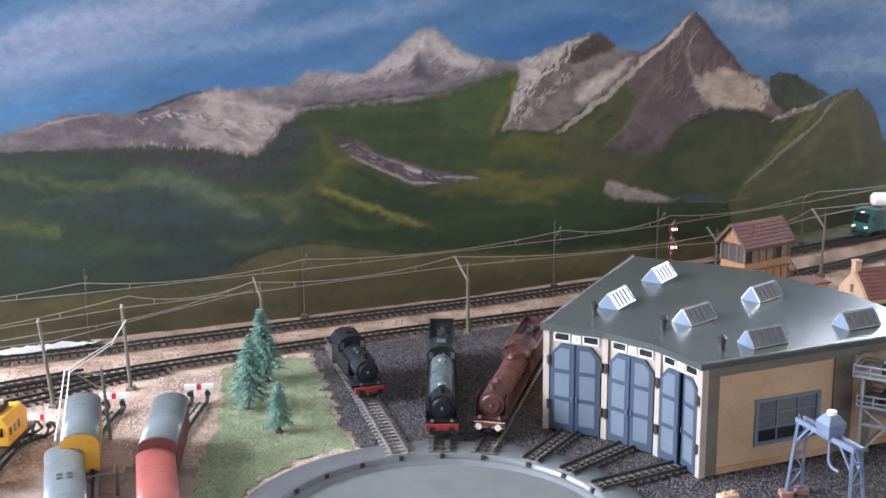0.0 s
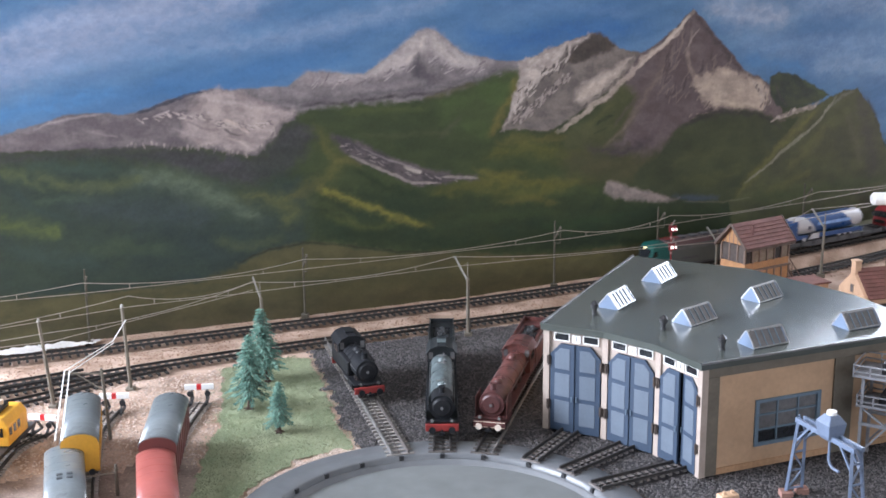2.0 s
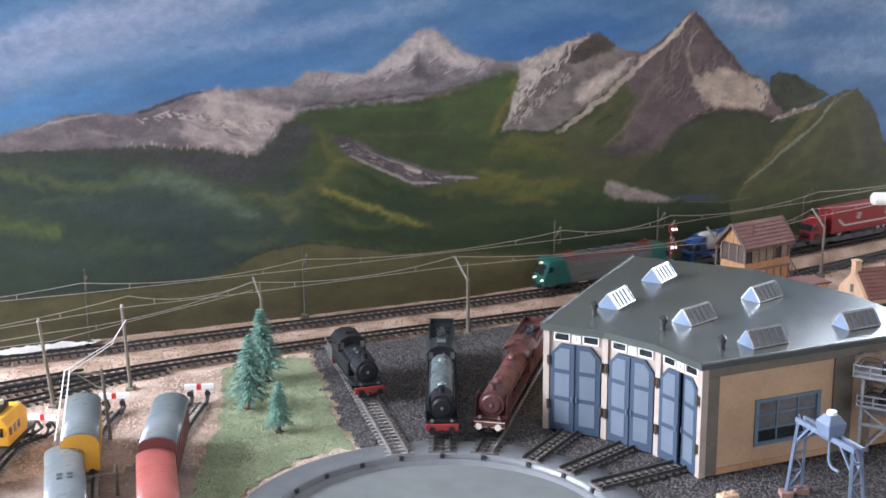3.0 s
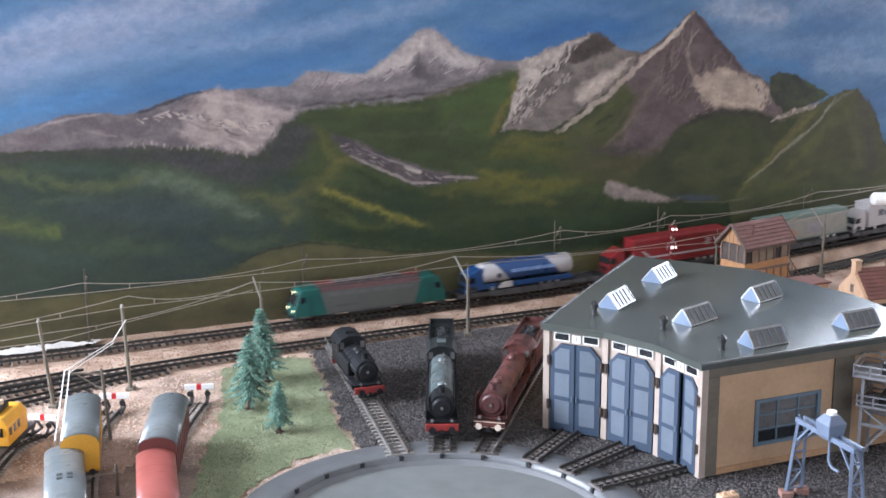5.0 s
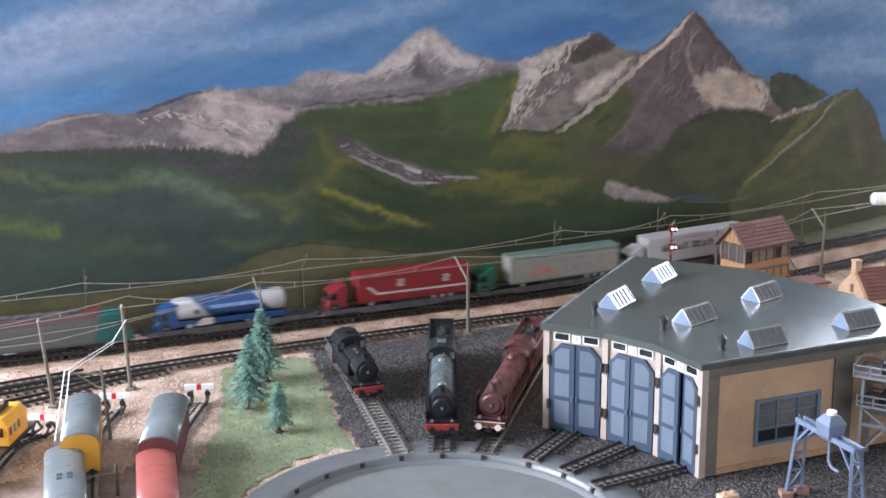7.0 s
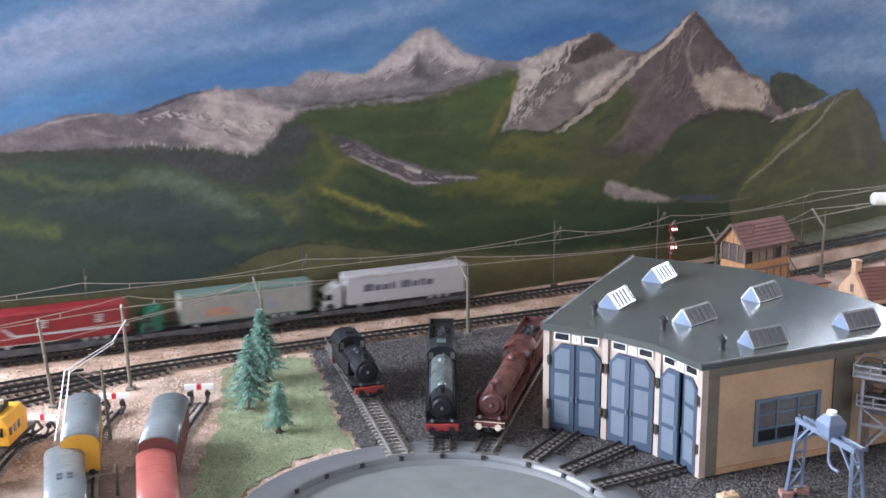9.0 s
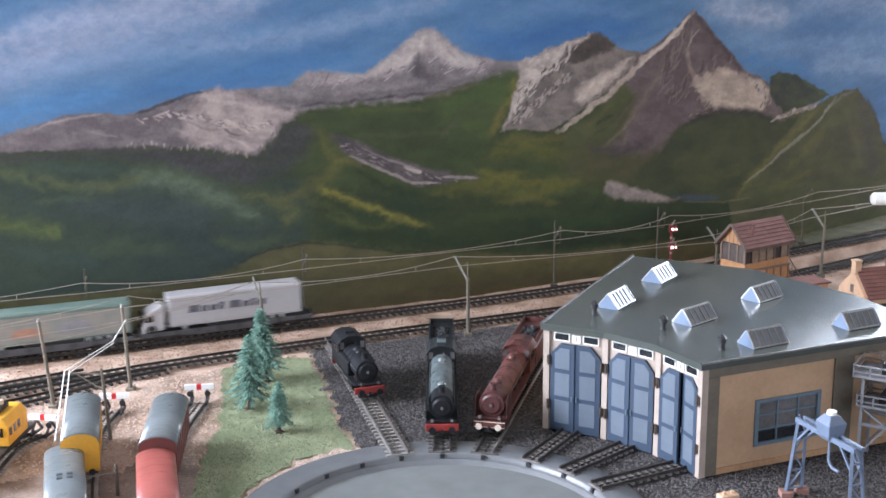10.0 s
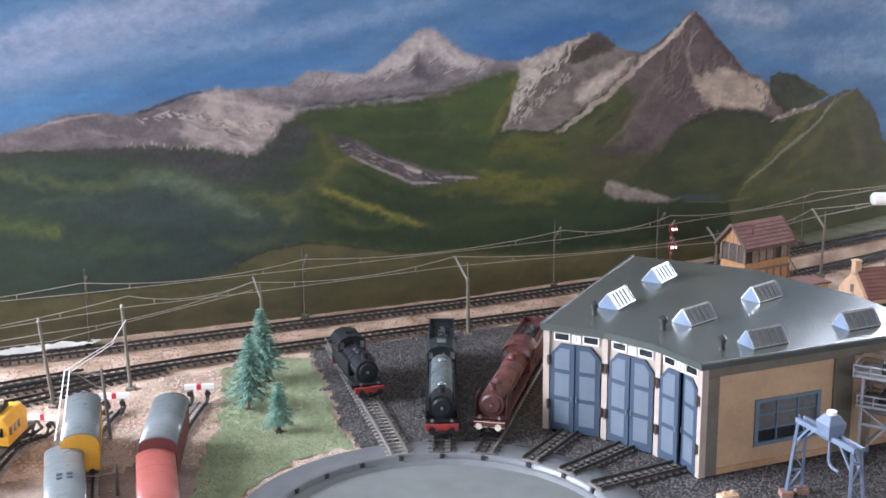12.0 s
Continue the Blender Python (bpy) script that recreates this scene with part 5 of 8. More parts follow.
    cab = part("cab", bm, cab_m, e)
    bm = bm_new()
    prism(bm, [(-0.0172, 0.0418), (-0.0125, 0.0482), (-0.0045, 0.0512), (0.0045, 0.0512), (0.0125, 0.0482), (0.0172, 0.0418), (0.0168, 0.0412), (0.012, 0.0472), (0.004, 0.05), (-0.004, 0.05), (-0.012, 0.0472), (-0.0168, 0.0412)], cx0 - 0.003, cx1 + 0.002, turn)
    bmesh.ops.recalc_face_normals(bm, faces=bm.faces)
    rf = part("cab_roof", bm, cab_m, cab)
    bm = bm_new()
    box(bm, (cx0 + cx1) / 2 - 0.006, (cx0 + cx1) / 2 + 0.006, -0.005, 0.005, 0.0513, 0.0525)
    part("roof_vent", bm, cap_m, rf, bevel=0.0003)
    for s in (-1, 1):
        bm = bm_new()
        box(bm, cx0 + 0.008, cx1 - 0.006, s * 0.0153, s * 0.0158, 0.031, 0.041)
        part("side_window", bm, pane_dark, cab)
        bm = bm_new()
        box(bm, cx1 - 0.0001, cx1 + 0.0003, s * 0.0095, s * 0.0142, 0.036, 0.044)
        part("front_window", bm, pane_glass, cab)
        # cylinders with rods
        bm = bm_new()
        rod(bm, (-0.034, s * 0.0125, 0.0125), (-0.014, s * 0.0125, 0.0125), 0.0042, seg=14)
        box(bm, -0.033, -0.015, min(s * 0.009, s * 0.0165), max(s * 0.009, s * 0.0165), 0.0125, 0.0165)
        part("cylinder", bm, smoke, e)
        bm = bm_new()
        bar(bm, (-0.03, s * 0.0128, 0.0105), (-eng + 0.05, s * 0.0128, 0.0092), 0.0008, 0.0016)
        part("coupling_rod", bm, steel_worn, e)
        if tanks:
            bm = bm_new()
            box(bm, cx1, -0.036, min(s * 0.0095, s * 0.0158), max(s * 0.0095, s * 0.0158), 0.0178, 0.034)
            part("side_tank", bm, paint, e, bevel=0.001)
        if deflectors:
            bm = bm_new()
            box(bm, -0.034, -0.008, min(s * 0.0156, s * 0.0162), max(s * 0.0156, s * 0.0162), 0.0178, 0.0385)
            part("smoke_deflector", bm, paint if line_m else smoke, e, bevel=0.0002)
        # hand rail along the boiler
        bm = bm_new()
        rod(bm, (bx0, s * (boiler_r + 0.001), zb + 0.002), (-0.012, s * (boiler_r + 0.001), zb + 0.002), 0.0004, seg=6)
        part("hand_rail", bm, steel_worn, e)
    drive = [-eng + 0.04 + k * 0.024 for k in range(3)]
    wheels(e, 0.0108, drive)
    wheels(e, 0.0056, [-0.013, -0.028] if eng > 0.12 else [-0.012])
    if tender:
        t0, t1 = -length + 0.002, -eng + 0.001
        tp = [(-0.0155, 0.0115), (0.0155, 0.0115), (0.0155, 0.034), (0.0125, 0.0385), (0.0105, 0.0385), (0.0085, 0.0355), (-0.0085, 0.0355), (-0.0105, 0.0385), (-0.0125, 0.0385), (-0.0155, 0.034)]
        bm = bm_new()
        prism(bm, tp, t0, t1, turn)
        bmesh.ops.recalc_face_normals(bm, faces=bm.faces)
        td = part("tender", bm, cab_m, e)
        for s in (-1, 1):
            bm = bm_new()
            prism(bm, [(t0, 0.036), (t1 - 0.004, 0.036), (t1 - 0.004, 0.043), (t1 - 0.016, 0.0445), (t0, 0.0445)], s * 0.0138 - 0.0007, s * 0.0138 + 0.0007)
            part("side_sheet", bm, cab_m, td)
        bm = bm_new()
        box(bm, t0 + 0.0002, t0 + 0.0016, -0.013, 0.013, 0.036, 0.0438)
        part("rear_sheet", bm, cab_m, td)
        bm = bm_new()
        box(bm, t0 + 0.0, t0 + 0.02, -0.0105, 0.0105, 0.0356, 0.0392)
        part("water_hatch", bm, cab_m, td, bevel=0.0005)
        bm = bm_new()
        rng = random.Random(5)
        for _ in range(170):
            x, y = rng.uniform(t0 + 0.024, t1 - 0.006), rng.uniform(-0.008, 0.008)
            h = 0.036 + 0.004 * (1 - (y / 0.009) ** 2)
            bmesh.ops.create_icosphere(bm, subdivisions=1, radius=rng.uniform(0.0012, 0.0022), matrix=pose(x, y, h, rng.uniform(0, 90), rng.uniform(0, 90), 0))
        tagged(part("coal_load", bm, coal_mat, td), "heap of dark coal", kind="stuff")
        wheels(td, 0.0075, [t0 + 0.012 + k * (t1 - t0 - 0.024) / 3 for k in range(4)])
        bm = bm_new()
        box(bm, t0, t1, -0.0125, 0.0125, 0.0065, 0.0115)
        part("tender_frame", bm, smoke, td)
    else:
        bm = bm_new()
        box(bm, -eng + 0.0005, -eng + 0.0058, -0.0152, 0.0152, 0.0168, 0.036)
        part("coal_bunker", bm, paint, e, bevel=0.0006)
    bm = bm_new()
    box(bm, -length, -length + 0.002, -0.0155, 0.0155, 0.0085, 0.0148)
    rb = part("rear_beam", bm, beam_m, e)
    for y in (-0.0098, 0.0098):
        bm = bm_new()
        rod(bm, (-length, y, 0.0115), (-length - 0.004, y, 0.0115), 0.0014, seg=8)
        rod(bm, (-length - 0.004, y, 0.0115), (-length - 0.005, y, 0.0115), 0.003, seg=12)
        part("buffer", bm, loco_black, rb)
    return e


def on_spur(angle, r):
    return Matrix.Translation(polar(angle, r, 0.0048)) @ pose(0, 0, 0, 0, 0, -90 - angle)


steam_loco("black tank engine with a red buffer beam", on_spur(-15, 0.300) @ pose(0, 0, 0, 0, 0, 3), loco_black, loco_black, 0.114, 0.0, 0.0115, True, False, beam_red)
steam_loco("weathered grey tender engine with black smokebox", on_spur(0, 0.180), loco_grey, loco_black, 0.272, 0.092, 0.0118, False, True, beam_red, cab_m=mat("loco_dark_grey", (0.018, 0.021, 0.023), 0.5, var=0.3, scale=90, spec=0.25))
steam_loco("brown-red express tender engine with cream-lined front beam", on_spur(14.1, 0.193), loco_maroon, mat("loco_maroon_dark", lin(80, 44, 42), 0.5, var=0.25, scale=90), 0.275, 0.092, 0.0122, False, True, loco_maroon, cream_line)

# ---- goods train vehicles; front towards +x, rail top at z = 0, the viewed side at +y ----
wagon_grey = mat("wagon_grey", (0.075, 0.075, 0.08), 0.55, var=0.25, scale=80)
under_black = mat("under_black", (0.018, 0.017, 0.017), 0.6, var=0.3, scale=100)
tyre_black = mat("tyre_black", (0.02, 0.02, 0.02), 0.8, var=0.2, scale=200)
rim_silver = mat("rim_silver", (0.45, 0.45, 0.45), 0.4, 0.4, var=0.1, scale=200)
teal = mat("teal_paint", lin(18, 84, 78), 0.42, var=0.1, scale=60)
loco_side = mat("loco_side_grey", lin(84, 88, 84), 0.5, var=0.08, scale=60)
roof_grey = mat("loco_roof_grey", lin(86, 70, 70), 0.6, var=0.2, scale=80)
red_band = mat("red_band", lin(82, 56, 56), 0.5, var=0.15, scale=60)
blue_paint = mat("tanker_blue", lin(28, 66, 114), 0.3, var=0.1, scale=60, spec=0.6)
white_paint = mat("lorry_white", lin(174, 171, 172), 0.4, var=0.06, scale=60)
red_paint = mat("lorry_red", lin(126, 34, 38), 0.4, var=0.1, scale=60)
pale_green = mat("trailer_green", lin(102, 120, 112), 0.45, var=0.1, scale=60)
pale_side = mat("trailer_side", lin(130, 131, 126), 0.5, var=0.14, scale=60, rgb2=lin(146, 140, 130))
cab_green = mat("cab_green", lin(20, 84, 62), 0.45, var=0.1, scale=60)
letter_dark = mat("letter_dark", lin(62, 64, 78), 0.5, var=0.1, scale=80)
letter_pale = mat("letter_pale", lin(128, 160, 206), 0.5, var=0.1, scale=80)
VEH = []
ACROSS = Matrix(((0, 1, 0, 0), (1, 0, 0, 0), (0, 0, 1, 0), (0, 0, 0, 1)))


def bogie(parent, x):
    bm = bm_new()
    for y in (-0.0105, 0.0105):
        prism(bm, [(x - 0.014, 0.0075), (x - 0.010, 0.0045), (x - 0.005, 0.0045), (x, 0.0028), (x + 0.005, 0.0045), (x + 0.010, 0.0045), (x + 0.014, 0.0075), (x + 0.01, 0.0088), (x - 0.01, 0.0088)], y - 0.0008, y + 0.0008)
    box(bm, x - 0.003, x + 0.003, -0.0105, 0.0105, 0.0045, 0.0085)
    b = part("bogie", bm, under_black, parent)
    wheels(b, 0.0056, (x - 0.0095, x + 0.0095), 0.0078)


def couplings(parent, length, m):
    for s in (-1, 1):
        for y in (-0.0098, 0.0098):
            bm = bm_new()
            rod(bm, (s * length / 2, y, 0.0115), (s * (length / 2 + 0.0045), y, 0.0115), 0.0013, seg=8)
            rod(bm, (s * (length / 2 + 0.0045), y, 0.0115), (s * (length / 2 + 0.0055), y, 0.0115), 0.0028, seg=12)
            part("buffer", bm, m, parent)
        bm = bm_new()
        box(bm, min(s * length / 2, s * (length / 2 + 0.006)), max(s * length / 2, s * (length / 2 + 0.006)), -0.0025, 0.0025, 0.0068, 0.0092)
        part("coupling", bm, under_black, parent)


def electric_loco(front):
    L = 0.214
    e = thing("electric_locomotive", Matrix(), "teal and grey electric locomotive with lit headlights", "locomotive")
    h = L / 2
    z0, zr = 0.0095, 0.0455
    for s in (1, -1):
        x = lambda v: s * (h - v)
        out = [(x(0.0), z0), (x(0.0), 0.0165), (x(0.0015), 0.022), (x(0.0085), 0.0415), (x(0.013), zr), (x(0.036), zr), (x(0.046), z0)]
        bm = bm_new()
        prism(bm, out, -0.0165, 0.0165)
        cab = part("cab_end", bm, teal, e, "teal cab end", bevel=0.0009)
        bm = bm_new()
        prism(bm, [(x(0.0018), 0.0245), (x(0.0072), 0.039), (x(0.0066), 0.0393), (x(0.0011), 0.0248)], -0.0135, 0.0135)
        part("windscreen", bm, pane_dark, cab)
        for y in (-0.0166, 0.0166):
            bm = bm_new()
            prism(bm, [(x(0.0075), 0.0285), (x(0.0155), 0.0285), (x(0.0155), 0.0365), (x(0.0105), 0.0365)], y - 0.0002, y + 0.0002)
            part("side_window", bm, pane_dark, cab)
            bm = bm_new()
            box(bm, min(x(0.0195), x(0.0265)), max(x(0.0195), x(0.0265)), y - 0.0002, y + 0.0002, 0.012, 0.0385)
            part("cab_door", bm, mat("teal_door", lin(16, 78, 72), 0.45, var=0.1, scale=60), cab)
        lamp_m = HEADLIGHT if s > 0 else mat("lamp_off", (0.25, 0.02, 0.02), 0.3, var=0.05)
        for y, z in ((-0.0115, 0.0178), (0.0115, 0.0178)):
            bm = bm_new()
            rod(bm, (x(0.0004), y, z), (x(-0.0007), y, z), 0.0017, seg=12)
            part("headlight", bm, lamp_m, cab)
        bm = bm_new()
        rod(bm, (x(0.0065), 0, 0.0405), (x(0.0045), 0, 0.0408), 0.0014, seg=12)
        part("headlight", bm, lamp_m, cab)
        bm = bm_new()
        prism(bm, [(x(-0.0003), 0.004), (x(0.002), 0.0035), (x(0.010), 0.0055), (x(0.010), 0.0095), (x(-0.0003), 0.0095)], -0.015, 0.015)
        part("snow_plough", bm, under_black, cab)
    out = [(-h + 0.046, z0), (h - 0.046, z0), (h - 0.036, 0.0405), (-h + 0.036, 0.0405)]
    bm = bm_new()
    prism(bm, out, -0.0163, 0.0163)
    side = part("body_side", bm, loco_side, e, "grey middle body")
    for y in (-0.0164, 0.0164):
        for k in range(6):
            bm = bm_new()
            x = -0.05 + k * 0.02
            box(bm, x - 0.0085, x + 0.0085, y - 0.0002, y + 0.0002, 0.0335, 0.0385)
            part("side_grille", bm, mat("grille_grey", lin(100, 100, 100), 0.6, var=0.2, scale=300), side)
        bm = bm_new()
        box(bm, -h + 0.05, h - 0.05, y - 0.0003, y + 0.0003, 0.0098, 0.0125)
        part("sill_band", bm, wagon_grey, side)
        # unreadable wording as bars
        for k in range(5):
            bm = bm_new()
            box(bm, 0.02 + k * 0.006, 0.0245 + k * 0.006, y - 0.0003, y + 0.0003, 0.0185, 0.0225)
            part("lettering_bar", bm, wagon_grey, side)
    bm = bm_new()
    prism(bm, [(-0.0163, 0.0407), (-0.0135, 0.0455), (0.0135, 0.0455), (0.0163, 0.0407)], -h + 0.037, h - 0.037, ACROSS)
    bmesh.ops.recalc_face_normals(bm, faces=bm.faces)
    rf = part("roof", bm, red_band, e, "dull red roof cove")
    bm = bm_new()
    box(bm, -h + 0.037, h - 0.037, -0.0118, 0.0118, 0.0456, 0.0472)
    part("roof_deck", bm, roof_grey, rf)
    for k in range(5):
        bm = bm_new()
        x = -0.04 + k * 0.02
        box(bm, x - 0.006, x + 0.006, -0.006, 0.006, 0.0473, 0.0502)
        part("roof_equipment", bm, wagon_grey, rf, bevel=0.0006)
    for s in (-1, 1):
        bm = bm_new()
        x = s * 0.062
        for y in (-0.006, 0.006):
            rod(bm, (x - 0.012, y, 0.0478), (x + 0.012, y * 0.6, 0.0495), 0.0005, seg=6)
            rod(bm, (x + 0.012, y * 0.6, 0.0495), (x - 0.010, y, 0.0512), 0.0004, seg=6)
        rod(bm, (x - 0.010, -0.011, 0.0512), (x - 0.010, 0.011, 0.0512), 0.0006, seg=6)
        part("pantograph", bm, beam_red, rf)
    bm = bm_new()
    box(bm, -0.03, 0.03, -0.0125, 0.0125, 0.004, 0.0094)
    part("transformer_case", bm, under_black, e, bevel=0.0008)
    bogie(e, 0.062)
    bogie(e, -0.062)
    couplings(e, L, under_black)
    VEH.append((e, front, L, Matrix()))


def flat_wagon(front, L):
    w = thing("flat_wagon", Matrix(), "dark grey flat wagon carrying a lorry", "wagon", "wagons of the goods train")
    h = L / 2
    bm = bm_new()
    box(bm, -h, h, -0.0145, 0.0145, 0.0088, 0.0108)
    part("deck", bm, wagon_grey, w, bevel=0.0003)
    for y in (-0.0152, 0.0152):
        bm = bm_new()
        prism(bm, [(-h, 0.0082), (-h + 0.045, 0.0082), (-h + 0.06, 0.0055), (h - 0.06, 0.0055), (h - 0.045, 0.0082), (h, 0.0082), (h, 0.0135), (-h, 0.0135)], y - 0.0007, y + 0.0007)
        part("side_sill", bm, wagon_grey, w)
        for k in range(8):
            bm = bm_new()
            x = -h + 0.02 + k * (L - 0.04) / 7
            box(bm, x - 0.001, x + 0.001, y - 0.0014, y + 0.0014, 0.0084, 0.0138)
            part("stake_pocket", bm, under_black, w)
    for s in (-1, 1):
        bm = bm_new()
        box(bm, min(s * h, s * (h - 0.002)), max(s * h, s * (h - 0.002)), -0.0145, 0.0145, 0.0082, 0.0142)
        part("end_beam", bm, wagon_grey, w)
    bogie(w, h - 0.032)
    bogie(w, -h + 0.032)
    couplings(w, L, under_black)
    VEH.append((w, front, L, Matrix()))


bm = bm_new()
rod(bm, (0, -0.0016, 0), (0, 0.0016, 0), 0.0055, seg=18)
TYRE = mesh_of(bm, "tyre")
TYRE.materials.append(tyre_black)
bm = bm_new()
rod(bm, (0, 0.0016, 0), (0, 0.0019, 0), 0.0031, seg=14)
rod(bm, (0, 0.0019, 0), (0, 0.0024, 0), 0.0012, seg=8)
RIM = mesh_of(bm, "rim")
RIM.materials.append(rim_silver)
LORRY_Z = 0.0109


def lorry_wheels(parent, xs):
    for x in xs:
        for s in (1, -1):
            t = share("tyre", TYRE, parent, pose(x, s * 0.0118, LORRY_Z + 0.0055, 0, 0, 0 if s > 0 else 180))
            share("rim", RIM, t, Matrix())


def lorry(label, front, L, cab_at, body_at, body_end, cab_m, kind):
    """A lorry lashed on its wagon; places are metres behind the engine's front."""
    v = thing("lorry", Matrix(), label, "lorry", "lorries on the goods train")
    X = lambda s: front + L / 2 - s
    c1 = X(cab_at)
    c0 = c1 - 0.027
    zt = 0.0465
    bm = bm_new()
    prism(bm, [(c0, 0.0155), (c1, 0.0135), (c1 + 0.0006, 0.022), (c1 - 0.001, 0.026), (c1 - 0.0035, 0.0375), (c1 - 0.009, 0.0405), (c0 + 0.004, zt), (c0, zt)], -0.0138, 0.0138)
    cab = part("cab", bm, cab_m, v, bevel=0.0009)
    bm = bm_new()
    prism(bm, [(c1 - 0.0005, 0.027), (c1 - 0.0028, 0.0362), (c1 - 0.0022, 0.0365), (c1 + 0.0001, 0.0272)], -0.0125, 0.0125)
    part("windscreen", bm, pane_dark, cab)
    for y in (-0.0139, 0.0139):
        bm = bm_new()
        prism(bm, [(c1 - 0.013, 0.0275), (c1 - 0.0035, 0.0275), (c1 - 0.0055, 0.0355), (c1 - 0.013, 0.0355)], y - 0.0002, y + 0.0002)
        part("side_window", bm, pane_dark, cab)
        bm = bm_new()
        box(bm, c1 - 0.002, c1 - 0.0008, y * 1.1 - 0.001, y * 1.1 + 0.001, 0.028, 0.034)
        part("mirror", bm, tyre_black, cab)
        bm = bm_new()
        rod(bm, (c1 - 0.010, y - 0.0003, 0.0165), (c1 - 0.010, y + 0.0003, 0.0165), 0.0066, seg=18)
        part("wheel_arch", bm, tyre_black, cab)
    bm = bm_new()
    box(bm, c1 + 0.0004, c1 + 0.0012, -0.0095, 0.0095, 0.0175, 0.0225)
    part("radiator_grille", bm, tyre_black, cab)
    bm = bm_new()
    box(bm, c1 - 0.001, c1 + 0.0016, -0.0136, 0.0136, 0.0118, 0.0148)
    part("bumper", bm, cab_m, cab, bevel=0.0004)
    b1, b0 = X(body_at), X(body_end)
    bm = bm_new()
    box(bm, b0 + 0.002, c1 - 0.004, -0.0058, 0.0058, 0.0165, 0.0195)
    part("chassis", bm, under_black, v)
    lorry_wheels(v, (c1 - 0.010, b1 - 0.018))
    lorry_wheels(v, [b0 + 0.026 + k * 0.0125 for k in range(3)])
    if kind == "tank":
        zc, r = 0.0365, 0.0148
        bm = bm_new()
        lx = [b0, b0 + 0.0018, b0 + 0.006, b1 - 0.006, b1 - 0.0018, b1]
        rad = [r * 0.62, r * 0.9, r, r, r * 0.9, r * 0.62]
        rings = [[bm.verts.new((x, q * math.cos(a), zc + q * 0.97 * math.sin(a))) for a in (2 * math.pi * k / 32 for k in range(32))] for x, q in zip(lx, rad)]
        for p, q in zip(rings, rings[1:]):
            for k in range(32):
                bm.faces.new((p[k], p[(k + 1) % 32], q[(k + 1) % 32], q[k]))
        bm.faces.new(rings[0][::-1])
        bm.faces.new(rings[-1])
        tilt = Vector((1, 0, -0.9)).normalized()
        cuts = (b1 - 0.036, b0 + 0.03)
        for name, keep, m_ in (("tank_front", 1, white_paint), ("tank_middle", 0, blue_paint), ("tank_rear", -1, white_paint)):
            piece = bm.copy()
            for cx, side in ((cuts[0], 1), (cuts[1], -1)):
                n = tilt
                if keep == 1 and side == 1:
                    bmesh.ops.bisect_plane(piece, geom=piece.verts[:] + piece.edges[:] + piece.faces[:], plane_co=(cx, 0, zc), plane_no=n, clear_inner=True)
                if keep == -1 and side == -1:
                    bmesh.ops.bisect_plane(piece, geom=piece.verts[:] + piece.edges[:] + piece.faces[:], plane_co=(cx, 0, zc), plane_no=n, clear_outer=True)
                if keep == 0:
                    bmesh.ops.bisect_plane(piece, geom=piece.verts[:] + piece.edges[:] + piece.faces[:], plane_co=(cx, 0, zc), plane_no=n, clear_inner=side == -1, clear_outer=side == 1)
            part(name, piece, m_, v, smooth=True)
        bm.free()
        for y in (-0.0141, 0.0141):
            for k, wd in enumerate((0.008, 0.006, 0.01, 0.006, 0.014, 0.005, 0.012)):
                x = (b0 + b1) / 2 + 0.026 - sum((0.008, 0.006, 0.01, 0.006, 0.014, 0.005, 0.012)[:k]) - 0.0012 * k
                bm = bm_new()
                box(bm, x - wd, x, y * 1.042 - 0.0004, y * 1.042 + 0.0004, 0.036, 0.0405)
                part("lettering_bar", bm, letter_pale, v)
            bm = bm_new()
            rod(bm, (b1 - 0.028, y * 1.03, 0.034), (b1 - 0.028, y * 1.06, 0.034), 0.0036, seg=16)
            part("emblem", bm, letter_dark, v)
            bm = bm_new()
            box(bm, b0 + 0.004, b1 - 0.05, y - 0.0008, y + 0.0008, 0.0165, 0.0235)
            part("side_skirt", bm, blue_paint, v, bevel=0.0004)
            bm = bm_new()
            prism(bm, [(b1 - 0.048, 0.0158), (b1 - 0.026, 0.0158), (b1 - 0.034, 0.0245), (b1 - 0.048, 0.0245)], y - 0.0008, y + 0.0008)
            part("white_flash", bm, white_paint, v)
            bm = bm_new()
            box(bm, b1 - 0.025, b1 - 0.002, y * 0.9 - 0.001, y * 0.9 + 0.001, 0.017, 0.0235)
            part("equipment_locker", bm, blue_paint, v, bevel=0.0004)
        bm = bm_new()
        box(bm, b0 + 0.02, b1 - 0.02, -0.004, 0.004, 0.0505, 0.0515)
        part("catwalk", bm, blue_paint, v)
        bm = bm_new()
        box(bm, b0, b0 + 0.004, -0.0135, 0.0135, 0.0145, 0.0195)
        part("rear_bumper", bm, blue_paint, v)
        return VEH.append((v, front, L, Matrix()))
    z0, z1 = 0.0198, 0.0572
    side_m, top_m = {"red": (red_paint, red_paint), "green": (pale_side, pale_green), "white": (white_paint, white_paint)}[kind]
    bm = bm_new()
    box(bm, b0, b1, -0.0145, 0.0145, z0, z1 - 0.002)
    body = part("trailer_body", bm, side_m, v, bevel=0.0005)
    bm = bm_new()
    prism(bm, [(-0.0147, z1 - 0.0022), (0.0147, z1 - 0.0022), (0.0135, z1), (-0.0135, z1)], b0 - 0.0002, b1 + 0.0002, ACROSS)
    bmesh.ops.recalc_face_normals(bm, faces=bm.faces)
    part("trailer_roof", bm, top_m, body)
    bm = bm_new()
    box(bm, b0, b1, -0.0148, 0.0148, z0 - 0.0016, z0 - 0.0002)
    part("floor_rail", bm, top_m if kind != "red" else red_paint, body)
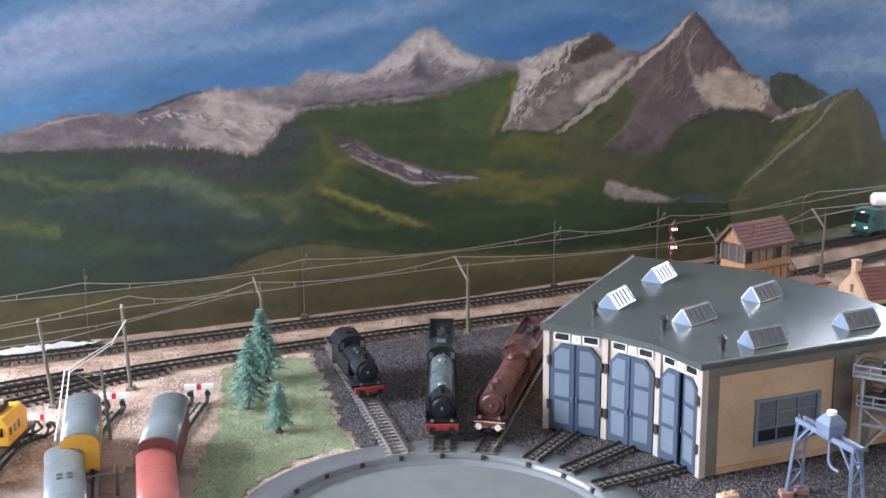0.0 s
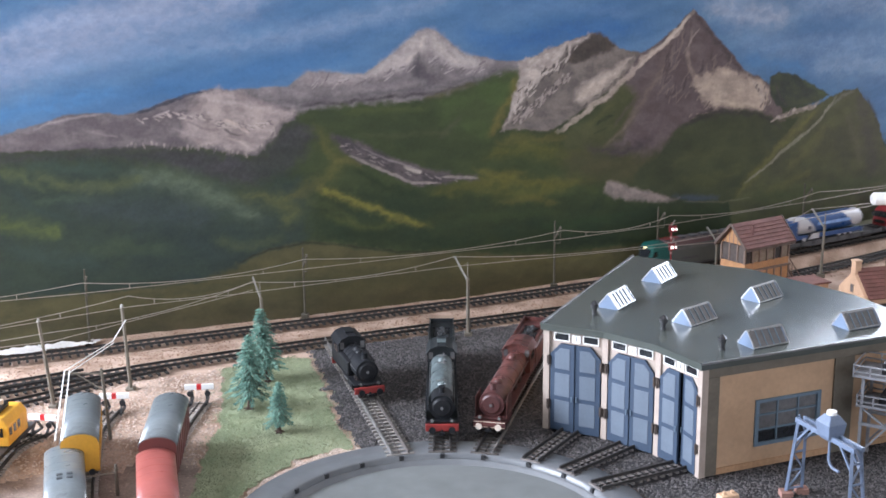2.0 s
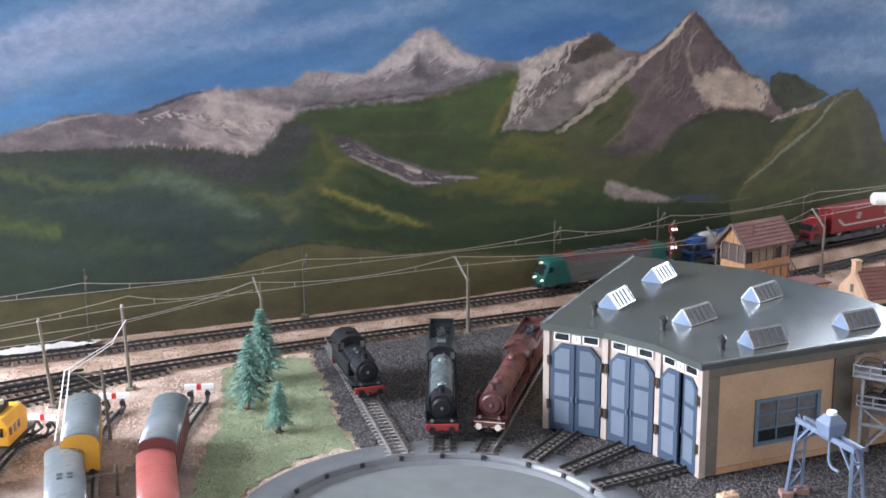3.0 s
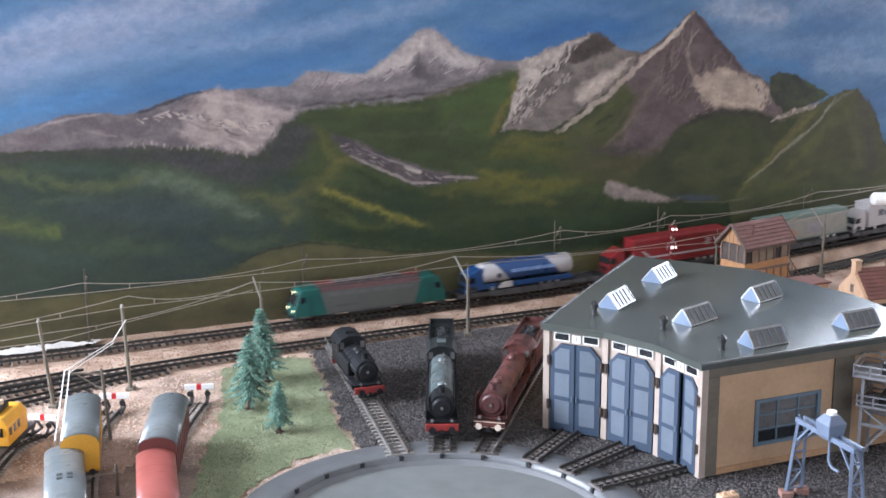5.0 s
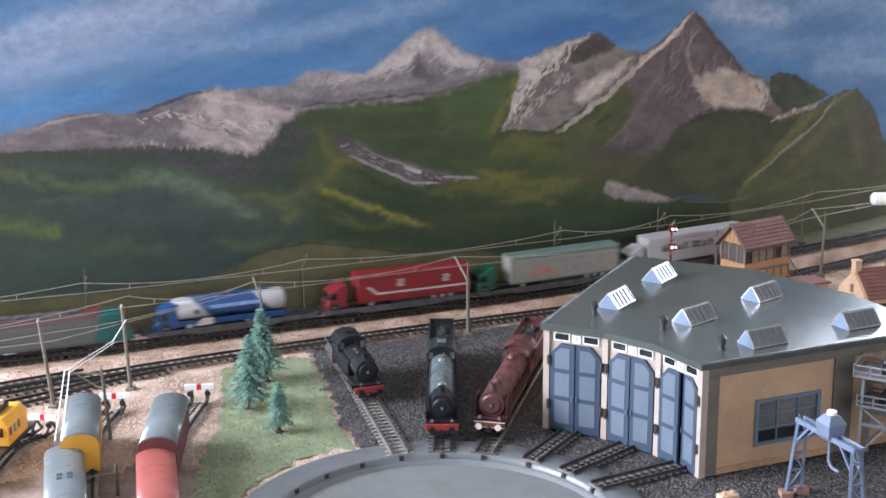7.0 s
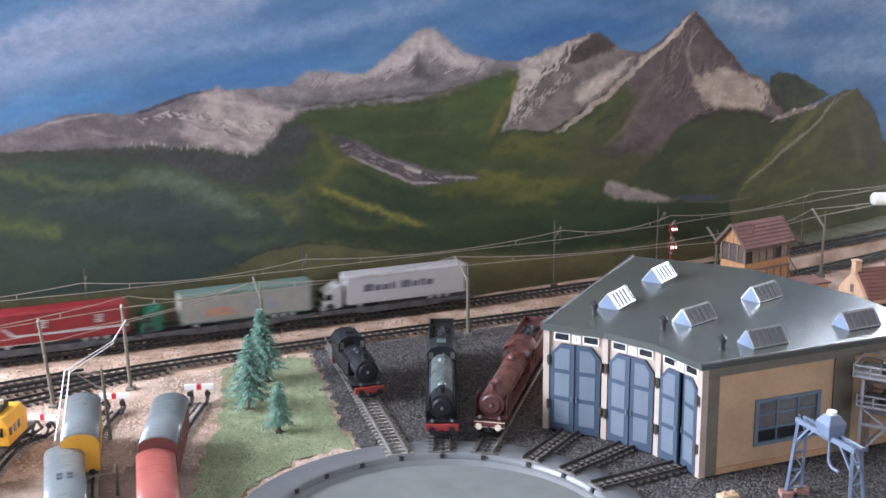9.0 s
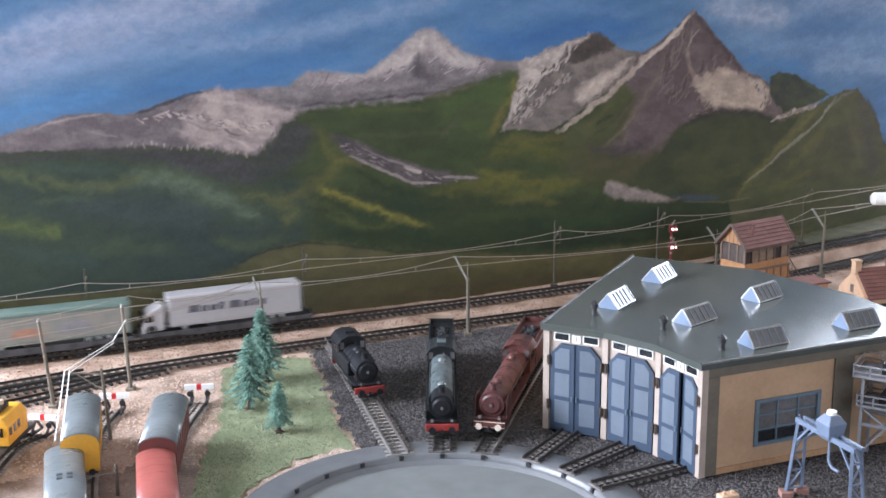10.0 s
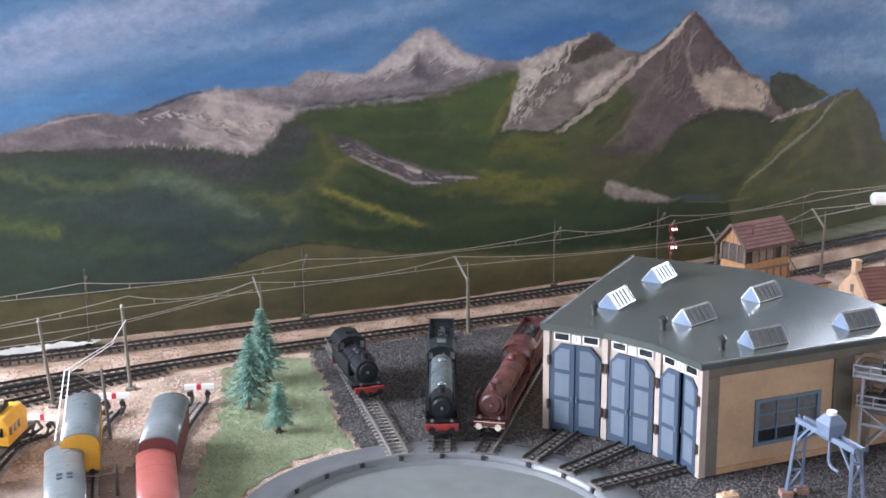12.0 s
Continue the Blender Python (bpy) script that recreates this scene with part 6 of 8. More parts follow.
    for y in (-0.0146, 0.0146):
        if kind == "red":
            bm = bm_new()
            prism(bm, [(b0, 0.0275), (b1 - 0.026, 0.0275), (b1 - 0.012, 0.0395), (b1 - 0.0165, 0.0395), (b1 - 0.028, 0.0302), (b0, 0.0302)], y - 0.0002, y + 0.0002)
            part("white_stripe", bm, white_paint, body)
            for x in (b1 - 0.06, b1 - 0.126):
                for k in range(4):
                    bm = bm_new()
                    o = (0.0, 0.0012, -0.0012, 0.0)[k]
                    box(bm, x - 0.0045 + o, x + 0.0045 + o, y - 0.0002, y + 0.0002, 0.0362 + k * 0.0027, 0.0379 + k * 0.0027)
                    part("emblem_bar", bm, white_paint, body)
        elif kind == "white":
            widths = (0.0125, 0.0085, 0.0095, 0.0055, 0.0135, 0.0085, 0.006, 0.0105)
            x = b1 - 0.024
            for k, wd in enumerate(widths):
                tall = 0.0098 if k in (0, 3, 4, 6) else 0.0075
                for j in range(2):
                    bm = bm_new()
                    xx = x - wd * 0.52 * j
                    prism(bm, [(xx - wd * 0.4, 0.034), (xx, 0.034), (xx - 0.001, 0.034 + tall), (xx - wd * 0.4 - 0.001, 0.034 + tall)], y - 0.0002, y + 0.0002)
                    part("lettering_bar", bm, letter_dark, body)
                x -= wd + (0.0085 if k == 3 else 0.0026)
        else:
            bm = bm_new()
            box(bm, b0 + 0.004, b1 - 0.004, y - 0.0002, y + 0.0002, z1 - 0.0056, z1 - 0.0024)
            part("top_band", bm, pale_green, body)
            for x in (b1 - 0.0015, b0 + 0.0015):
                bm = bm_new()
                box(bm, x - 0.0012, x + 0.0012, y - 0.0003, y + 0.0003, z0, z1 - 0.0024)
                part("corner_strip", bm, pale_green, body)
            bm = bm_new()
            prism(bm, [(b1 - 0.07, 0.026), (b1 - 0.03, 0.026), (b1 - 0.034, 0.036), (b1 - 0.055, 0.038), (b1 - 0.066, 0.033)], y - 0.0002, y + 0.0002)
            part("faded_picture", bm, mat("faded_print", lin(170, 128, 108), 0.6, var=0.2, scale=120), body)
            bm = bm_new()
            prism(bm, [(b1 - 0.128, 0.026), (b1 - 0.085, 0.026), (b1 - 0.09, 0.040), (b1 - 0.118, 0.042)], y - 0.0002, y + 0.0002)
            part("faded_picture", bm, mat("faded_print_grey", lin(140, 138, 142), 0.6, var=0.2, scale=120), body)
    bm = bm_new()
    box(bm, b0 + 0.055, b1 - 0.045, -0.0135, 0.0135, 0.0138, 0.0178)
    part("side_guard", bm, under_black, v)
    VEH.append((v, front, L, Matrix()))


HEADLIGHT = glow("headlight_glow", (1.0, 0.86, 0.5), 2.2)
electric_loco(0.002)
flat_wagon(0.233, 0.222)
lorry("blue and white tanker lorry on a flat wagon", 0.233, 0.222, 0.2475, 0.2695, 0.4135, blue_paint, "tank")
flat_wagon(0.463, 0.216)
lorry("red box-trailer lorry with white stripe on a flat wagon", 0.463, 0.216, 0.4695, 0.5116, 0.671, red_paint, "red")
flat_wagon(0.686, 0.224)
lorry("pale green curtain-trailer lorry with dark green cab", 0.686, 0.224, 0.6865, 0.7363, 0.9066, cab_green, "green")
flat_wagon(0.917, 0.222)
lorry("white box-trailer lorry with dark lettering on a flat wagon", 0.917, 0.222, 0.9215, 0.955, 1.1245, white_paint, "white")

# ---- ground covers ----
def inside(poly, x, y):
    c = False
    n = len(poly)
    for i in range(n):
        (ax, ay), (bx, by) = poly[i], poly[(i + 1) % n]
        if (ay > y) != (by > y) and x < (bx - ax) * (y - ay) / (by - ay) + ax:
            c = not c
    return c


def ragged(poly, x, y, amount=0.006):
    return inside(poly, x + amount * noise.noise((x * 60, y * 60, 7.0)), y + amount * noise.noise((x * 60, y * 60, 12.0)))


GRASS = [(-0.262, 1.375), (-0.23, 1.41), (-0.165, 1.42), (-0.14, 1.33), (-0.118, 1.23), (-0.09, 1.14), (-0.135, 1.115), (-0.168, 1.07), (-0.19, 1.02), (-0.205, 0.95), (-0.235, 0.95), (-0.232, 1.05), (-0.238, 1.12), (-0.235, 1.2), (-0.25, 1.29)]
GRAVEL = [(-0.17, 1.45), (-0.07, 1.485), (0.06, 1.535), (0.15, 1.565), (0.3, 1.62), (0.6, 1.5), (0.75, 1.2), (0.75, 0.8), (-0.19, 0.8), (-0.2, 0.98), (-0.165, 1.06), (-0.13, 1.112), (-0.088, 1.14), (-0.116, 1.23), (-0.138, 1.33)]


def on_table(x, y):
    return math.hypot(x - HUB.x, y - HUB.y) > 0.187


def cover(name, poly, step, lift, rough, material, label, category):
    """A thin uneven layer over the ground inside a ragged outline."""
    bm = bm_new()
    xs, ys = [p[0] for p in poly], [p[1] for p in poly]
    nx, ny = int((max(xs) - min(xs)) / step), int((max(ys) - min(ys)) / step)
    vs = {}
    for i in range(nx + 1):
        for j in range(ny + 1):
            x, y = min(xs) + i * step, min(ys) + j * step
            if ragged(poly, x, y) and on_table(x, y):
                vs[i, j] = bm.verts.new((x, y, ground_height(x, y) + lift + rough * noise.noise((x * 90, y * 90, 2)) + rough * 0.8 * noise.noise((x * 260, y * 260, 9))))
    for (i, j) in list(vs):
        q = [vs.get(k) for k in ((i, j), (i + 1, j), (i + 1, j + 1), (i, j + 1))]
        if all(q):
            bm.faces.new(q)
    return tagged(part(name, bm, material, smooth=True), label, category, kind="structure")


gravel_mat = mat("gravel_bed", lin(56, 54, 55), 0.95, var=0.4, scale=60, bump=0.001, rgb2=lin(46, 43, 44), fine=14)
grass_mat = mat("grass_felt", lin(142, 148, 118), 0.95, var=0.12, scale=16, bump=0.0, rgb2=lin(112, 122, 92), fine=20)
cover("gravel_bed", GRAVEL, 0.005, 0.0016, 0.0004, gravel_mat, "dark grey ballast bed round the engine shed", "gravel")
cover("grass_patch", GRASS, 0.0025, 0.0014, 0.00012, grass_mat, "pale green scenic grass mat", "grass")
# Darker brown soil sheet; the foreground's shadows are painted into its colour.
cover("shaded_brown_earth", [(-0.45, 0.9), (-0.42, 1.06), (-0.37, 1.09), (-0.31, 1.08), (-0.3, 1.12), (-0.245, 1.12), (-0.215, 1.04), (-0.2, 0.9)], 0.005, 0.0012, 0.0008, mat("shaded_brown_earth", lin(112, 94, 84), 0.95, var=0.35, scale=26, bump=0.001, rgb2=lin(146, 128, 116), fine=16), "brown earth between the sidings with foreground shadow painted in", "soil")
# Lighter whitish soil between the rear track and the board.
cover("whitish_soil_patch", [(-0.75, 1.33), (-0.6, 1.397), (-0.5, 1.441), (-0.44, 1.468), (-0.43, 1.492), (-0.5, 1.468), (-0.6, 1.428), (-0.75, 1.366)], 0.003, 0.005, 0.0015, mat("plaster", lin(206, 200, 194), 0.9, var=0.12, scale=40, bump=0.0006), "patch of lighter whitish soil by the board", "plaster")


MOSS_X = [0.42 + 0.045 * k for k in range(11)]
MOSS = [(x, along(REAR, x) + 0.034) for x in MOSS_X] + [(x, board_y(x) + 0.02) for x in reversed(MOSS_X)]
cover("moss_strip", MOSS, 0.004, 0.002, 0.0006, mat("moss", lin(92, 88, 64), 0.95, var=0.3, scale=30, bump=0.0008, rgb2=lin(74, 76, 52), fine=16), "dull olive moss between the track and the mural", "moss")


def scatter(name, poly, count, size, material, seed, label, category, lift=0.0012, keep=lambda x, y: True, flat=0.7):
    """Loose grains: little eight-faced stones."""
    rng = random.Random(seed)
    xs, ys = [p[0] for p in poly], [p[1] for p in poly]
    verts, faces = [], []
    tried = 0
    while count and tried < 400000:
        tried += 1
        x, y = rng.uniform(min(xs), max(xs)), rng.uniform(min(ys), max(ys))
        if not (ragged(poly, x, y, 0.012) and on_table(x, y) and keep(x, y)):
            continue
        count -= 1
        z = ground_height(x, y) + lift
        s = rng.uniform(size * 0.5, size)
        a = rng.uniform(0, 6.28)
        k = len(verts)
        for ex in range(4):
            b = a + ex * 1.5708 + rng.uniform(-0.4, 0.4)
            q = s * rng.uniform(0.7, 1.2)
            verts.append((x + q * math.cos(b), y + q * math.sin(b), z + rng.uniform(-0.3, 0.3) * s))
        verts.append((x + rng.uniform(-0.3, 0.3) * s, y + rng.uniform(-0.3, 0.3) * s, z + s * flat))
        faces += [(k + e, k + (e + 1) % 4, k + 4) for e in range(4)]
    me = bpy.data.meshes.new(name)
    me.from_pydata(verts, [], faces)
    me.materials.append(material)
    return tagged(new(name, me), label, category, kind="stuff")


def off_rails(x, y):
    d = math.hypot(x - HUB.x, y - HUB.y)
    a = math.degrees(math.atan2(x - HUB.x, y - HUB.y))
    for s in (*SPURS, *STALLS):
        if abs(math.sin(radians(a - s)) * d) < 0.0125 and abs(a - s) < 90:
            return False
    return abs(y - along(FRONT, x)) > 0.02 and abs(y - along(REAR, x)) > 0.02


def not_shed(x, y):
    d = math.hypot(x - HUB.x, y - HUB.y)
    a = math.degrees(math.atan2(x - HUB.x, y - HUB.y))
    return off_rails(x, y) and not (26.5 < a < 67.5 and 0.255 < d < 0.53)


stone_mat = mat("ballast_stone", lin(84, 80, 79), 0.9, var=0.25, scale=90, island=0.55)
NEAR_GRAVEL = [(-0.17, 1.45), (0.15, 1.565), (0.3, 1.5), (0.5, 1.1), (0.5, 0.95), (-0.2, 0.95), (-0.165, 1.06), (-0.088, 1.14)]
scatter("ballast_stones", NEAR_GRAVEL, 30000, 0.0021, stone_mat, 3, "loose grey ballast stones", "gravel", 0.0016, not_shed)
soil_grain = mat("soil_crumb", lin(186, 166, 152), 0.95, var=0.25, scale=90, island=0.3)
LEFT_SOIL = [(-0.62, 0.95), (-0.62, 1.36), (-0.5, 1.27), (-0.36, 1.33), (-0.2, 1.42), (-0.25, 1.37), (-0.24, 1.2), (-0.235, 1.05), (-0.19, 0.96)]
scatter("soil_crumbs", LEFT_SOIL, 14000, 0.0018, soil_grain, 5, "pale crumbly soil strewn beside the sidings", "soil", 0.0002)
VERGE = [(-0.6, 1.25), (0.85, 1.9), (0.85, 2.12), (-0.6, 1.45)]
scatter("verge_grit", VERGE, 9000, 0.0016, mat("verge_grain", lin(148, 118, 98), 0.95, var=0.25, scale=90, island=0.35), 6, "tan grit between the main tracks", "soil", 0.0002, off_rails)
scatter("edge_crumbs", [(-0.2, 0.93), (-0.17, 1.06), (-0.13, 1.11), (-0.085, 1.14), (-0.08, 1.12), (-0.14, 1.08), (-0.18, 1.0)], 1500, 0.0026, soil_grain, 8, "brown crumbs along the turntable edge", "soil", 0.0018)

# short fibres of the grass mat
rng = random.Random(11)
verts, faces = [], []
while len(faces) < 34000:
    x, y = rng.uniform(-0.29, -0.07), rng.uniform(0.93, 1.44)
    if not (ragged(GRASS, x, y, 0.006 if len(faces) % 3 else 0.034) and on_table(x, y)):
        continue
    z = ground_height(x, y) + 0.0012
    a, w, h = rng.uniform(0, 6.28), rng.uniform(0.0003, 0.0007), rng.uniform(0.0006, 0.0017)
    k = len(verts)
    verts += [(x - w * math.cos(a), y - w * math.sin(a), z), (x + w * math.cos(a), y + w * math.sin(a), z), (x + rng.uniform(-1, 1) * h, y + rng.uniform(-1, 1) * h, z + h)]
    faces.append((k, k + 1, k + 2))
me = bpy.data.meshes.new("grass_fibres")
me.from_pydata(verts, [], faces)
me.materials.append(mat("grass_fibre", lin(144, 150, 120), 0.9, var=0.25, scale=30, island=0.2))
tagged(new("grass_fibres", me), "short pale green grass fibres", "grass", kind="stuff")

# ---- conifers ----
needle_mat = mat("needles", lin(106, 138, 123), 0.85, var=0.25, scale=60, island=0.28, rgb2=lin(64, 92, 82), spec=0.15)
bark_mat = mat("bark", lin(70, 52, 42), 0.9, var=0.3, scale=120, bump=0.0005)


def conifer(x, y, height, radius, seed, lean=0.0):
    """A moulded fir: whorls of drooping fronds, each a spine with two rows of swept leaflets."""
    t = thing("conifer", Matrix.Translation((x, y, ground_height(x, y) + 0.002)) @ pose(0, 0, 0, 0, lean, 0), "blue-green model conifer with drooping branches on the grass", "tree", "conifers")
    rng = random.Random(seed)
    bm = bm_new()
    rod(bm, (0, 0, -0.003), (0, 0, height * 0.3), 0.0024, 0.0018, seg=9)
    rod(bm, (0, 0, height * 0.3), (0, 0, height * 0.98), 0.0018, 0.0003, seg=9)
    part("trunk", bm, bark_mat, t)
    for k in range(6):
        a = k * 1.047 + rng.uniform(-0.3, 0.3)
        bm = bm_new()
        rod(bm, (0, 0, 0.001), (0.008 * math.cos(a), 0.008 * math.sin(a), -0.002), 0.0017, 0.0006, seg=6)
        part("root", bm, bark_mat, t)
    limbs = bm_new()
    verts, faces = [], []
    z = height * 0.25
    turn = 0.0
    while z < height * 0.97:
        f = (z / height - 0.25) / 0.75
        r = radius * (1 - f) ** 0.88 + 0.0016
        n = max(4, round(5 + 6 * (1 - f)))
        turn += 0.55
        for k in range(n):
            a = 6.283 * (k + rng.uniform(-0.25, 0.25)) / n + turn
            rr = r * rng.uniform(0.72, 1.12)
            d, q = Vector((math.cos(a), math.sin(a), 0)), Vector((-math.sin(a), math.cos(a), 0))
            slope = rng.uniform(0.4, 0.72) * (1 - 0.5 * f)
            spine = [d * rr * u + Vector((0, 0, z + 0.002 - slope * rr * (1.25 * u - 0.4 * u * u))) for u in (0.0, 0.25, 0.5, 0.75, 1.0)]
            if rr > 0.006:
                rod(limbs, spine[0], spine[3], 0.0005, 0.0002, seg=4)
            count = max(3, int(rr / 0.0021))
            for i in range(count):
                u = (i + 0.7) / count
                j = min(3, int(u * 4))
                c = spine[j].lerp(spine[j + 1], u * 4 - j)
                run = (spine[j + 1] - spine[j]).normalized()
                reach = (0.0052 * (1.05 - 0.6 * u) + 0.001) * min(1.0, rr / 0.009 + 0.25)
                for side in (-1, 1):
                    tip = c + run * reach * 0.75 + q * side * reach * rng.uniform(0.55, 0.9) + Vector((0, 0, rng.uniform(-0.0016, 0.0004)))
                    mid = c.lerp(tip, 0.5) + Vector((0, 0, 0.0007))
                    wide = run * 0.0013
                    o = len(verts)
                    verts.extend([c - wide * 0.6, c + wide * 0.6, mid + wide, mid - wide, tip])
                    faces.extend([(o, o + 1, o + 2, o + 3), (o + 3, o + 2, o + 4)])
            o = len(verts)
            run = (spine[4] - spine[3]).normalized()
            verts.extend([spine[4] - q * 0.0013, spine[4] + q * 0.0013, spine[4] + run * 0.0034])
            faces.append((o, o + 1, o + 2))
        z += 0.0044 * (1 - 0.35 * f)
    for k in range(5):
        a = k * 1.257
        o = len(verts)
        verts.extend([(0.001 * math.cos(a), 0.001 * math.sin(a), height * 0.94), (0.001 * math.cos(a + 1.2), 0.001 * math.sin(a + 1.2), height * 0.94), (0, 0, height + 0.002)])
        faces.append((o, o + 1, o + 2))
    tagged(part("limb_whorls", limbs, bark_mat, t), kind="stuff")
    me = bpy.data.meshes.new("crown")
    me.from_pydata(verts, [], faces)
    me.materials.append(needle_mat)
    tagged(share("crown", me, t, Matrix()), "drooping blue-green needles", kind="stuff")
    return t


conifer(-0.210, 1.244, 0.084, 0.0232, 21, 2.3)
conifer(-0.203, 1.335, 0.088, 0.0220, 22, -3.8)
conifer(-0.170, 1.182, 0.053, 0.0126, 23, 1.1)

# ---- sidings, buffer stops ----
SIDINGS = [[(-0.247, 0.8), (-0.2475, 0.95), (-0.264, 1.05), (-0.272, 1.17), (-0.2665, 1.262)],
           [(-0.296, 0.8), (-0.31, 0.95), (-0.336, 1.06), (-0.357, 1.17), (-0.355, 1.236)],
           [(-0.419, 0.8), (-0.426, 1.0), (-0.431, 1.09), (-0.428, 1.14), (-0.411, 1.173)]]


def smooth_path(pts, n=10):
    out = []
    for i in range(len(pts) - 1):
        p0, p1, p2, p3 = (Vector(pts[max(0, min(len(pts) - 1, k))]) for k in (i - 1, i, i + 1, i + 2))
        for q in range(n):
            t = q / n
            v = 0.5 * ((2 * p1) + (p2 - p0) * t + (2 * p0 - 5 * p1 + 4 * p2 - p3) * t * t + (3 * p1 - p0 - 3 * p2 + p3) * t ** 3)
            out.append((v.x, v.y))
    return out + [tuple(pts[-1])]


sand_sleeper = mat("sleeper_sandy", lin(170, 160, 152), 0.85, var=0.25, scale=90)
for s in SIDINGS:
    track("short siding track with dusty pale sleepers", smooth_path(s), 0.0072, rail_dark, sand_sleeper, None, 0.027, "sidings")
track("turnout branch joining the main tracks", smooth_path([(-0.9, 1.03), (-0.6, 1.185), (-0.483, 1.252), (-0.428, 1.294), (-0.384, 1.335), (-0.33, 1.372)]), 0.0098, rail_dark, sleeper_dark, None, 0.031)
track("outer branch track beside the turnout", smooth_path([(-0.9, 1.10), (-0.6, 1.25), (-0.5, 1.318), (-0.42, 1.362)]), 0.0098, rail_dark, sleeper_dark, None, 0.03, "", -0.0004)

bs_white = mat("stop_white", (0.78, 0.77, 0.75), 0.5, var=0.06, scale=80)
bs_red = mat("stop_red", lin(190, 40, 44), 0.5, var=0.1, scale=80)


def buffer_stop(x, y, turn):
    b = thing("buffer_stop", Matrix.Translation((x, y, 0.0)) @ pose(0, 0, 0, 0, 0, turn), "black buffer stop with a white and red board", "buffer stop", "buffer stops")
    bm = bm_new()
    for s in (-1, 1):
        bar(bm, (s * 0.00825, -0.012, 0.003), (s * 0.00825, 0.001, 0.0175), 0.0018, 0.0022)
        bar(bm, (s * 0.00825, 0.010, 0.003), (s * 0.00825, 0.0, 0.0165), 0.0018, 0.0022)
        bar(bm, (s * 0.00825, -0.013, 0.0032), (s * 0.00825, 0.011, 0.0032), 0.0022, 0.002)
    part("trestle", bm, black_plastic, b)
    for x0, x1, mm in ((-0.0155, -0.0025, bs_white), (-0.0025, 0.0025, bs_red), (0.0025, 0.0155, bs_white)):
        bm = bm_new()
        box(bm, x0, x1, -0.0022, 0.0008, 0.0165, 0.0222)
        part("board_field", bm, mm, b)
    for s in (-1, 1):
        bm = bm_new()
        rod(bm, (s * 0.0095, -0.0022, 0.0135), (s * 0.0095, -0.006, 0.0135), 0.0014, seg=8)
        rod(bm, (s * 0.0095, -0.006, 0.0135), (s * 0.0095, -0.0072, 0.0135), 0.0032, seg=14)
        part("buffer", bm, black_plastic, b)
    return b


buffer_stop(-0.2665, 1.262, 4)
buffer_stop(-0.352, 1.236, 2)
buffer_stop(-0.409, 1.176, -12)

# ---- parked coaches and wagons ----
coach_yellow = mat("coach_yellow", lin(212, 156, 52), 0.45, var=0.1, scale=60)
coach_cream = mat("coach_cream", lin(235, 228, 222), 0.45, var=0.06, scale=60)
coach_roof = mat("coach_roof", lin(104, 110, 112), 0.3, var=0.12, scale=50)
brown_side = mat("wagon_brown", lin(98, 48, 44), 0.55, var=0.15, scale=60)
red_roof = mat("wagon_red_roof", lin(148, 80, 73), 0.34, var=0.1, scale=40)


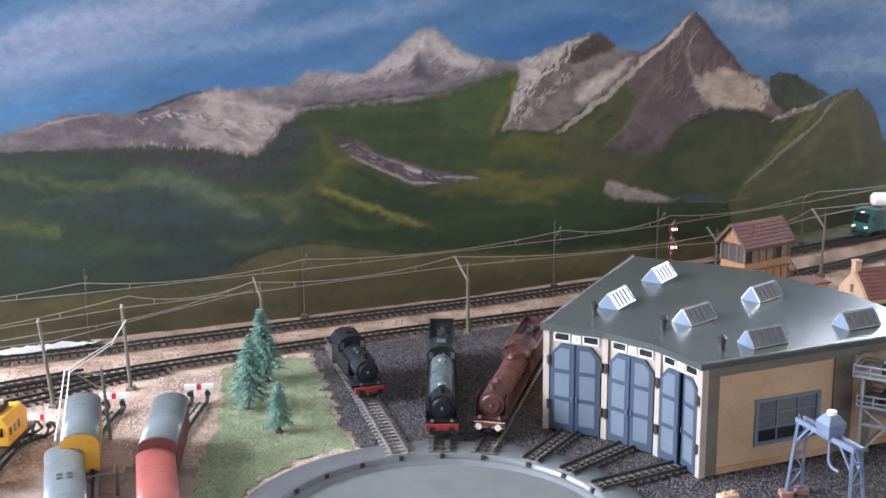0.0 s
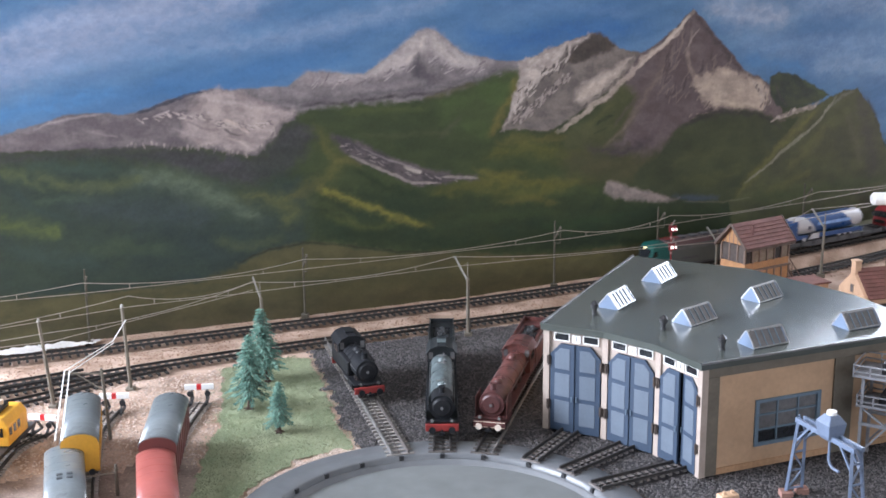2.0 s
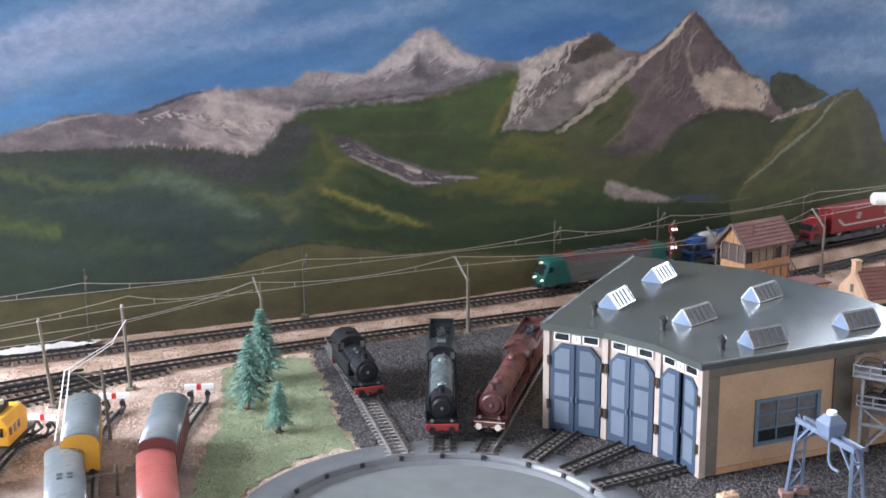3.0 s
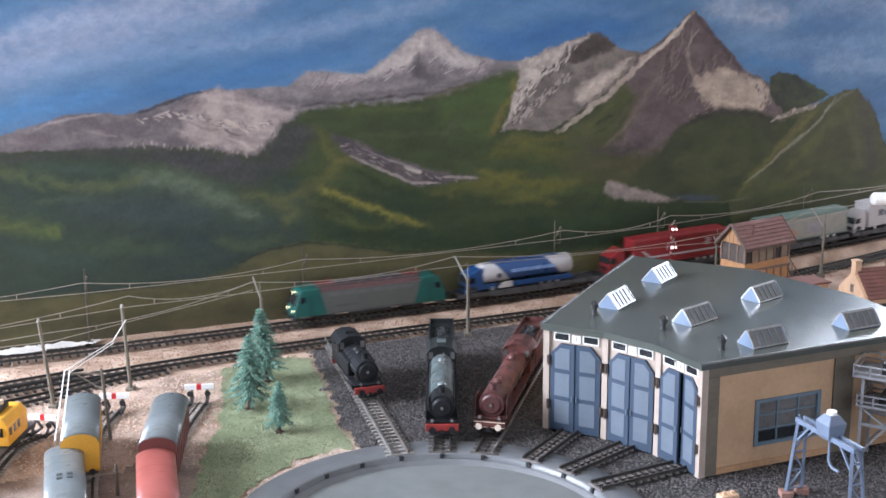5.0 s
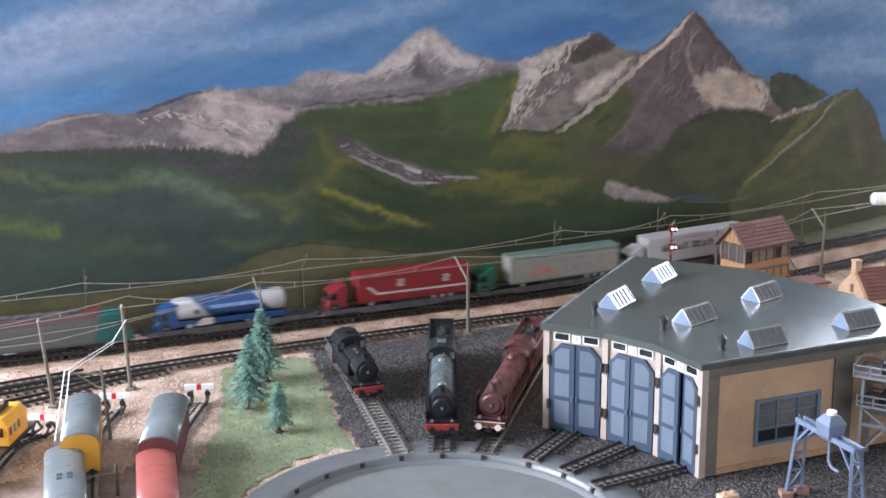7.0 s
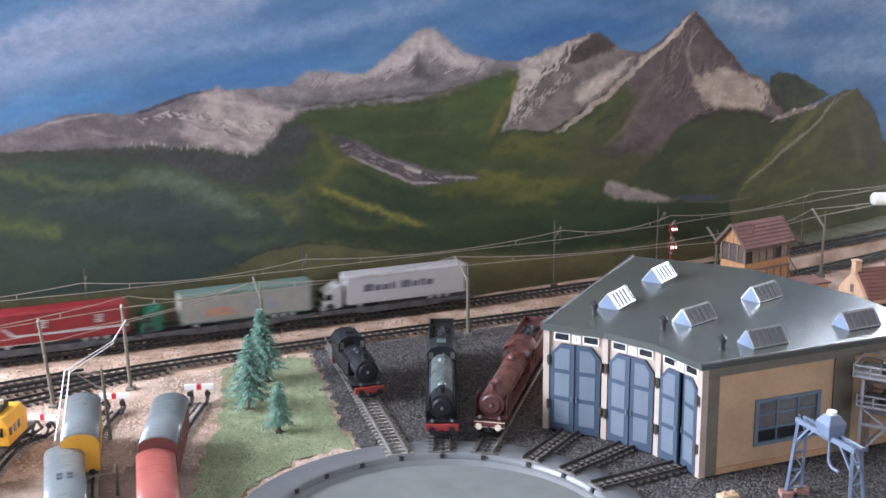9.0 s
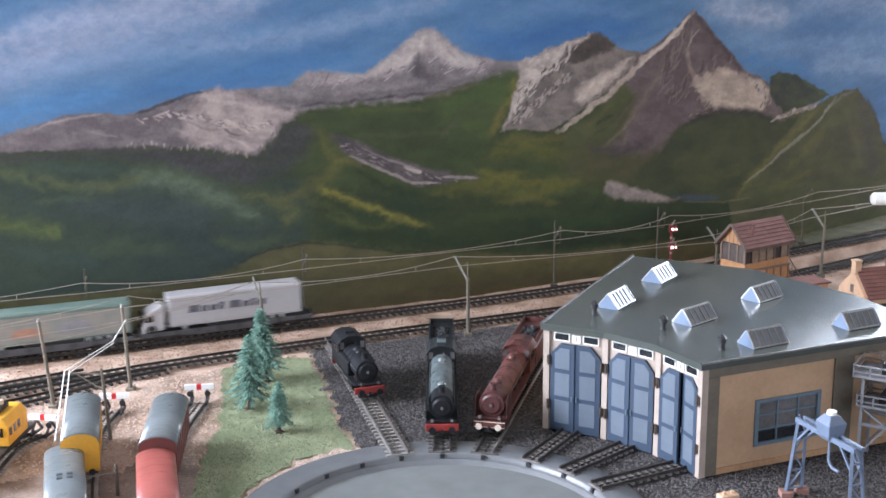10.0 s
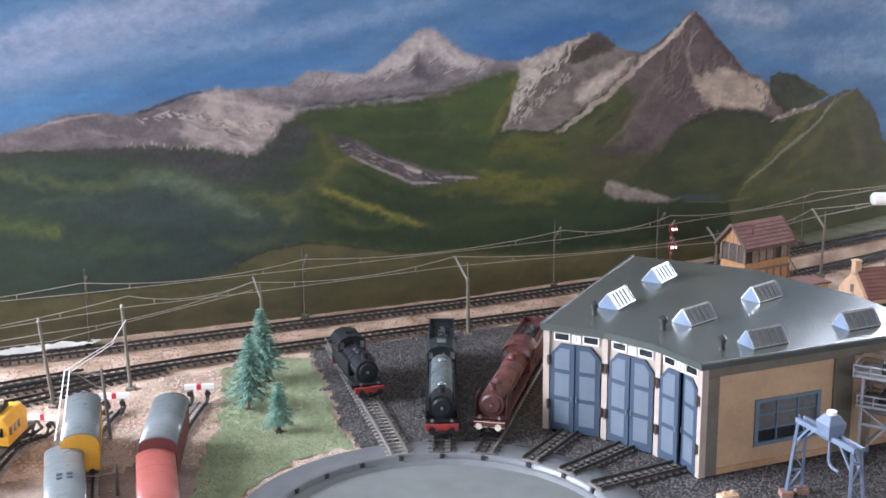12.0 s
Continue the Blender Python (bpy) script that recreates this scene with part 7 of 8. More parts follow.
def coach(label, x, y, turn, L, side_m, roof_m, end_m, bays, vents=False, van=False, low=1.0):
    c = thing("coach" if not van else "goods_van", Matrix.Translation((x, y, 0.0048)) @ pose(0, 0, 0, 0, 0, turn), label, "coach" if not van else "wagon", "parked on the sidings")
    c.scale = (1, 1, low)
    h, w = L / 2, 0.0168
    bm = bm_new()
    box(bm, -w, w, -h, h, 0.0105, 0.0385)
    body = part("body", bm, side_m, c, bevel=0.0004)
    for s in (-1, 1):
        end = [(-w, 0.0105), (w, 0.0105), (w, 0.0385)] + [(w * math.cos(a), 0.0385 + 0.0088 * math.sin(a)) for a in (math.pi * k / 10 for k in range(1, 10))] + [(-w, 0.0385)]
        bm = bm_new()
        prism(bm, end, s * h - 0.0004, s * h + 0.0004)
        part("end_wall", bm, end_m, c)
        for yb in (-0.0098, 0.0098):
            bm = bm_new()
            rod(bm, (yb, s * h, 0.0115), (yb, s * (h + 0.004), 0.0115), 0.0013, seg=8)
            rod(bm, (yb, s * (h + 0.004), 0.0115), (yb, s * (h + 0.005), 0.0115), 0.003, seg=12)
            part("buffer", bm, black_plastic, c)
    bm = bm_new()
    prism(bm, [((w + 0.0008) * math.cos(a), 0.0384 + 0.0098 * math.sin(a)) for a in (math.pi * k / 16 for k in range(17))], -h + 0.0002, h - 0.0002)
    roof_ob = part("roof", bm, roof_m, c, smooth=False)
    for f in roof_ob.data.polygons:
        f.use_smooth = abs(f.normal.y) < 0.5
    for k in range(9):
        bm = bm_new()
        yy = -h + (k + 0.5) * L / 9
        prism(bm, [((w + 0.0009) * math.cos(a), 0.0384 + 0.00992 * math.sin(a)) for a in (math.pi * q / 12 for q in range(13))], yy - 0.0002, yy + 0.0002)
        part("roof_seam", bm, roof_m, roof_ob)
    if vents:
        for xx in (-0.004, 0.0045):
            for yy in (-0.004, 0.004):
                bm = bm_new()
                box(bm, xx - 0.0026, xx + 0.0026, yy - 0.002, yy + 0.002, 0.0468, 0.0492)
                part("roof_vent", bm, mat("vent_dark", (0.06, 0.065, 0.07), 0.5, var=0.2), roof_ob, bevel=0.0005)
    for s in (-1, 1):
        for k in range(bays):
            yy = -h + (k + 0.5) * L / bays
            bm = bm_new()
            if van:
                box(bm, s * w - 0.0006, s * w + 0.0006, yy - 0.0006, yy + 0.0006, 0.0105, 0.038)
                part("side_rib", bm, side_m, body)
            else:
                g = L / bays * 0.3
                box(bm, s * w - 0.0003, s * w + 0.0003, yy - g, yy + g, 0.0245, 0.0345)
                part("window", bm, pane_dark, body)
                bm = bm_new()
                for q in (-g - 0.0006, g):
                    box(bm, s * w - 0.0006, s * w + 0.0006, yy + q, yy + q + 0.0006, 0.024, 0.035)
                part("window_frame", bm, side_m, body)
        bm = bm_new()
        box(bm, s * w * 0.82 - 0.0008, s * w * 0.82 + 0.0008, -h, h, 0.0078, 0.0105)
        part("sole_bar", bm, black_plastic, c)
    for yy in (-h + 0.026, h - 0.026):
        for q in (-0.0095, 0.0095):
            for s in (-1, 1):
                share("wheel", WHEELS[0.0056], c, pose(s * 0.0083, yy + q, 0.0056, 0, 0, 90 if s < 0 else -90))
        bm = bm_new()
        for s in (-1, 1):
            box(bm, s * 0.012 - 0.0008, s * 0.012 + 0.0008, yy - 0.015, yy + 0.015, 0.004, 0.0078)
        box(bm, -0.012, 0.012, yy - 0.003, yy + 0.003, 0.004, 0.0078)
        part("bogie_frame", bm, black_plastic, c)
    return c


coach("yellow passenger coach with a grey arched roof", -0.3471, 1.1014, 14, 0.112, coach_yellow, coach_roof, coach_yellow, 6)
coach("white passenger coach with grey roof and vents", -0.3285, 0.983, 17, 0.142, coach_cream, coach_roof, coach_cream, 6, vents=True, low=0.74)
coach("brown goods van with a grey arched roof", -0.2663, 1.0958, 6, 0.116, brown_side, coach_roof, brown_side, 8, van=True)
coach("brown goods van with a faded red roof", -0.2455, 0.970, 14, 0.14, brown_side, red_roof, brown_side, 8, van=True, low=0.78)


def rail_crane(x, y, turn):
    c = thing("rail_crane", Matrix.Translation((x, y, 0.0048)) @ pose(0, 0, 0, 0, 0, turn), "yellow railway crane with a black flat truck", "crane")
    bm = bm_new()
    box(bm, -0.0155, 0.0155, -0.085, 0.052, 0.0085, 0.0125)
    truck = part("truck_deck", bm, black_plastic, c, bevel=0.0004)
    for yy in (-0.06, -0.038, 0.02, 0.038):
        for s in (-1, 1):
            share("wheel", WHEELS[0.0056], truck, pose(s * 0.0083, yy, 0.0056, 0, 0, 90 if s < 0 else -90))
    bm = bm_new()
    prism(bm, [(-0.016, 0.0135), (0.016, 0.0135), (0.016, 0.034), (0.011, 0.0415), (-0.011, 0.0415), (-0.016, 0.034)], -0.016, 0.032)
    house = part("crane_house", bm, coach_yellow, c, "yellow machinery house", bevel=0.0008)
    bm = bm_new()
    box(bm, -0.012, 0.004, -0.008, 0.02, 0.0417, 0.0465)
    part("roof_hood", bm, black_plastic, house, bevel=0.001)
    bm = bm_new()
    rod(bm, (-0.002, 0.012, 0.0466), (-0.002, 0.012, 0.0505), 0.004, seg=14)
    part("exhaust_cap", bm, mat("cap_pale", lin(210, 190, 170), 0.4, 0.2, var=0.1), house)
    for s in (-1, 1):
        for yy in (-0.01, 0.0, 0.01):
            bm = bm_new()
            box(bm, s * 0.016 - 0.0003, s * 0.016 + 0.0003, yy - 0.003, yy + 0.003, 0.0235, 0.0315)
            part("window", bm, pane_dark, house)
    for xx in (-0.009, 0.0, 0.009):
        bm = bm_new()
        box(bm, xx - 0.002, xx + 0.002, -0.0165, -0.0158, 0.023, 0.032)
        part("louvre", bm, pane_dark, house)
    bm = bm_new()
    box(bm, -0.0155, 0.0155, -0.085, -0.048, 0.0127, 0.031)
    part("ballast_box", bm, coach_yellow, c, bevel=0.0008)
    for s in (-1, 1):
        bm = bm_new()
        bar(bm, (s * 0.008, -0.012, 0.03), (s * 0.004, -0.08, 0.036), 0.002, 0.003)
        part("jib_side", bm, coach_yellow, c)
    return c


rail_crane(-0.433, 1.118, -3)

# ---- overhead line ----
mast_grey = mat("mast_grey", lin(112, 104, 92), 0.6, 0.2, var=0.2, scale=90)
mast_dark = mat("mast_dark", lin(78, 72, 60), 0.7, 0.1, var=0.2, scale=90)
arm_pale = mat("arm_pale", lin(132, 128, 120), 0.45, 0.3, var=0.15, scale=90)
wire_mat = mat("wire_bronze", lin(168, 158, 147), 0.45, 0.4, var=0.15, scale=90)
TRACKWARD = Vector((-0.38, 0.925, 0))


def mast(x, y, height, arm, lean=0.0, side=1):
    m = thing("catenary_mast", Matrix.Translation((x, y, rise(x) if side < 0 else 0.0)) @ pose(0, 0, 0, 0, lean, 0), "slim grey overhead-line mast beside the track", "mast", "catenary masts")
    bm = bm_new()
    r = 0.0024 if side > 0 else 0.0017
    if arm and side > 0:
        rod(bm, (0, 0, -0.004), (0, 0, height * 0.76), r, r * 0.8, seg=8)
        rod(bm, (0, 0, height * 0.76), (0, 0, height * 0.97), r * 0.4, r * 0.3, seg=6)
    else:
        rod(bm, (0, 0, -0.004), (0, 0, height), r, r * 0.75, seg=8)
    part("post", bm, mast_grey if side > 0 else mast_dark, m)
    bm = bm_new()
    box(bm, -0.005, 0.005, -0.005, 0.005, -0.004, 0.003)
    part("foot", bm, mast_grey if side > 0 else mast_dark, m, bevel=0.0008)
    if side > 0 and not arm:
        bm = bm_new()
        rod(bm, (0, 0, height), (0, 0, height + 0.003), 0.0022, 0.0012, seg=8)
        part("cap", bm, arm_pale, m)
    if arm:
        d = TRACKWARD * side
        tip = d * arm
        arm_m = arm_pale if side > 0 else mast_dark
        bm = bm_new()
        bar(bm, (0, 0, height * 0.72), tip + Vector((0, 0, height * 0.95)), 0.0016, 0.0026)
        part("bracket_arm", bm, arm_m, m)
        if side < 0:
            bm = bm_new()
            rod(bm, (0, 0, height * 0.66), tip * 0.95 + Vector((0, 0, height * 0.7)), 0.0006, seg=6)
            rod(bm, tip + Vector((0, 0, height * 0.95)), tip * 0.97 + Vector((0, 0, height * 0.7)), 0.0006, seg=6)
            part("steady_arm", bm, arm_m, m)
        for f in (0.55, 1.0):
            bm = bm_new()
            q = tip * f + Vector((0, 0, height * (0.72 + 0.23 * f)))
            rod(bm, q - Vector((0, 0, 0.0035)), q, 0.0013, seg=8)
            part("insulator", bm, mast_grey, m)
    return m


def span(a, b, drop=0.013, sag=0.011, n=4):
    """A contact wire, a sagging carrier and droppers between two supports."""
    w = thing("overhead_wire", Matrix(), "thin pale overhead wire with droppers", "overhead wire", "overhead wires")
    a, b = Vector(a), Vector(b)
    low = Vector((0, 0, drop))
    bm = bm_new()
    rod(bm, a - low, b - low, 0.00045, seg=5)
    part("contact_wire", bm, wire_mat, w)
    pts = [a.lerp(b, t / 10) - Vector((0, 0, sag * 4 * (t / 10) * (1 - t / 10))) for t in range(11)]
    bm = bm_new()
    rings = [[bm.verts.new(p + Vector((0, 0.0005 * math.cos(t), 0.0005 * math.sin(t)))) for t in (0, 1.257, 2.513, 3.77, 5.027)] for p in pts]
    for p, q in zip(rings, rings[1:]):
        for k in range(5):
            bm.faces.new((p[k], p[(k + 1) % 5], q[(k + 1) % 5], q[k]))
    part("carrier_wire", bm, wire_mat, w)
    for k in range(1, n + 1):
        t = k / (n + 1)
        bm = bm_new()
        rod(bm, a.lerp(b, t) - Vector((0, 0, sag * 4 * t * (1 - t))), a.lerp(b, t) - low, 0.0005, seg=4)
        part("dropper", bm, wire_mat, w)


FRONT_MASTS = [(-0.353, 1.307, 0.097, 0.0, -2), (-0.219, 1.433, 0.093, 0.034, -2), (0.031, 1.5, 0.098, 0.042, 0), (0.405, 1.765, 0.076, 0.026, 0), (0.565, 1.776, 0.1, 0.03, 1)]
for x, y, h, arm, lean in FRONT_MASTS:
    mast(x, y, h, arm, lean)
mast(-0.424, 1.256, 0.097, 0.0, -5)
REAR_MASTS = [(-0.447, 1.480, 0.096), (-0.187, 1.590, 0.094), (0.161, 1.722, 0.096), (0.324, 1.805, 0.092), (0.575, 1.915, 0.096)]
for x, y, h in REAR_MASTS:
    mast(x, y, h, 0.018, 0, -1)


def over(poly, x, z):
    return (x, along(poly, x), z + (rise(x) if poly is REAR else 0.0))


sup = [over(REAR, x, z) for x, z in ((-1.1, 0.088), (-0.8, 0.088), (-0.44, 0.088), (-0.18, 0.088), (0.172, 0.088), (0.335, 0.088), (0.585, 0.09), (1.0, 0.09), (1.6, 0.09))]
for a, b in zip(sup, sup[1:]):
    span(a, b)
sup = [over(FRONT, x, z) for x, z in ((-1.1, 0.09), (-0.7, 0.09), (-0.365, 0.092), (-0.232, 0.09), (0.014, 0.093), (0.405, 0.082), (0.55, 0.097), (1.0, 0.09), (1.6, 0.09))]
for a, b in zip(sup, sup[1:]):
    span(a, b)
span((-0.9, 1.06, 0.085), (-0.424, 1.27, 0.08), 0.01, 0.008)
span((-0.424, 1.27, 0.08), (-0.232, 1.44, 0.088), 0.01, 0.008)

# siding mast with a lattice bracket; white paint on its wires stands for blown-out highlights
sm = thing("siding_mast", Matrix.Translation((-0.338, 1.162, 0)) @ pose(0, 0, 0, 0, -3, 0), "short grey siding mast with a lattice cross arm", "mast", "catenary masts")
bm = bm_new()
rod(bm, (0, 0, 0), (0, 0, 0.076), 0.002, 0.0014, seg=8)
part("post", bm, mast_grey, sm)
bm = bm_new()
bar(bm, (0, 0, 0.070), (-0.039, 0.004, 0.072), 0.0012, 0.0014)
bar(bm, (0, 0, 0.052), (-0.027, 0.003, 0.071), 0.0012, 0.0012)
part("cross_arm", bm, mast_grey, sm)
for a, b in (((-0.380, 1.166, 0.072), (-0.353, 1.25, 0.076)), ((-0.380, 1.166, 0.072), (-0.336, 0.99, 0.070)), ((-0.374, 1.166, 0.071), (-0.353, 1.253, 0.073)), ((-0.375, 1.166, 0.072), (-0.330, 0.99, 0.070)), ((-0.353, 1.25, 0.076), (-0.353, 1.307, 0.082))):
    w = thing("overhead_wire", Matrix(), "bare siding wire painted white for its blown-out highlight", "overhead wire", "overhead wires")
    bm = bm_new()
    rod(bm, a, b, 0.0006, seg=6)
    part("contact_wire", bm, white_trim, w)
sm2 = thing("siding_mast", Matrix.Translation((-0.297, 1.03, 0)), "short grey siding mast with a lattice cross arm", "mast", "catenary masts")
bm = bm_new()
rod(bm, (0, 0, 0), (0, 0, 0.03), 0.002, 0.0014, seg=8)
part("post", bm, mast_grey, sm2)
bm = bm_new()
bar(bm, (0.0, 0, 0.022), (-0.03, -0.02, 0.026), 0.0012, 0.0014)
part("cross_arm", bm, mast_grey, sm2)

# ---- colour-light signal with red heads ----
sig_red = mat("signal_red", lin(104, 22, 24), 0.45, var=0.15, scale=120)
sig = thing("railway_signal", Matrix.Translation((0.333, 1.742, 0)), "red and white semaphore signal with lit white lamps", "signal")
bm = bm_new()
rod(bm, (0, 0, 0), (0, 0, 0.09), 0.0018, 0.0014, seg=8)
post = part("post", bm, sig_red, sig)
for k in range(6):
    bm = bm_new()
    rod(bm, (0, 0, 0.02 + k * 0.0115), (0, 0, 0.0235 + k * 0.0115), 0.0019, seg=8)
    part("pale_band", bm, mat("signal_band", lin(150, 118, 112), 0.6, var=0.2, scale=90), post)
LAMP = glow("signal_lamp", (1.0, 0.86, 0.84), 2.2)
for z in (0.0535, 0.0805):
    bm = bm_new()
    box(bm, -0.0042, 0.0078, -0.002, 0.002, z - 0.0046, z + 0.005)
    head = part("signal_head", bm, sig_red, sig, bevel=0.0006)
    for x, r in ((0.0012, 0.0021), (0.0064, 0.0014)):
        bm = bm_new()
        rod(bm, (x, -0.002, z), (x, -0.0032, z), r, seg=12)
        part("lamp", bm, LAMP, head)
    bm = bm_new()
    bar(bm, (-0.0005, -0.001, z + 0.0055), (0.0045, -0.001, z + 0.0135), 0.001, 0.0018)
    part("signal_arm", bm, arm_pale, head)

# ---- signal box ----
wood_orange = mat("signal_box_wood", lin(176, 128, 88), 0.7, var=0.2, scale=90, bump=0.0002)
wood_grey = mat("signal_box_post", lin(120, 100, 88), 0.7, var=0.15, scale=90)
tile_red = mat("roof_tile_red", lin(122, 84, 78), 0.75, var=0.2, scale=90, island=0.12)
SBX = Matrix.Translation((0.4135, 1.629, 0.0)) @ pose(0, 0, 0, 0, 0, 33.0)
sbox = thing("signal_box", SBX, "two-storey timber signal box with a red tiled roof", "signal box")
sbox.scale = (0.965, 0.965, 1.15)
SL, SD = 0.09, 0.047
bm = bm_new()
box(bm, 0, SL, 0, SD, 0, 0.037)
low = part("lower_storey", bm, wood_orange, sbox)
for k in range(7):
    bm = bm_new()
    x = k * SL / 6
    box(bm, x - 0.0012, x + 0.0012, -0.0012, 0.0, 0, 0.037)
    part("timber", bm, wood_grey, low)
for x in (0.02, 0.06):
    bm = bm_new()
    box(bm, x - 0.006, x + 0.006, -0.0006, 0.0, 0.012, 0.027)
    part("window", bm, pane_dark, low)
bm = bm_new()
box(bm, -0.002, SL + 0.002, -0.003, SD + 0.002, 0.037, 0.0395)
part("floor_beam", bm, wood_grey, sbox)
bm = bm_new()
for s in ((0, SL, 0, 0.0025), (0, SL, SD - 0.0025, SD), (0, 0.0025, 0.0025, SD - 0.0025), (SL - 0.0025, SL, 0.0025, SD - 0.0025)):
    box(bm, s[0], s[1], s[2], s[3], 0.0395, 0.0475)
part("parapet", bm, wood_orange, sbox)
for x in [k * SL / 6 for k in range(7)]:
    for y in (0.001, SD - 0.001):
        bm = bm_new()
        box(bm, x - 0.0013, x + 0.0013, y - 0.0013, y + 0.0013, 0.0475, 0.07)
        part("window_post", bm, wood_grey, sbox)
for y in (SD / 3, SD * 2 / 3):
    for x in (0.001, SL - 0.001):
        bm = bm_new()
        box(bm, x - 0.0013, x + 0.0013, y - 0.0013, y + 0.0013, 0.0475, 0.07)
        part("window_post", bm, wood_grey, sbox)
for k in range(6):
    bm = bm_new()
    box(bm, k * SL / 6 + 0.0014, (k + 1) * SL / 6 - 0.0014, 0.0012, 0.0016, 0.048, 0.069)
    part("pane", bm, pane_dark if k in (0, 4) else mat("box_pane", lin(138, 122, 106), 0.15, var=0.35, scale=40, spec=0.7), sbox)
for k in range(3):
    bm = bm_new()
    box(bm, 0.001, 0.0014, k * SD / 3 + 0.0014, (k + 1) * SD / 3 - 0.0014, 0.048, 0.069)
    part("pane", bm, mat("box_pane_grey", lin(92, 84, 80), 0.12, var=0.3, scale=40, spec=0.7), sbox)
bm = bm_new()
box(bm, 0.004, SL - 0.004, SD - 0.006, SD - 0.003, 0.0396, 0.069)
part("inner_wall", bm, mat("box_inside", lin(96, 74, 62), 0.8, var=0.3, scale=60), sbox)
for x in (0.0008, SL - 0.0008):
    bm = bm_new()
    prism(bm, [(0, 0.07), (SD, 0.07), (SD / 2, 0.0915)], x - 0.0008, x + 0.0008, ACROSS)
    bmesh.ops.recalc_face_normals(bm, faces=bm.faces)
    g = part("gable", bm, wood_orange, sbox)
    for k in range(1, 6):
        y = SD * k / 6
        hgt = 0.0215 * (1 - abs(y - SD / 2) / (SD / 2))
        bm = bm_new()
        s = -1 if x < 0.01 else 1
        box(bm, x + s * 0.0008 - 0.0003, x + s * 0.0008 + 0.0003, y - 0.0006, y + 0.0006, 0.07, 0.07 + hgt)
        part("gable_batten", bm, wood_grey, g)
slope_len, roof_tilt = math.hypot(SD / 2 + 0.006, 0.0265), math.degrees(math.atan2(0.0265, SD / 2 + 0.006))
for side in (0, 1):
    sm_ = Matrix.Translation((-0.006, -0.006, 0.0668)) @ pose(0, 0, 0, roof_tilt, 0, 0) if side == 0 else Matrix.Translation((SL + 0.006, SD + 0.006, 0.0668)) @ pose(0, 0, 0, 0, 0, 180) @ pose(0, 0, 0, roof_tilt, 0, 0)
    bm = bm_new()
    box(bm, 0, SL + 0.012, 0, slope_len, -0.0012, 0.0, sm_)
    slope = part("roof_slope", bm, wood_grey, sbox)
    courses = 7
    for k in range(courses):
        bm = bm_new()
        y0, y1 = slope_len * k / courses, slope_len * (k + 1) / courses
        prism(bm, [(y0, 0.0004), (y1 + 0.0006, 0.0004), (y1 + 0.0006, 0.0009), (y0, 0.0019)], 0.0004, SL + 0.0116, sm_ @ ACROSS)
        bmesh.ops.recalc_face_normals(bm, faces=bm.faces)
        part("tile_course", bm, tile_red, slope)
barge = mat("barge_board", lin(92, 76, 68), 0.7, var=0.2, scale=90)
for x in (-0.0068, SL + 0.0068):
    for y0 in (-0.0066, SD + 0.0066):
        bm = bm_new()
        bar(bm, (x, y0, 0.0668), (x, SD / 2, 0.0941), 0.0016, 0.0034)
        part("barge_board", bm, barge, sbox)
for y in (-0.0068, SD + 0.0068):
    bm = bm_new()
    box(bm, -0.006, SL + 0.006, y - 0.0006, y + 0.0006, 0.0642, 0.0668)
    part("eave_board", bm, barge, sbox)
bm = bm_new()
rod(bm, (0.022, 0.008, 0.074), (0.022, 0.008, 0.0915), 0.0014, seg=8)
rod(bm, (0.022, 0.008, 0.0915), (0.022, 0.008, 0.0935), 0.0022, seg=8)
part("stove_pipe", bm, tile_red, sbox)
for s in (0.0, 0.012):
    bm = bm_new()
    bar(bm, (SL + 0.004, 0.012 + s, 0.038), (SL + 0.042, 0.012 + s, 0.0), 0.0014, 0.0024)
    part("stair_stringer", bm, wood_grey, sbox)
for k in range(8):
    bm = bm_new()
    box(bm, SL + 0.005 + k * 0.0048, SL + 0.009 + k * 0.0048, 0.012, 0.024, 0.034 - k * 0.0045, 0.035 - k * 0.0045)
    part("stair_tread", bm, wood_grey, sbox)
bm = bm_new()
bar(bm, (SL + 0.004, 0.011, 0.052), (SL + 0.042, 0.011, 0.014), 0.001, 0.001)
for q in (0.006, 0.022, 0.04):
    rod(bm, (SL + q, 0.011, 0.038 - (q - 0.004)), (SL + q, 0.011, 0.05 - (q - 0.004)), 0.0006, seg=5)
part("stair_rail", bm, wood_grey, sbox)

# ---- cottage and lean-to ----
cot_wall = mat("cottage_wall", lin(196, 160, 130), 0.8, var=0.12, scale=60, bump=0.0003)
cot_roof = mat("cottage_roof", lin(112, 72, 64), 0.8, var=0.2, scale=60, island=0.12)
cot = thing("cottage", Matrix.Translation((0.548, 1.535, 0)) @ pose(0, 0, 0, 0, 0, 14), "small rendered cottage with chimney and brown roof", "house")
CL, CW = 0.12, 0.062
bm = bm_new()
prism(bm, [(0, 0), (CW, 0), (CW, 0.033), (CW / 2, 0.062), (0, 0.033)], 0.0, CL, ACROSS)
bmesh.ops.recalc_face_normals(bm, faces=bm.faces)
part("wall", bm, cot_wall, cot)
cs, cr = math.hypot(CW / 2 + 0.004, 0.0328), math.degrees(math.atan2(0.0328, CW / 2 + 0.004))
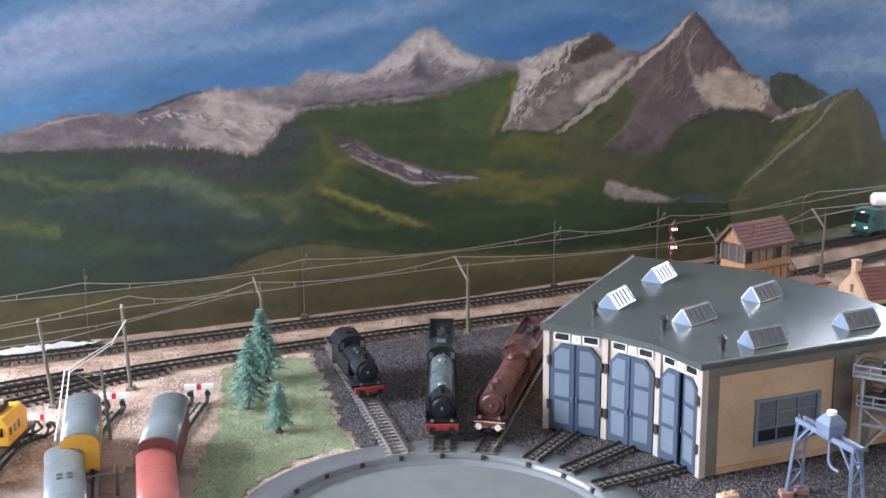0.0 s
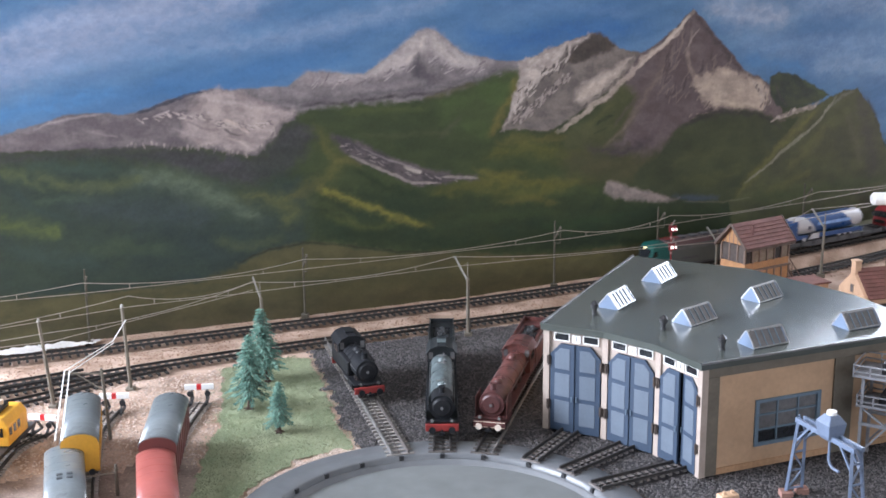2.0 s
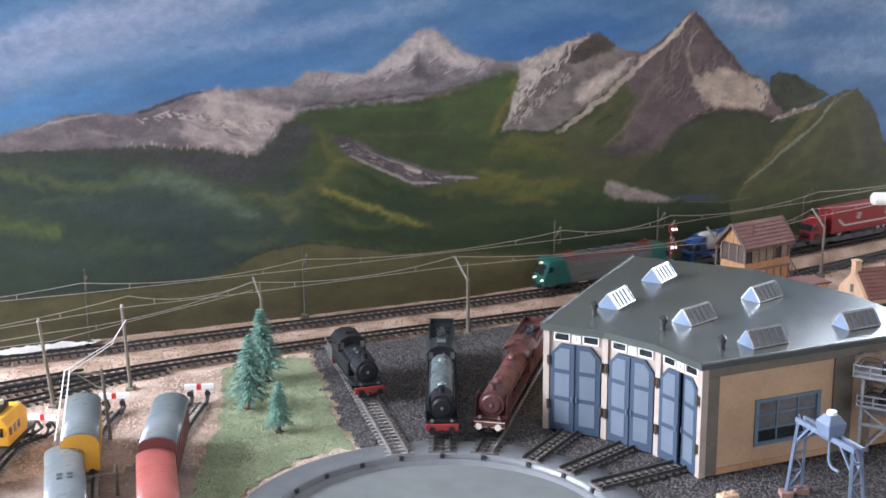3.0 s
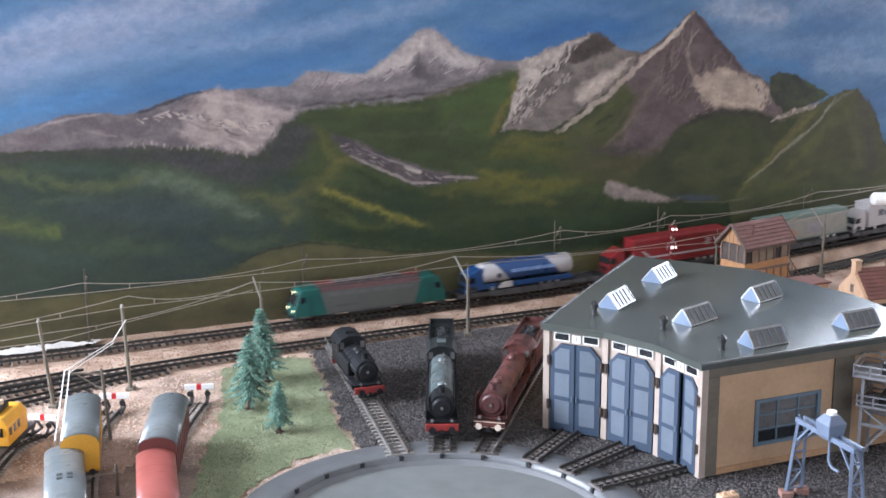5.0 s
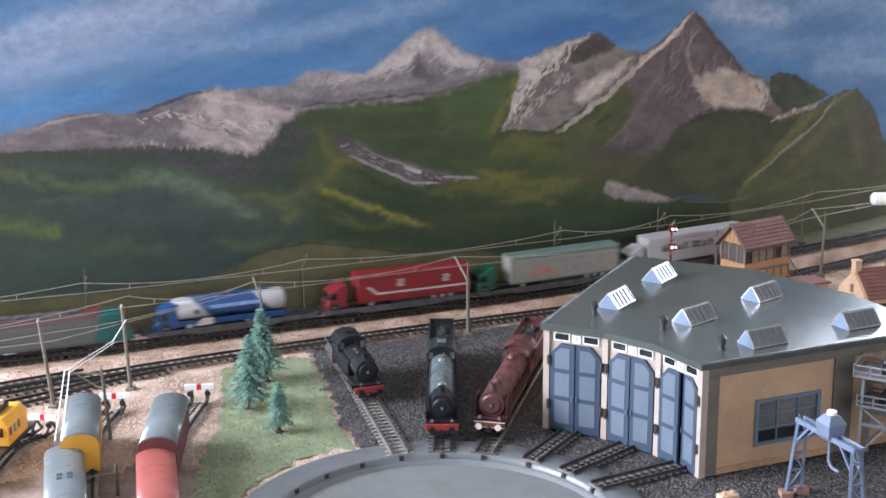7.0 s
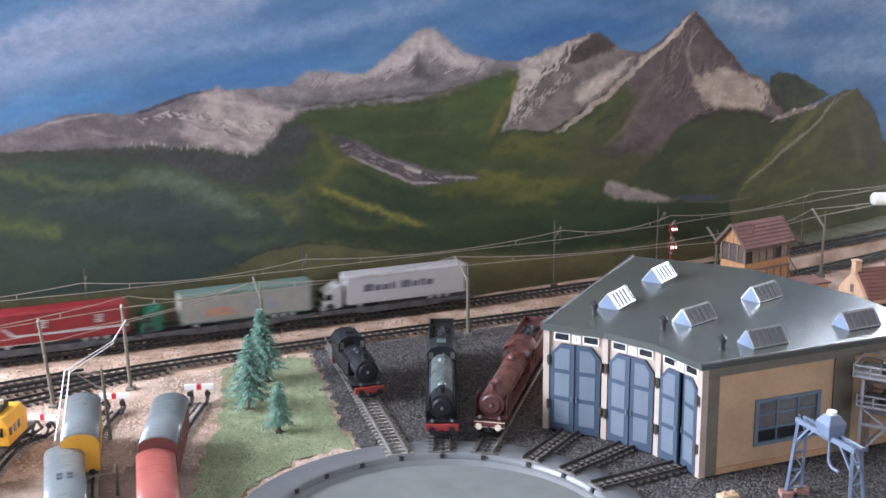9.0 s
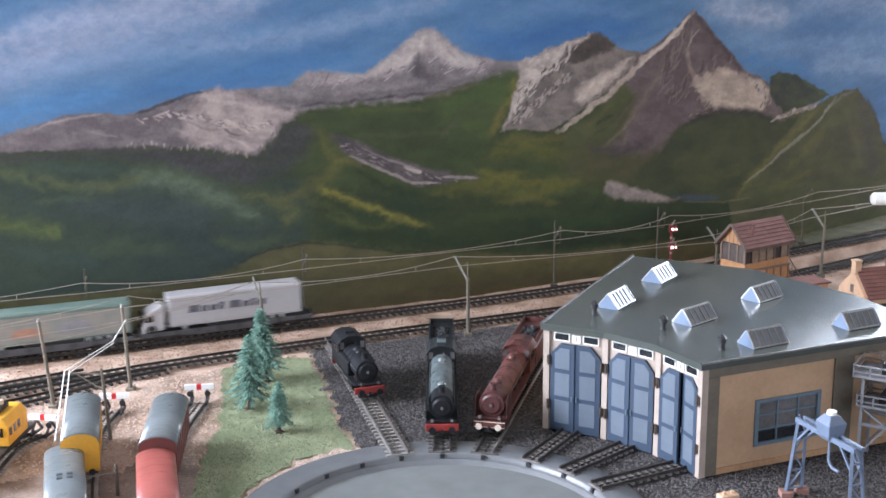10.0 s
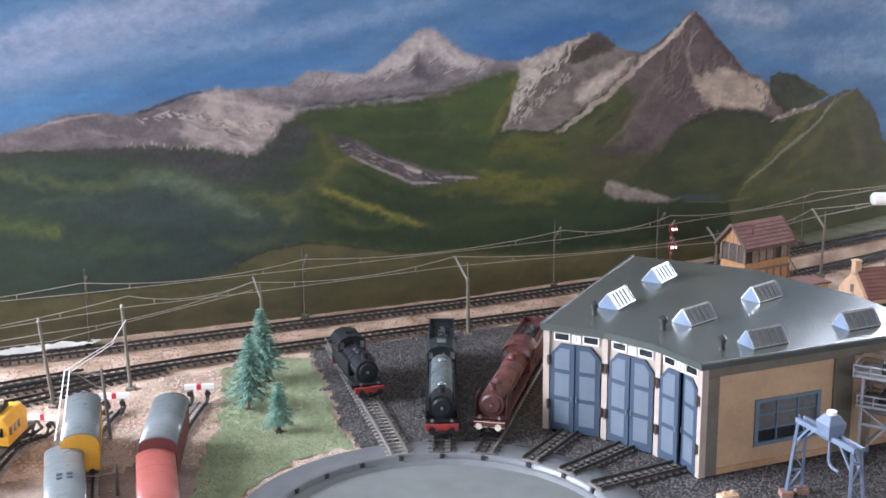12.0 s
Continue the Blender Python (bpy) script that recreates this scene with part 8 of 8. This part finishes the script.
for side in (0, 1):
    mm = Matrix.Translation((0.004, -0.004, 0.0305)) @ pose(0, 0, 0, cr, 0, 0) if side == 0 else Matrix.Translation((CL, CW + 0.004, 0.0305)) @ pose(0, 0, 0, 0, 0, 180) @ pose(0, 0, 0, cr, 0, 0)
    bm = bm_new()
    box(bm, 0, CL - 0.004, 0, cs, 0.0, 0.0015, mm)
    sl = part("roof_slope", bm, cot_roof, cot)
    for k in range(8):
        bm = bm_new()
        y0, y1 = cs * k / 8, cs * (k + 1) / 8
        prism(bm, [(y0, 0.0016), (y1, 0.0016), (y1, 0.0019), (y0, 0.0027)], 0.0, CL - 0.004, mm @ ACROSS)
        bmesh.ops.recalc_face_normals(bm, faces=bm.faces)
        part("tile_course", bm, cot_roof, sl)
bm = bm_new()
box(bm, 0.0, 0.009, CW / 2 - 0.005, CW / 2 + 0.005, 0.055, 0.074)
ch = part("chimney", bm, cot_wall, cot, bevel=0.0004)
bm = bm_new()
box(bm, -0.0008, 0.0098, CW / 2 - 0.0058, CW / 2 + 0.0058, 0.0742, 0.0765)
part("chimney_cap", bm, cot_wall, ch)
bm = bm_new()
box(bm, -0.0008, 0.0002, CW / 2 - 0.004, CW / 2 + 0.003, 0.033, 0.044)
win = part("gable_window", bm, wood_grey, cot)
bm = bm_new()
box(bm, -0.001, -0.0006, CW / 2 - 0.003, CW / 2 + 0.002, 0.034, 0.043)
part("pane", bm, pane_glass, win)
for k in range(3):
    bm = bm_new()
    box(bm, 0.022 + k * 0.028, 0.034 + k * 0.028, -0.0006, 0.0, 0.009, 0.024)
    win = part("window", bm, wood_grey, cot)
    bm = bm_new()
    box(bm, 0.0228 + k * 0.028, 0.0332 + k * 0.028, -0.001, -0.0006, 0.0098, 0.0232)
    part("pane", bm, pane_dark, win)
bm = bm_new()
prism(bm, [(0, 0.0), (0.022, 0.0), (0.022, 0.026), (0, 0.018)], -0.012, 0.03, Matrix.Translation((-0.014, 0.006, 0)))
part("porch", bm, cot_wall, cot)
bm = bm_new()
prism(bm, [(-0.003, 0.018), (0.0225, 0.0272), (0.0225, 0.0292), (-0.003, 0.020)], -0.014, 0.032, Matrix.Translation((-0.014, 0.006, 0)))
part("porch_roof", bm, cot_roof, cot)

hut = thing("platelayer_hut", Matrix.Translation((0.484, 1.61, 0)) @ pose(0, 0, 0, 0, 0, 20), "low hut with a flat reddish-brown roof", "hut")
bm = bm_new()
box(bm, 0, 0.048, 0, 0.036, 0, 0.0285)
part("wall", bm, cot_wall, hut)
bm = bm_new()
box(bm, -0.003, 0.051, -0.003, 0.039, 0.0287, 0.031)
part("roof", bm, cot_roof, hut, bevel=0.0004)

# ---- sanding gantry ----
gan_blue = mat("gantry_blue", lin(104, 117, 138), 0.5, var=0.12, scale=90)
brick_foot = mat("brick_foot", lin(150, 112, 100), 0.85, var=0.25, scale=120)
G0, G1 = Vector((0.313, 1.02, 0)), Vector((0.343, 0.942, 0))
gd = (G1 - G0).normalized()
gw = Vector((-gd.y, gd.x, 0))
gantry = thing("sanding_gantry", Matrix(), "pale blue lattice sanding gantry with a hopper", "gantry")
GZ = 0.0725


def inward(base):
    """The legs lean towards each other."""
    return gd * (0.006 if base is G0 else -0.006)


for base in (G0, G1):
    for s in (-1, 1):
        bm = bm_new()
        bar(bm, base + gw * s * 0.0085 + Vector((0, 0, 0.004)), base + inward(base) + gw * s * 0.0042 + Vector((0, 0, GZ)), 0.0026, 0.0026)
        leg = part("leg", bm, gan_blue, gantry)
        bm = bm_new()
        c = base + gw * s * 0.0085
        box(bm, c.x - 0.0055, c.x + 0.0055, c.y - 0.0055, c.y + 0.0055, -0.003, 0.0045)
        part("foot_block", bm, brick_foot, leg, bevel=0.0006)
    for k in range(4):
        z0, z1 = 0.006 + k * 0.018, 0.006 + (k + 1) * 0.018
        wa, wb = 0.0085 - 0.0043 * z0 / GZ, 0.0085 - 0.0043 * z1 / GZ
        s = 1 if k % 2 else -1
        bm = bm_new()
        i0, i1 = inward(base) * (z0 / GZ), inward(base) * (z1 / GZ)
        bar(bm, base + i0 + gw * s * wa + Vector((0, 0, z0)), base + i1 - gw * s * wb + Vector((0, 0, z1)), 0.0014, 0.0014)
        bar(bm, base + i0 + gw * wa + Vector((0, 0, z0)), base + i0 - gw * wa + Vector((0, 0, z0)), 0.0014, 0.0014)
        part("lattice_brace", bm, gan_blue, gantry)
for s in (-1, 1):
    bm = bm_new()
    bar(bm, G0 + gd * 0.003 + gw * s * 0.0042 + Vector((0, 0, GZ)), G1 - gd * 0.003 + gw * s * 0.0042 + Vector((0, 0, GZ)), 0.0026, 0.0042)
    part("beam", bm, gan_blue, gantry)
    for base, dd in ((G0, gd), (G1, -gd)):
        bm = bm_new()
        bar(bm, base + inward(base) * 0.75 + gw * s * 0.0045 + Vector((0, 0, GZ - 0.02)), base + dd * 0.021 + gw * s * 0.0042 + Vector((0, 0, GZ - 0.002)), 0.0018, 0.0018)
        part("knee_brace", bm, gan_blue, gantry)
GM = (G0 + G1) / 2 + gd * 0.002
bm = bm_new()
hop = [(0.006, GZ - 0.003), (0.0078, GZ + 0.0005), (0.0093, GZ + 0.012), (0.0046, GZ + 0.019)]
rings = [[bm.verts.new(GM + gd * (sx * r) + gw * (sy * r) + Vector((0, 0, z))) for sx, sy in ((-1, -1), (1, -1), (1, 1), (-1, 1))] for r, z in hop]
for p, q in zip(rings, rings[1:]):
    for k in range(4):
        bm.faces.new((p[k], p[(k + 1) % 4], q[(k + 1) % 4], q[k]))
bm.faces.new(rings[0][::-1]), bm.faces.new(rings[-1])
bmesh.ops.recalc_face_normals(bm, faces=bm.faces)
hopper = part("hopper", bm, gan_blue, gantry, bevel=0.0005)
bm = bm_new()
rod(bm, GM + Vector((0, 0, GZ + 0.019)), GM + Vector((0, 0, GZ + 0.022)), 0.0042, seg=18)
part("hopper_lid", bm, white_trim, hopper)
pipe = [GM + gd * a + Vector((0, 0, z)) for a, z in ((0.0, GZ - 0.006), (0.0, GZ - 0.022), (0.002, GZ - 0.026), (0.006, GZ - 0.028), (0.014, GZ - 0.028))]
bm = bm_new()
for p, q in zip(pipe, pipe[1:]):
    rod(bm, p, q, 0.0013, seg=8)
part("sand_pipe", bm, gan_blue, hopper)

# ---- coaling stage ----
stage_grey = mat("stage_grey", lin(128, 128, 132), 0.5, 0.1, var=0.2, scale=90)
stage = thing("coaling_stage", Matrix.Translation((0.388, 1.088, 0)) @ pose(0, 0, 0, 0, 0, -32), "grey lattice coaling stage with two open decks", "coaling stage")
SW, SDp = 0.12, 0.042
for zz, over_ in ((0.056, 0.0), (0.086, 0.004)):
    bm = bm_new()
    box(bm, -over_, SW, -over_, SDp, zz, zz + 0.0025)
    part("deck", bm, stage_grey, stage)
    for y in (-over_, SDp):
        for dz in (0.006, 0.012):
            bm = bm_new()
            bar(bm, (-over_, y, zz + dz), (SW, y, zz + dz), 0.0012, 0.0012)
            part("rail_bar", bm, stage_grey, stage)
        for k in range(9):
            bm = bm_new()
            x = -over_ + k * SW / 8
            bar(bm, (x, y, zz), (x, y, zz + 0.013), 0.0012, 0.0012)
            part("rail_post", bm, stage_grey, stage)
    bm = bm_new()
    for dz in (0.006, 0.012):
        bar(bm, (-over_, -over_, zz + dz), (-over_, SDp, zz + dz), 0.0012, 0.0012)
    part("end_rail", bm, stage_grey, stage)
for x in (0.004, SW * 0.5, SW - 0.004):
    for y in (0.003, SDp - 0.003):
        bm = bm_new()
        bar(bm, (x, y, -0.004), (x, y, 0.086), 0.0028, 0.0028)
        part("column", bm, stage_grey, stage)
for k in range(5):
    for y in (0.003, SDp - 0.003):
        bm = bm_new()
        x0, x1 = 0.004 + k * 0.022, 0.004 + (k + 1) * 0.022
        bar(bm, (x0, y, 0.04 if k % 2 else 0.055), (x1, y, 0.055 if k % 2 else 0.04), 0.0018, 0.0018)
        part("truss_brace", bm, stage_grey, stage)
for y in (0.003, SDp - 0.003):
    bm = bm_new()
    bar(bm, (0.002, y, 0.039), (SW, y, 0.039), 0.0022, 0.003)
    bar(bm, (0.004, y, 0.008), (0.028, y, 0.039), 0.0018, 0.0018)
    part("truss_chord", bm, stage_grey, stage)
for k, (x, y) in enumerate(((0.03, 0.014), (0.055, 0.026), (0.085, 0.015))):
    bm = bm_new()
    box(bm, x - 0.011, x + 0.011, y - 0.008, y + 0.008, 0.0886, 0.1)
    part("coal_tub", bm, loco_black, stage, bevel=0.0008)
bm = bm_new()
box(bm, 0.018, 0.06, 0.006, 0.034, 0.0586, 0.068)
part("hoist_base", bm, loco_black, stage, bevel=0.001)
bm = bm_new()
bar(bm, (0.03, 0.02, 0.068), (0.09, -0.01, 0.08), 0.002, 0.003)
part("hoist_arm", bm, stage_grey, stage)

# ---- odds and ends ----
crate = thing("small_crate", Matrix.Translation((0.251, 1.008, 0.0)) @ pose(0, 0, 0, 0, 0, 20), "small pale wooden crate with knobs on the gravel", "crate")
bm = bm_new()
box(bm, -0.009, 0.009, -0.005, 0.005, -0.002, 0.006)
cb = part("body", bm, mat("crate_wood", lin(206, 172, 140), 0.7, var=0.15, scale=120), crate, bevel=0.0006)
for x in (-0.004, 0.004):
    bm = bm_new()
    rod(bm, (x, 0, 0.006), (x, 0, 0.0085), 0.0016, seg=10)
    part("knob", bm, MATS["crate_wood"], cb)
# Unidentified white shape, built as a tank; its post and saddle are added.
tower = thing("unidentified_white_shape", Matrix.Translation((0.668, 1.822, 0.0)), "white rounded shape of unclear identity on an added slim post", "water tower")
bm = bm_new()
for p, q, r0, r1 in ((0, 0.004, 0.0065, 0.0098), (0.004, 0.034, 0.0098, 0.0098), (0.034, 0.038, 0.0098, 0.0065)):
    rod(bm, (-0.019 + p, 0, 0.106), (-0.019 + q, 0, 0.106), r0, r1, seg=20)
part("vessel", bm, white_trim, tower)
bm = bm_new()
rod(bm, (0.012, 0, -0.004), (0.012, 0, 0.096), 0.0018, 0.0014, seg=8)
part("post", bm, mast_dark, tower)
bm = bm_new()
box(bm, 0.004, 0.018, -0.006, 0.006, 0.0945, 0.0972)
part("saddle", bm, mast_dark, tower)

# ---- the goods train on the rear track ----
def train_pose(s):
    """Place and heading of a point s metres along the rear track."""
    i = min(max(int((s + 3.0) / 0.005), 0), len(TRACK_X) - 2)
    f = (s - TRACK_S[i]) / (TRACK_S[i + 1] - TRACK_S[i])
    x = TRACK_X[i] + (TRACK_X[i + 1] - TRACK_X[i]) * f
    return Vector((x, along(REAR, x), 0.0048 + rise(x)))


TRACK_S, TRACK_X = [], []
_back = [(0.0, 0.0)]
while _back[-1][0] > -3.1:
    s0, x0 = _back[-1]
    slope = (along(REAR, x0 + 1e-4) - along(REAR, x0 - 1e-4)) / 2e-4
    _back.append((s0 - 0.005, x0 - 0.005 / math.hypot(1, slope)))
_fore = [(0.0, 0.0)]
while _fore[-1][0] < 3.5:
    s0, x0 = _fore[-1]
    slope = (along(REAR, x0 + 1e-4) - along(REAR, x0 - 1e-4)) / 2e-4
    _fore.append((s0 + 0.005, x0 + 0.005 / math.hypot(1, slope)))
_all = [p for p in reversed(_back) if p[0] >= -3.0001] + _fore[1:]
TRACK_S, TRACK_X = [p[0] for p in _all], [p[1] for p in _all]

# seconds and the place of the engine's front buffer along the track
RUN = [(0.0, 0.7294), (0.4, 0.642), (1.0, 0.511), (1.5, 0.4046), (2.0, 0.312), (2.5, 0.2241), (3.0, 0.1435), (3.2, 0.109), (4.0, -0.034), (4.8, -0.182), (5.0, -0.219), (5.5, -0.307),
       (6.0, -0.4056), (6.5, -0.520), (7.0, -0.6396), (7.2, -0.685), (8.0, -0.868), (8.8, -1.0513), (9.0, -1.0986), (9.5, -1.211), (10.0, -1.331), (10.5, -1.442), (11.0, -1.562),
       (11.5, -1.672), (12.0, -1.783)]


def run_rows(front, length):
    """Rows for a vehicle whose front is that far behind the engine's, standing on two bogies."""
    rows = []
    for t, s in RUN:
        a, b = train_pose(s + front + length * 0.2), train_pose(s + front + length * 0.8)
        mid, d = (a + b) / 2, (a - b).normalized()
        rows.append((t, Matrix.Translation(mid) @ pose(0, 0, 0, 0, 0, math.degrees(math.atan2(d.y, d.x))) @ pose(0, 0, 0, 0, -math.degrees(math.asin(d.z)), 0)))
    return rows


def motions():
    for v, front, length, m in VEH:
        walk(v, [(t, q @ m) for t, q in run_rows(front, length)])


motions()
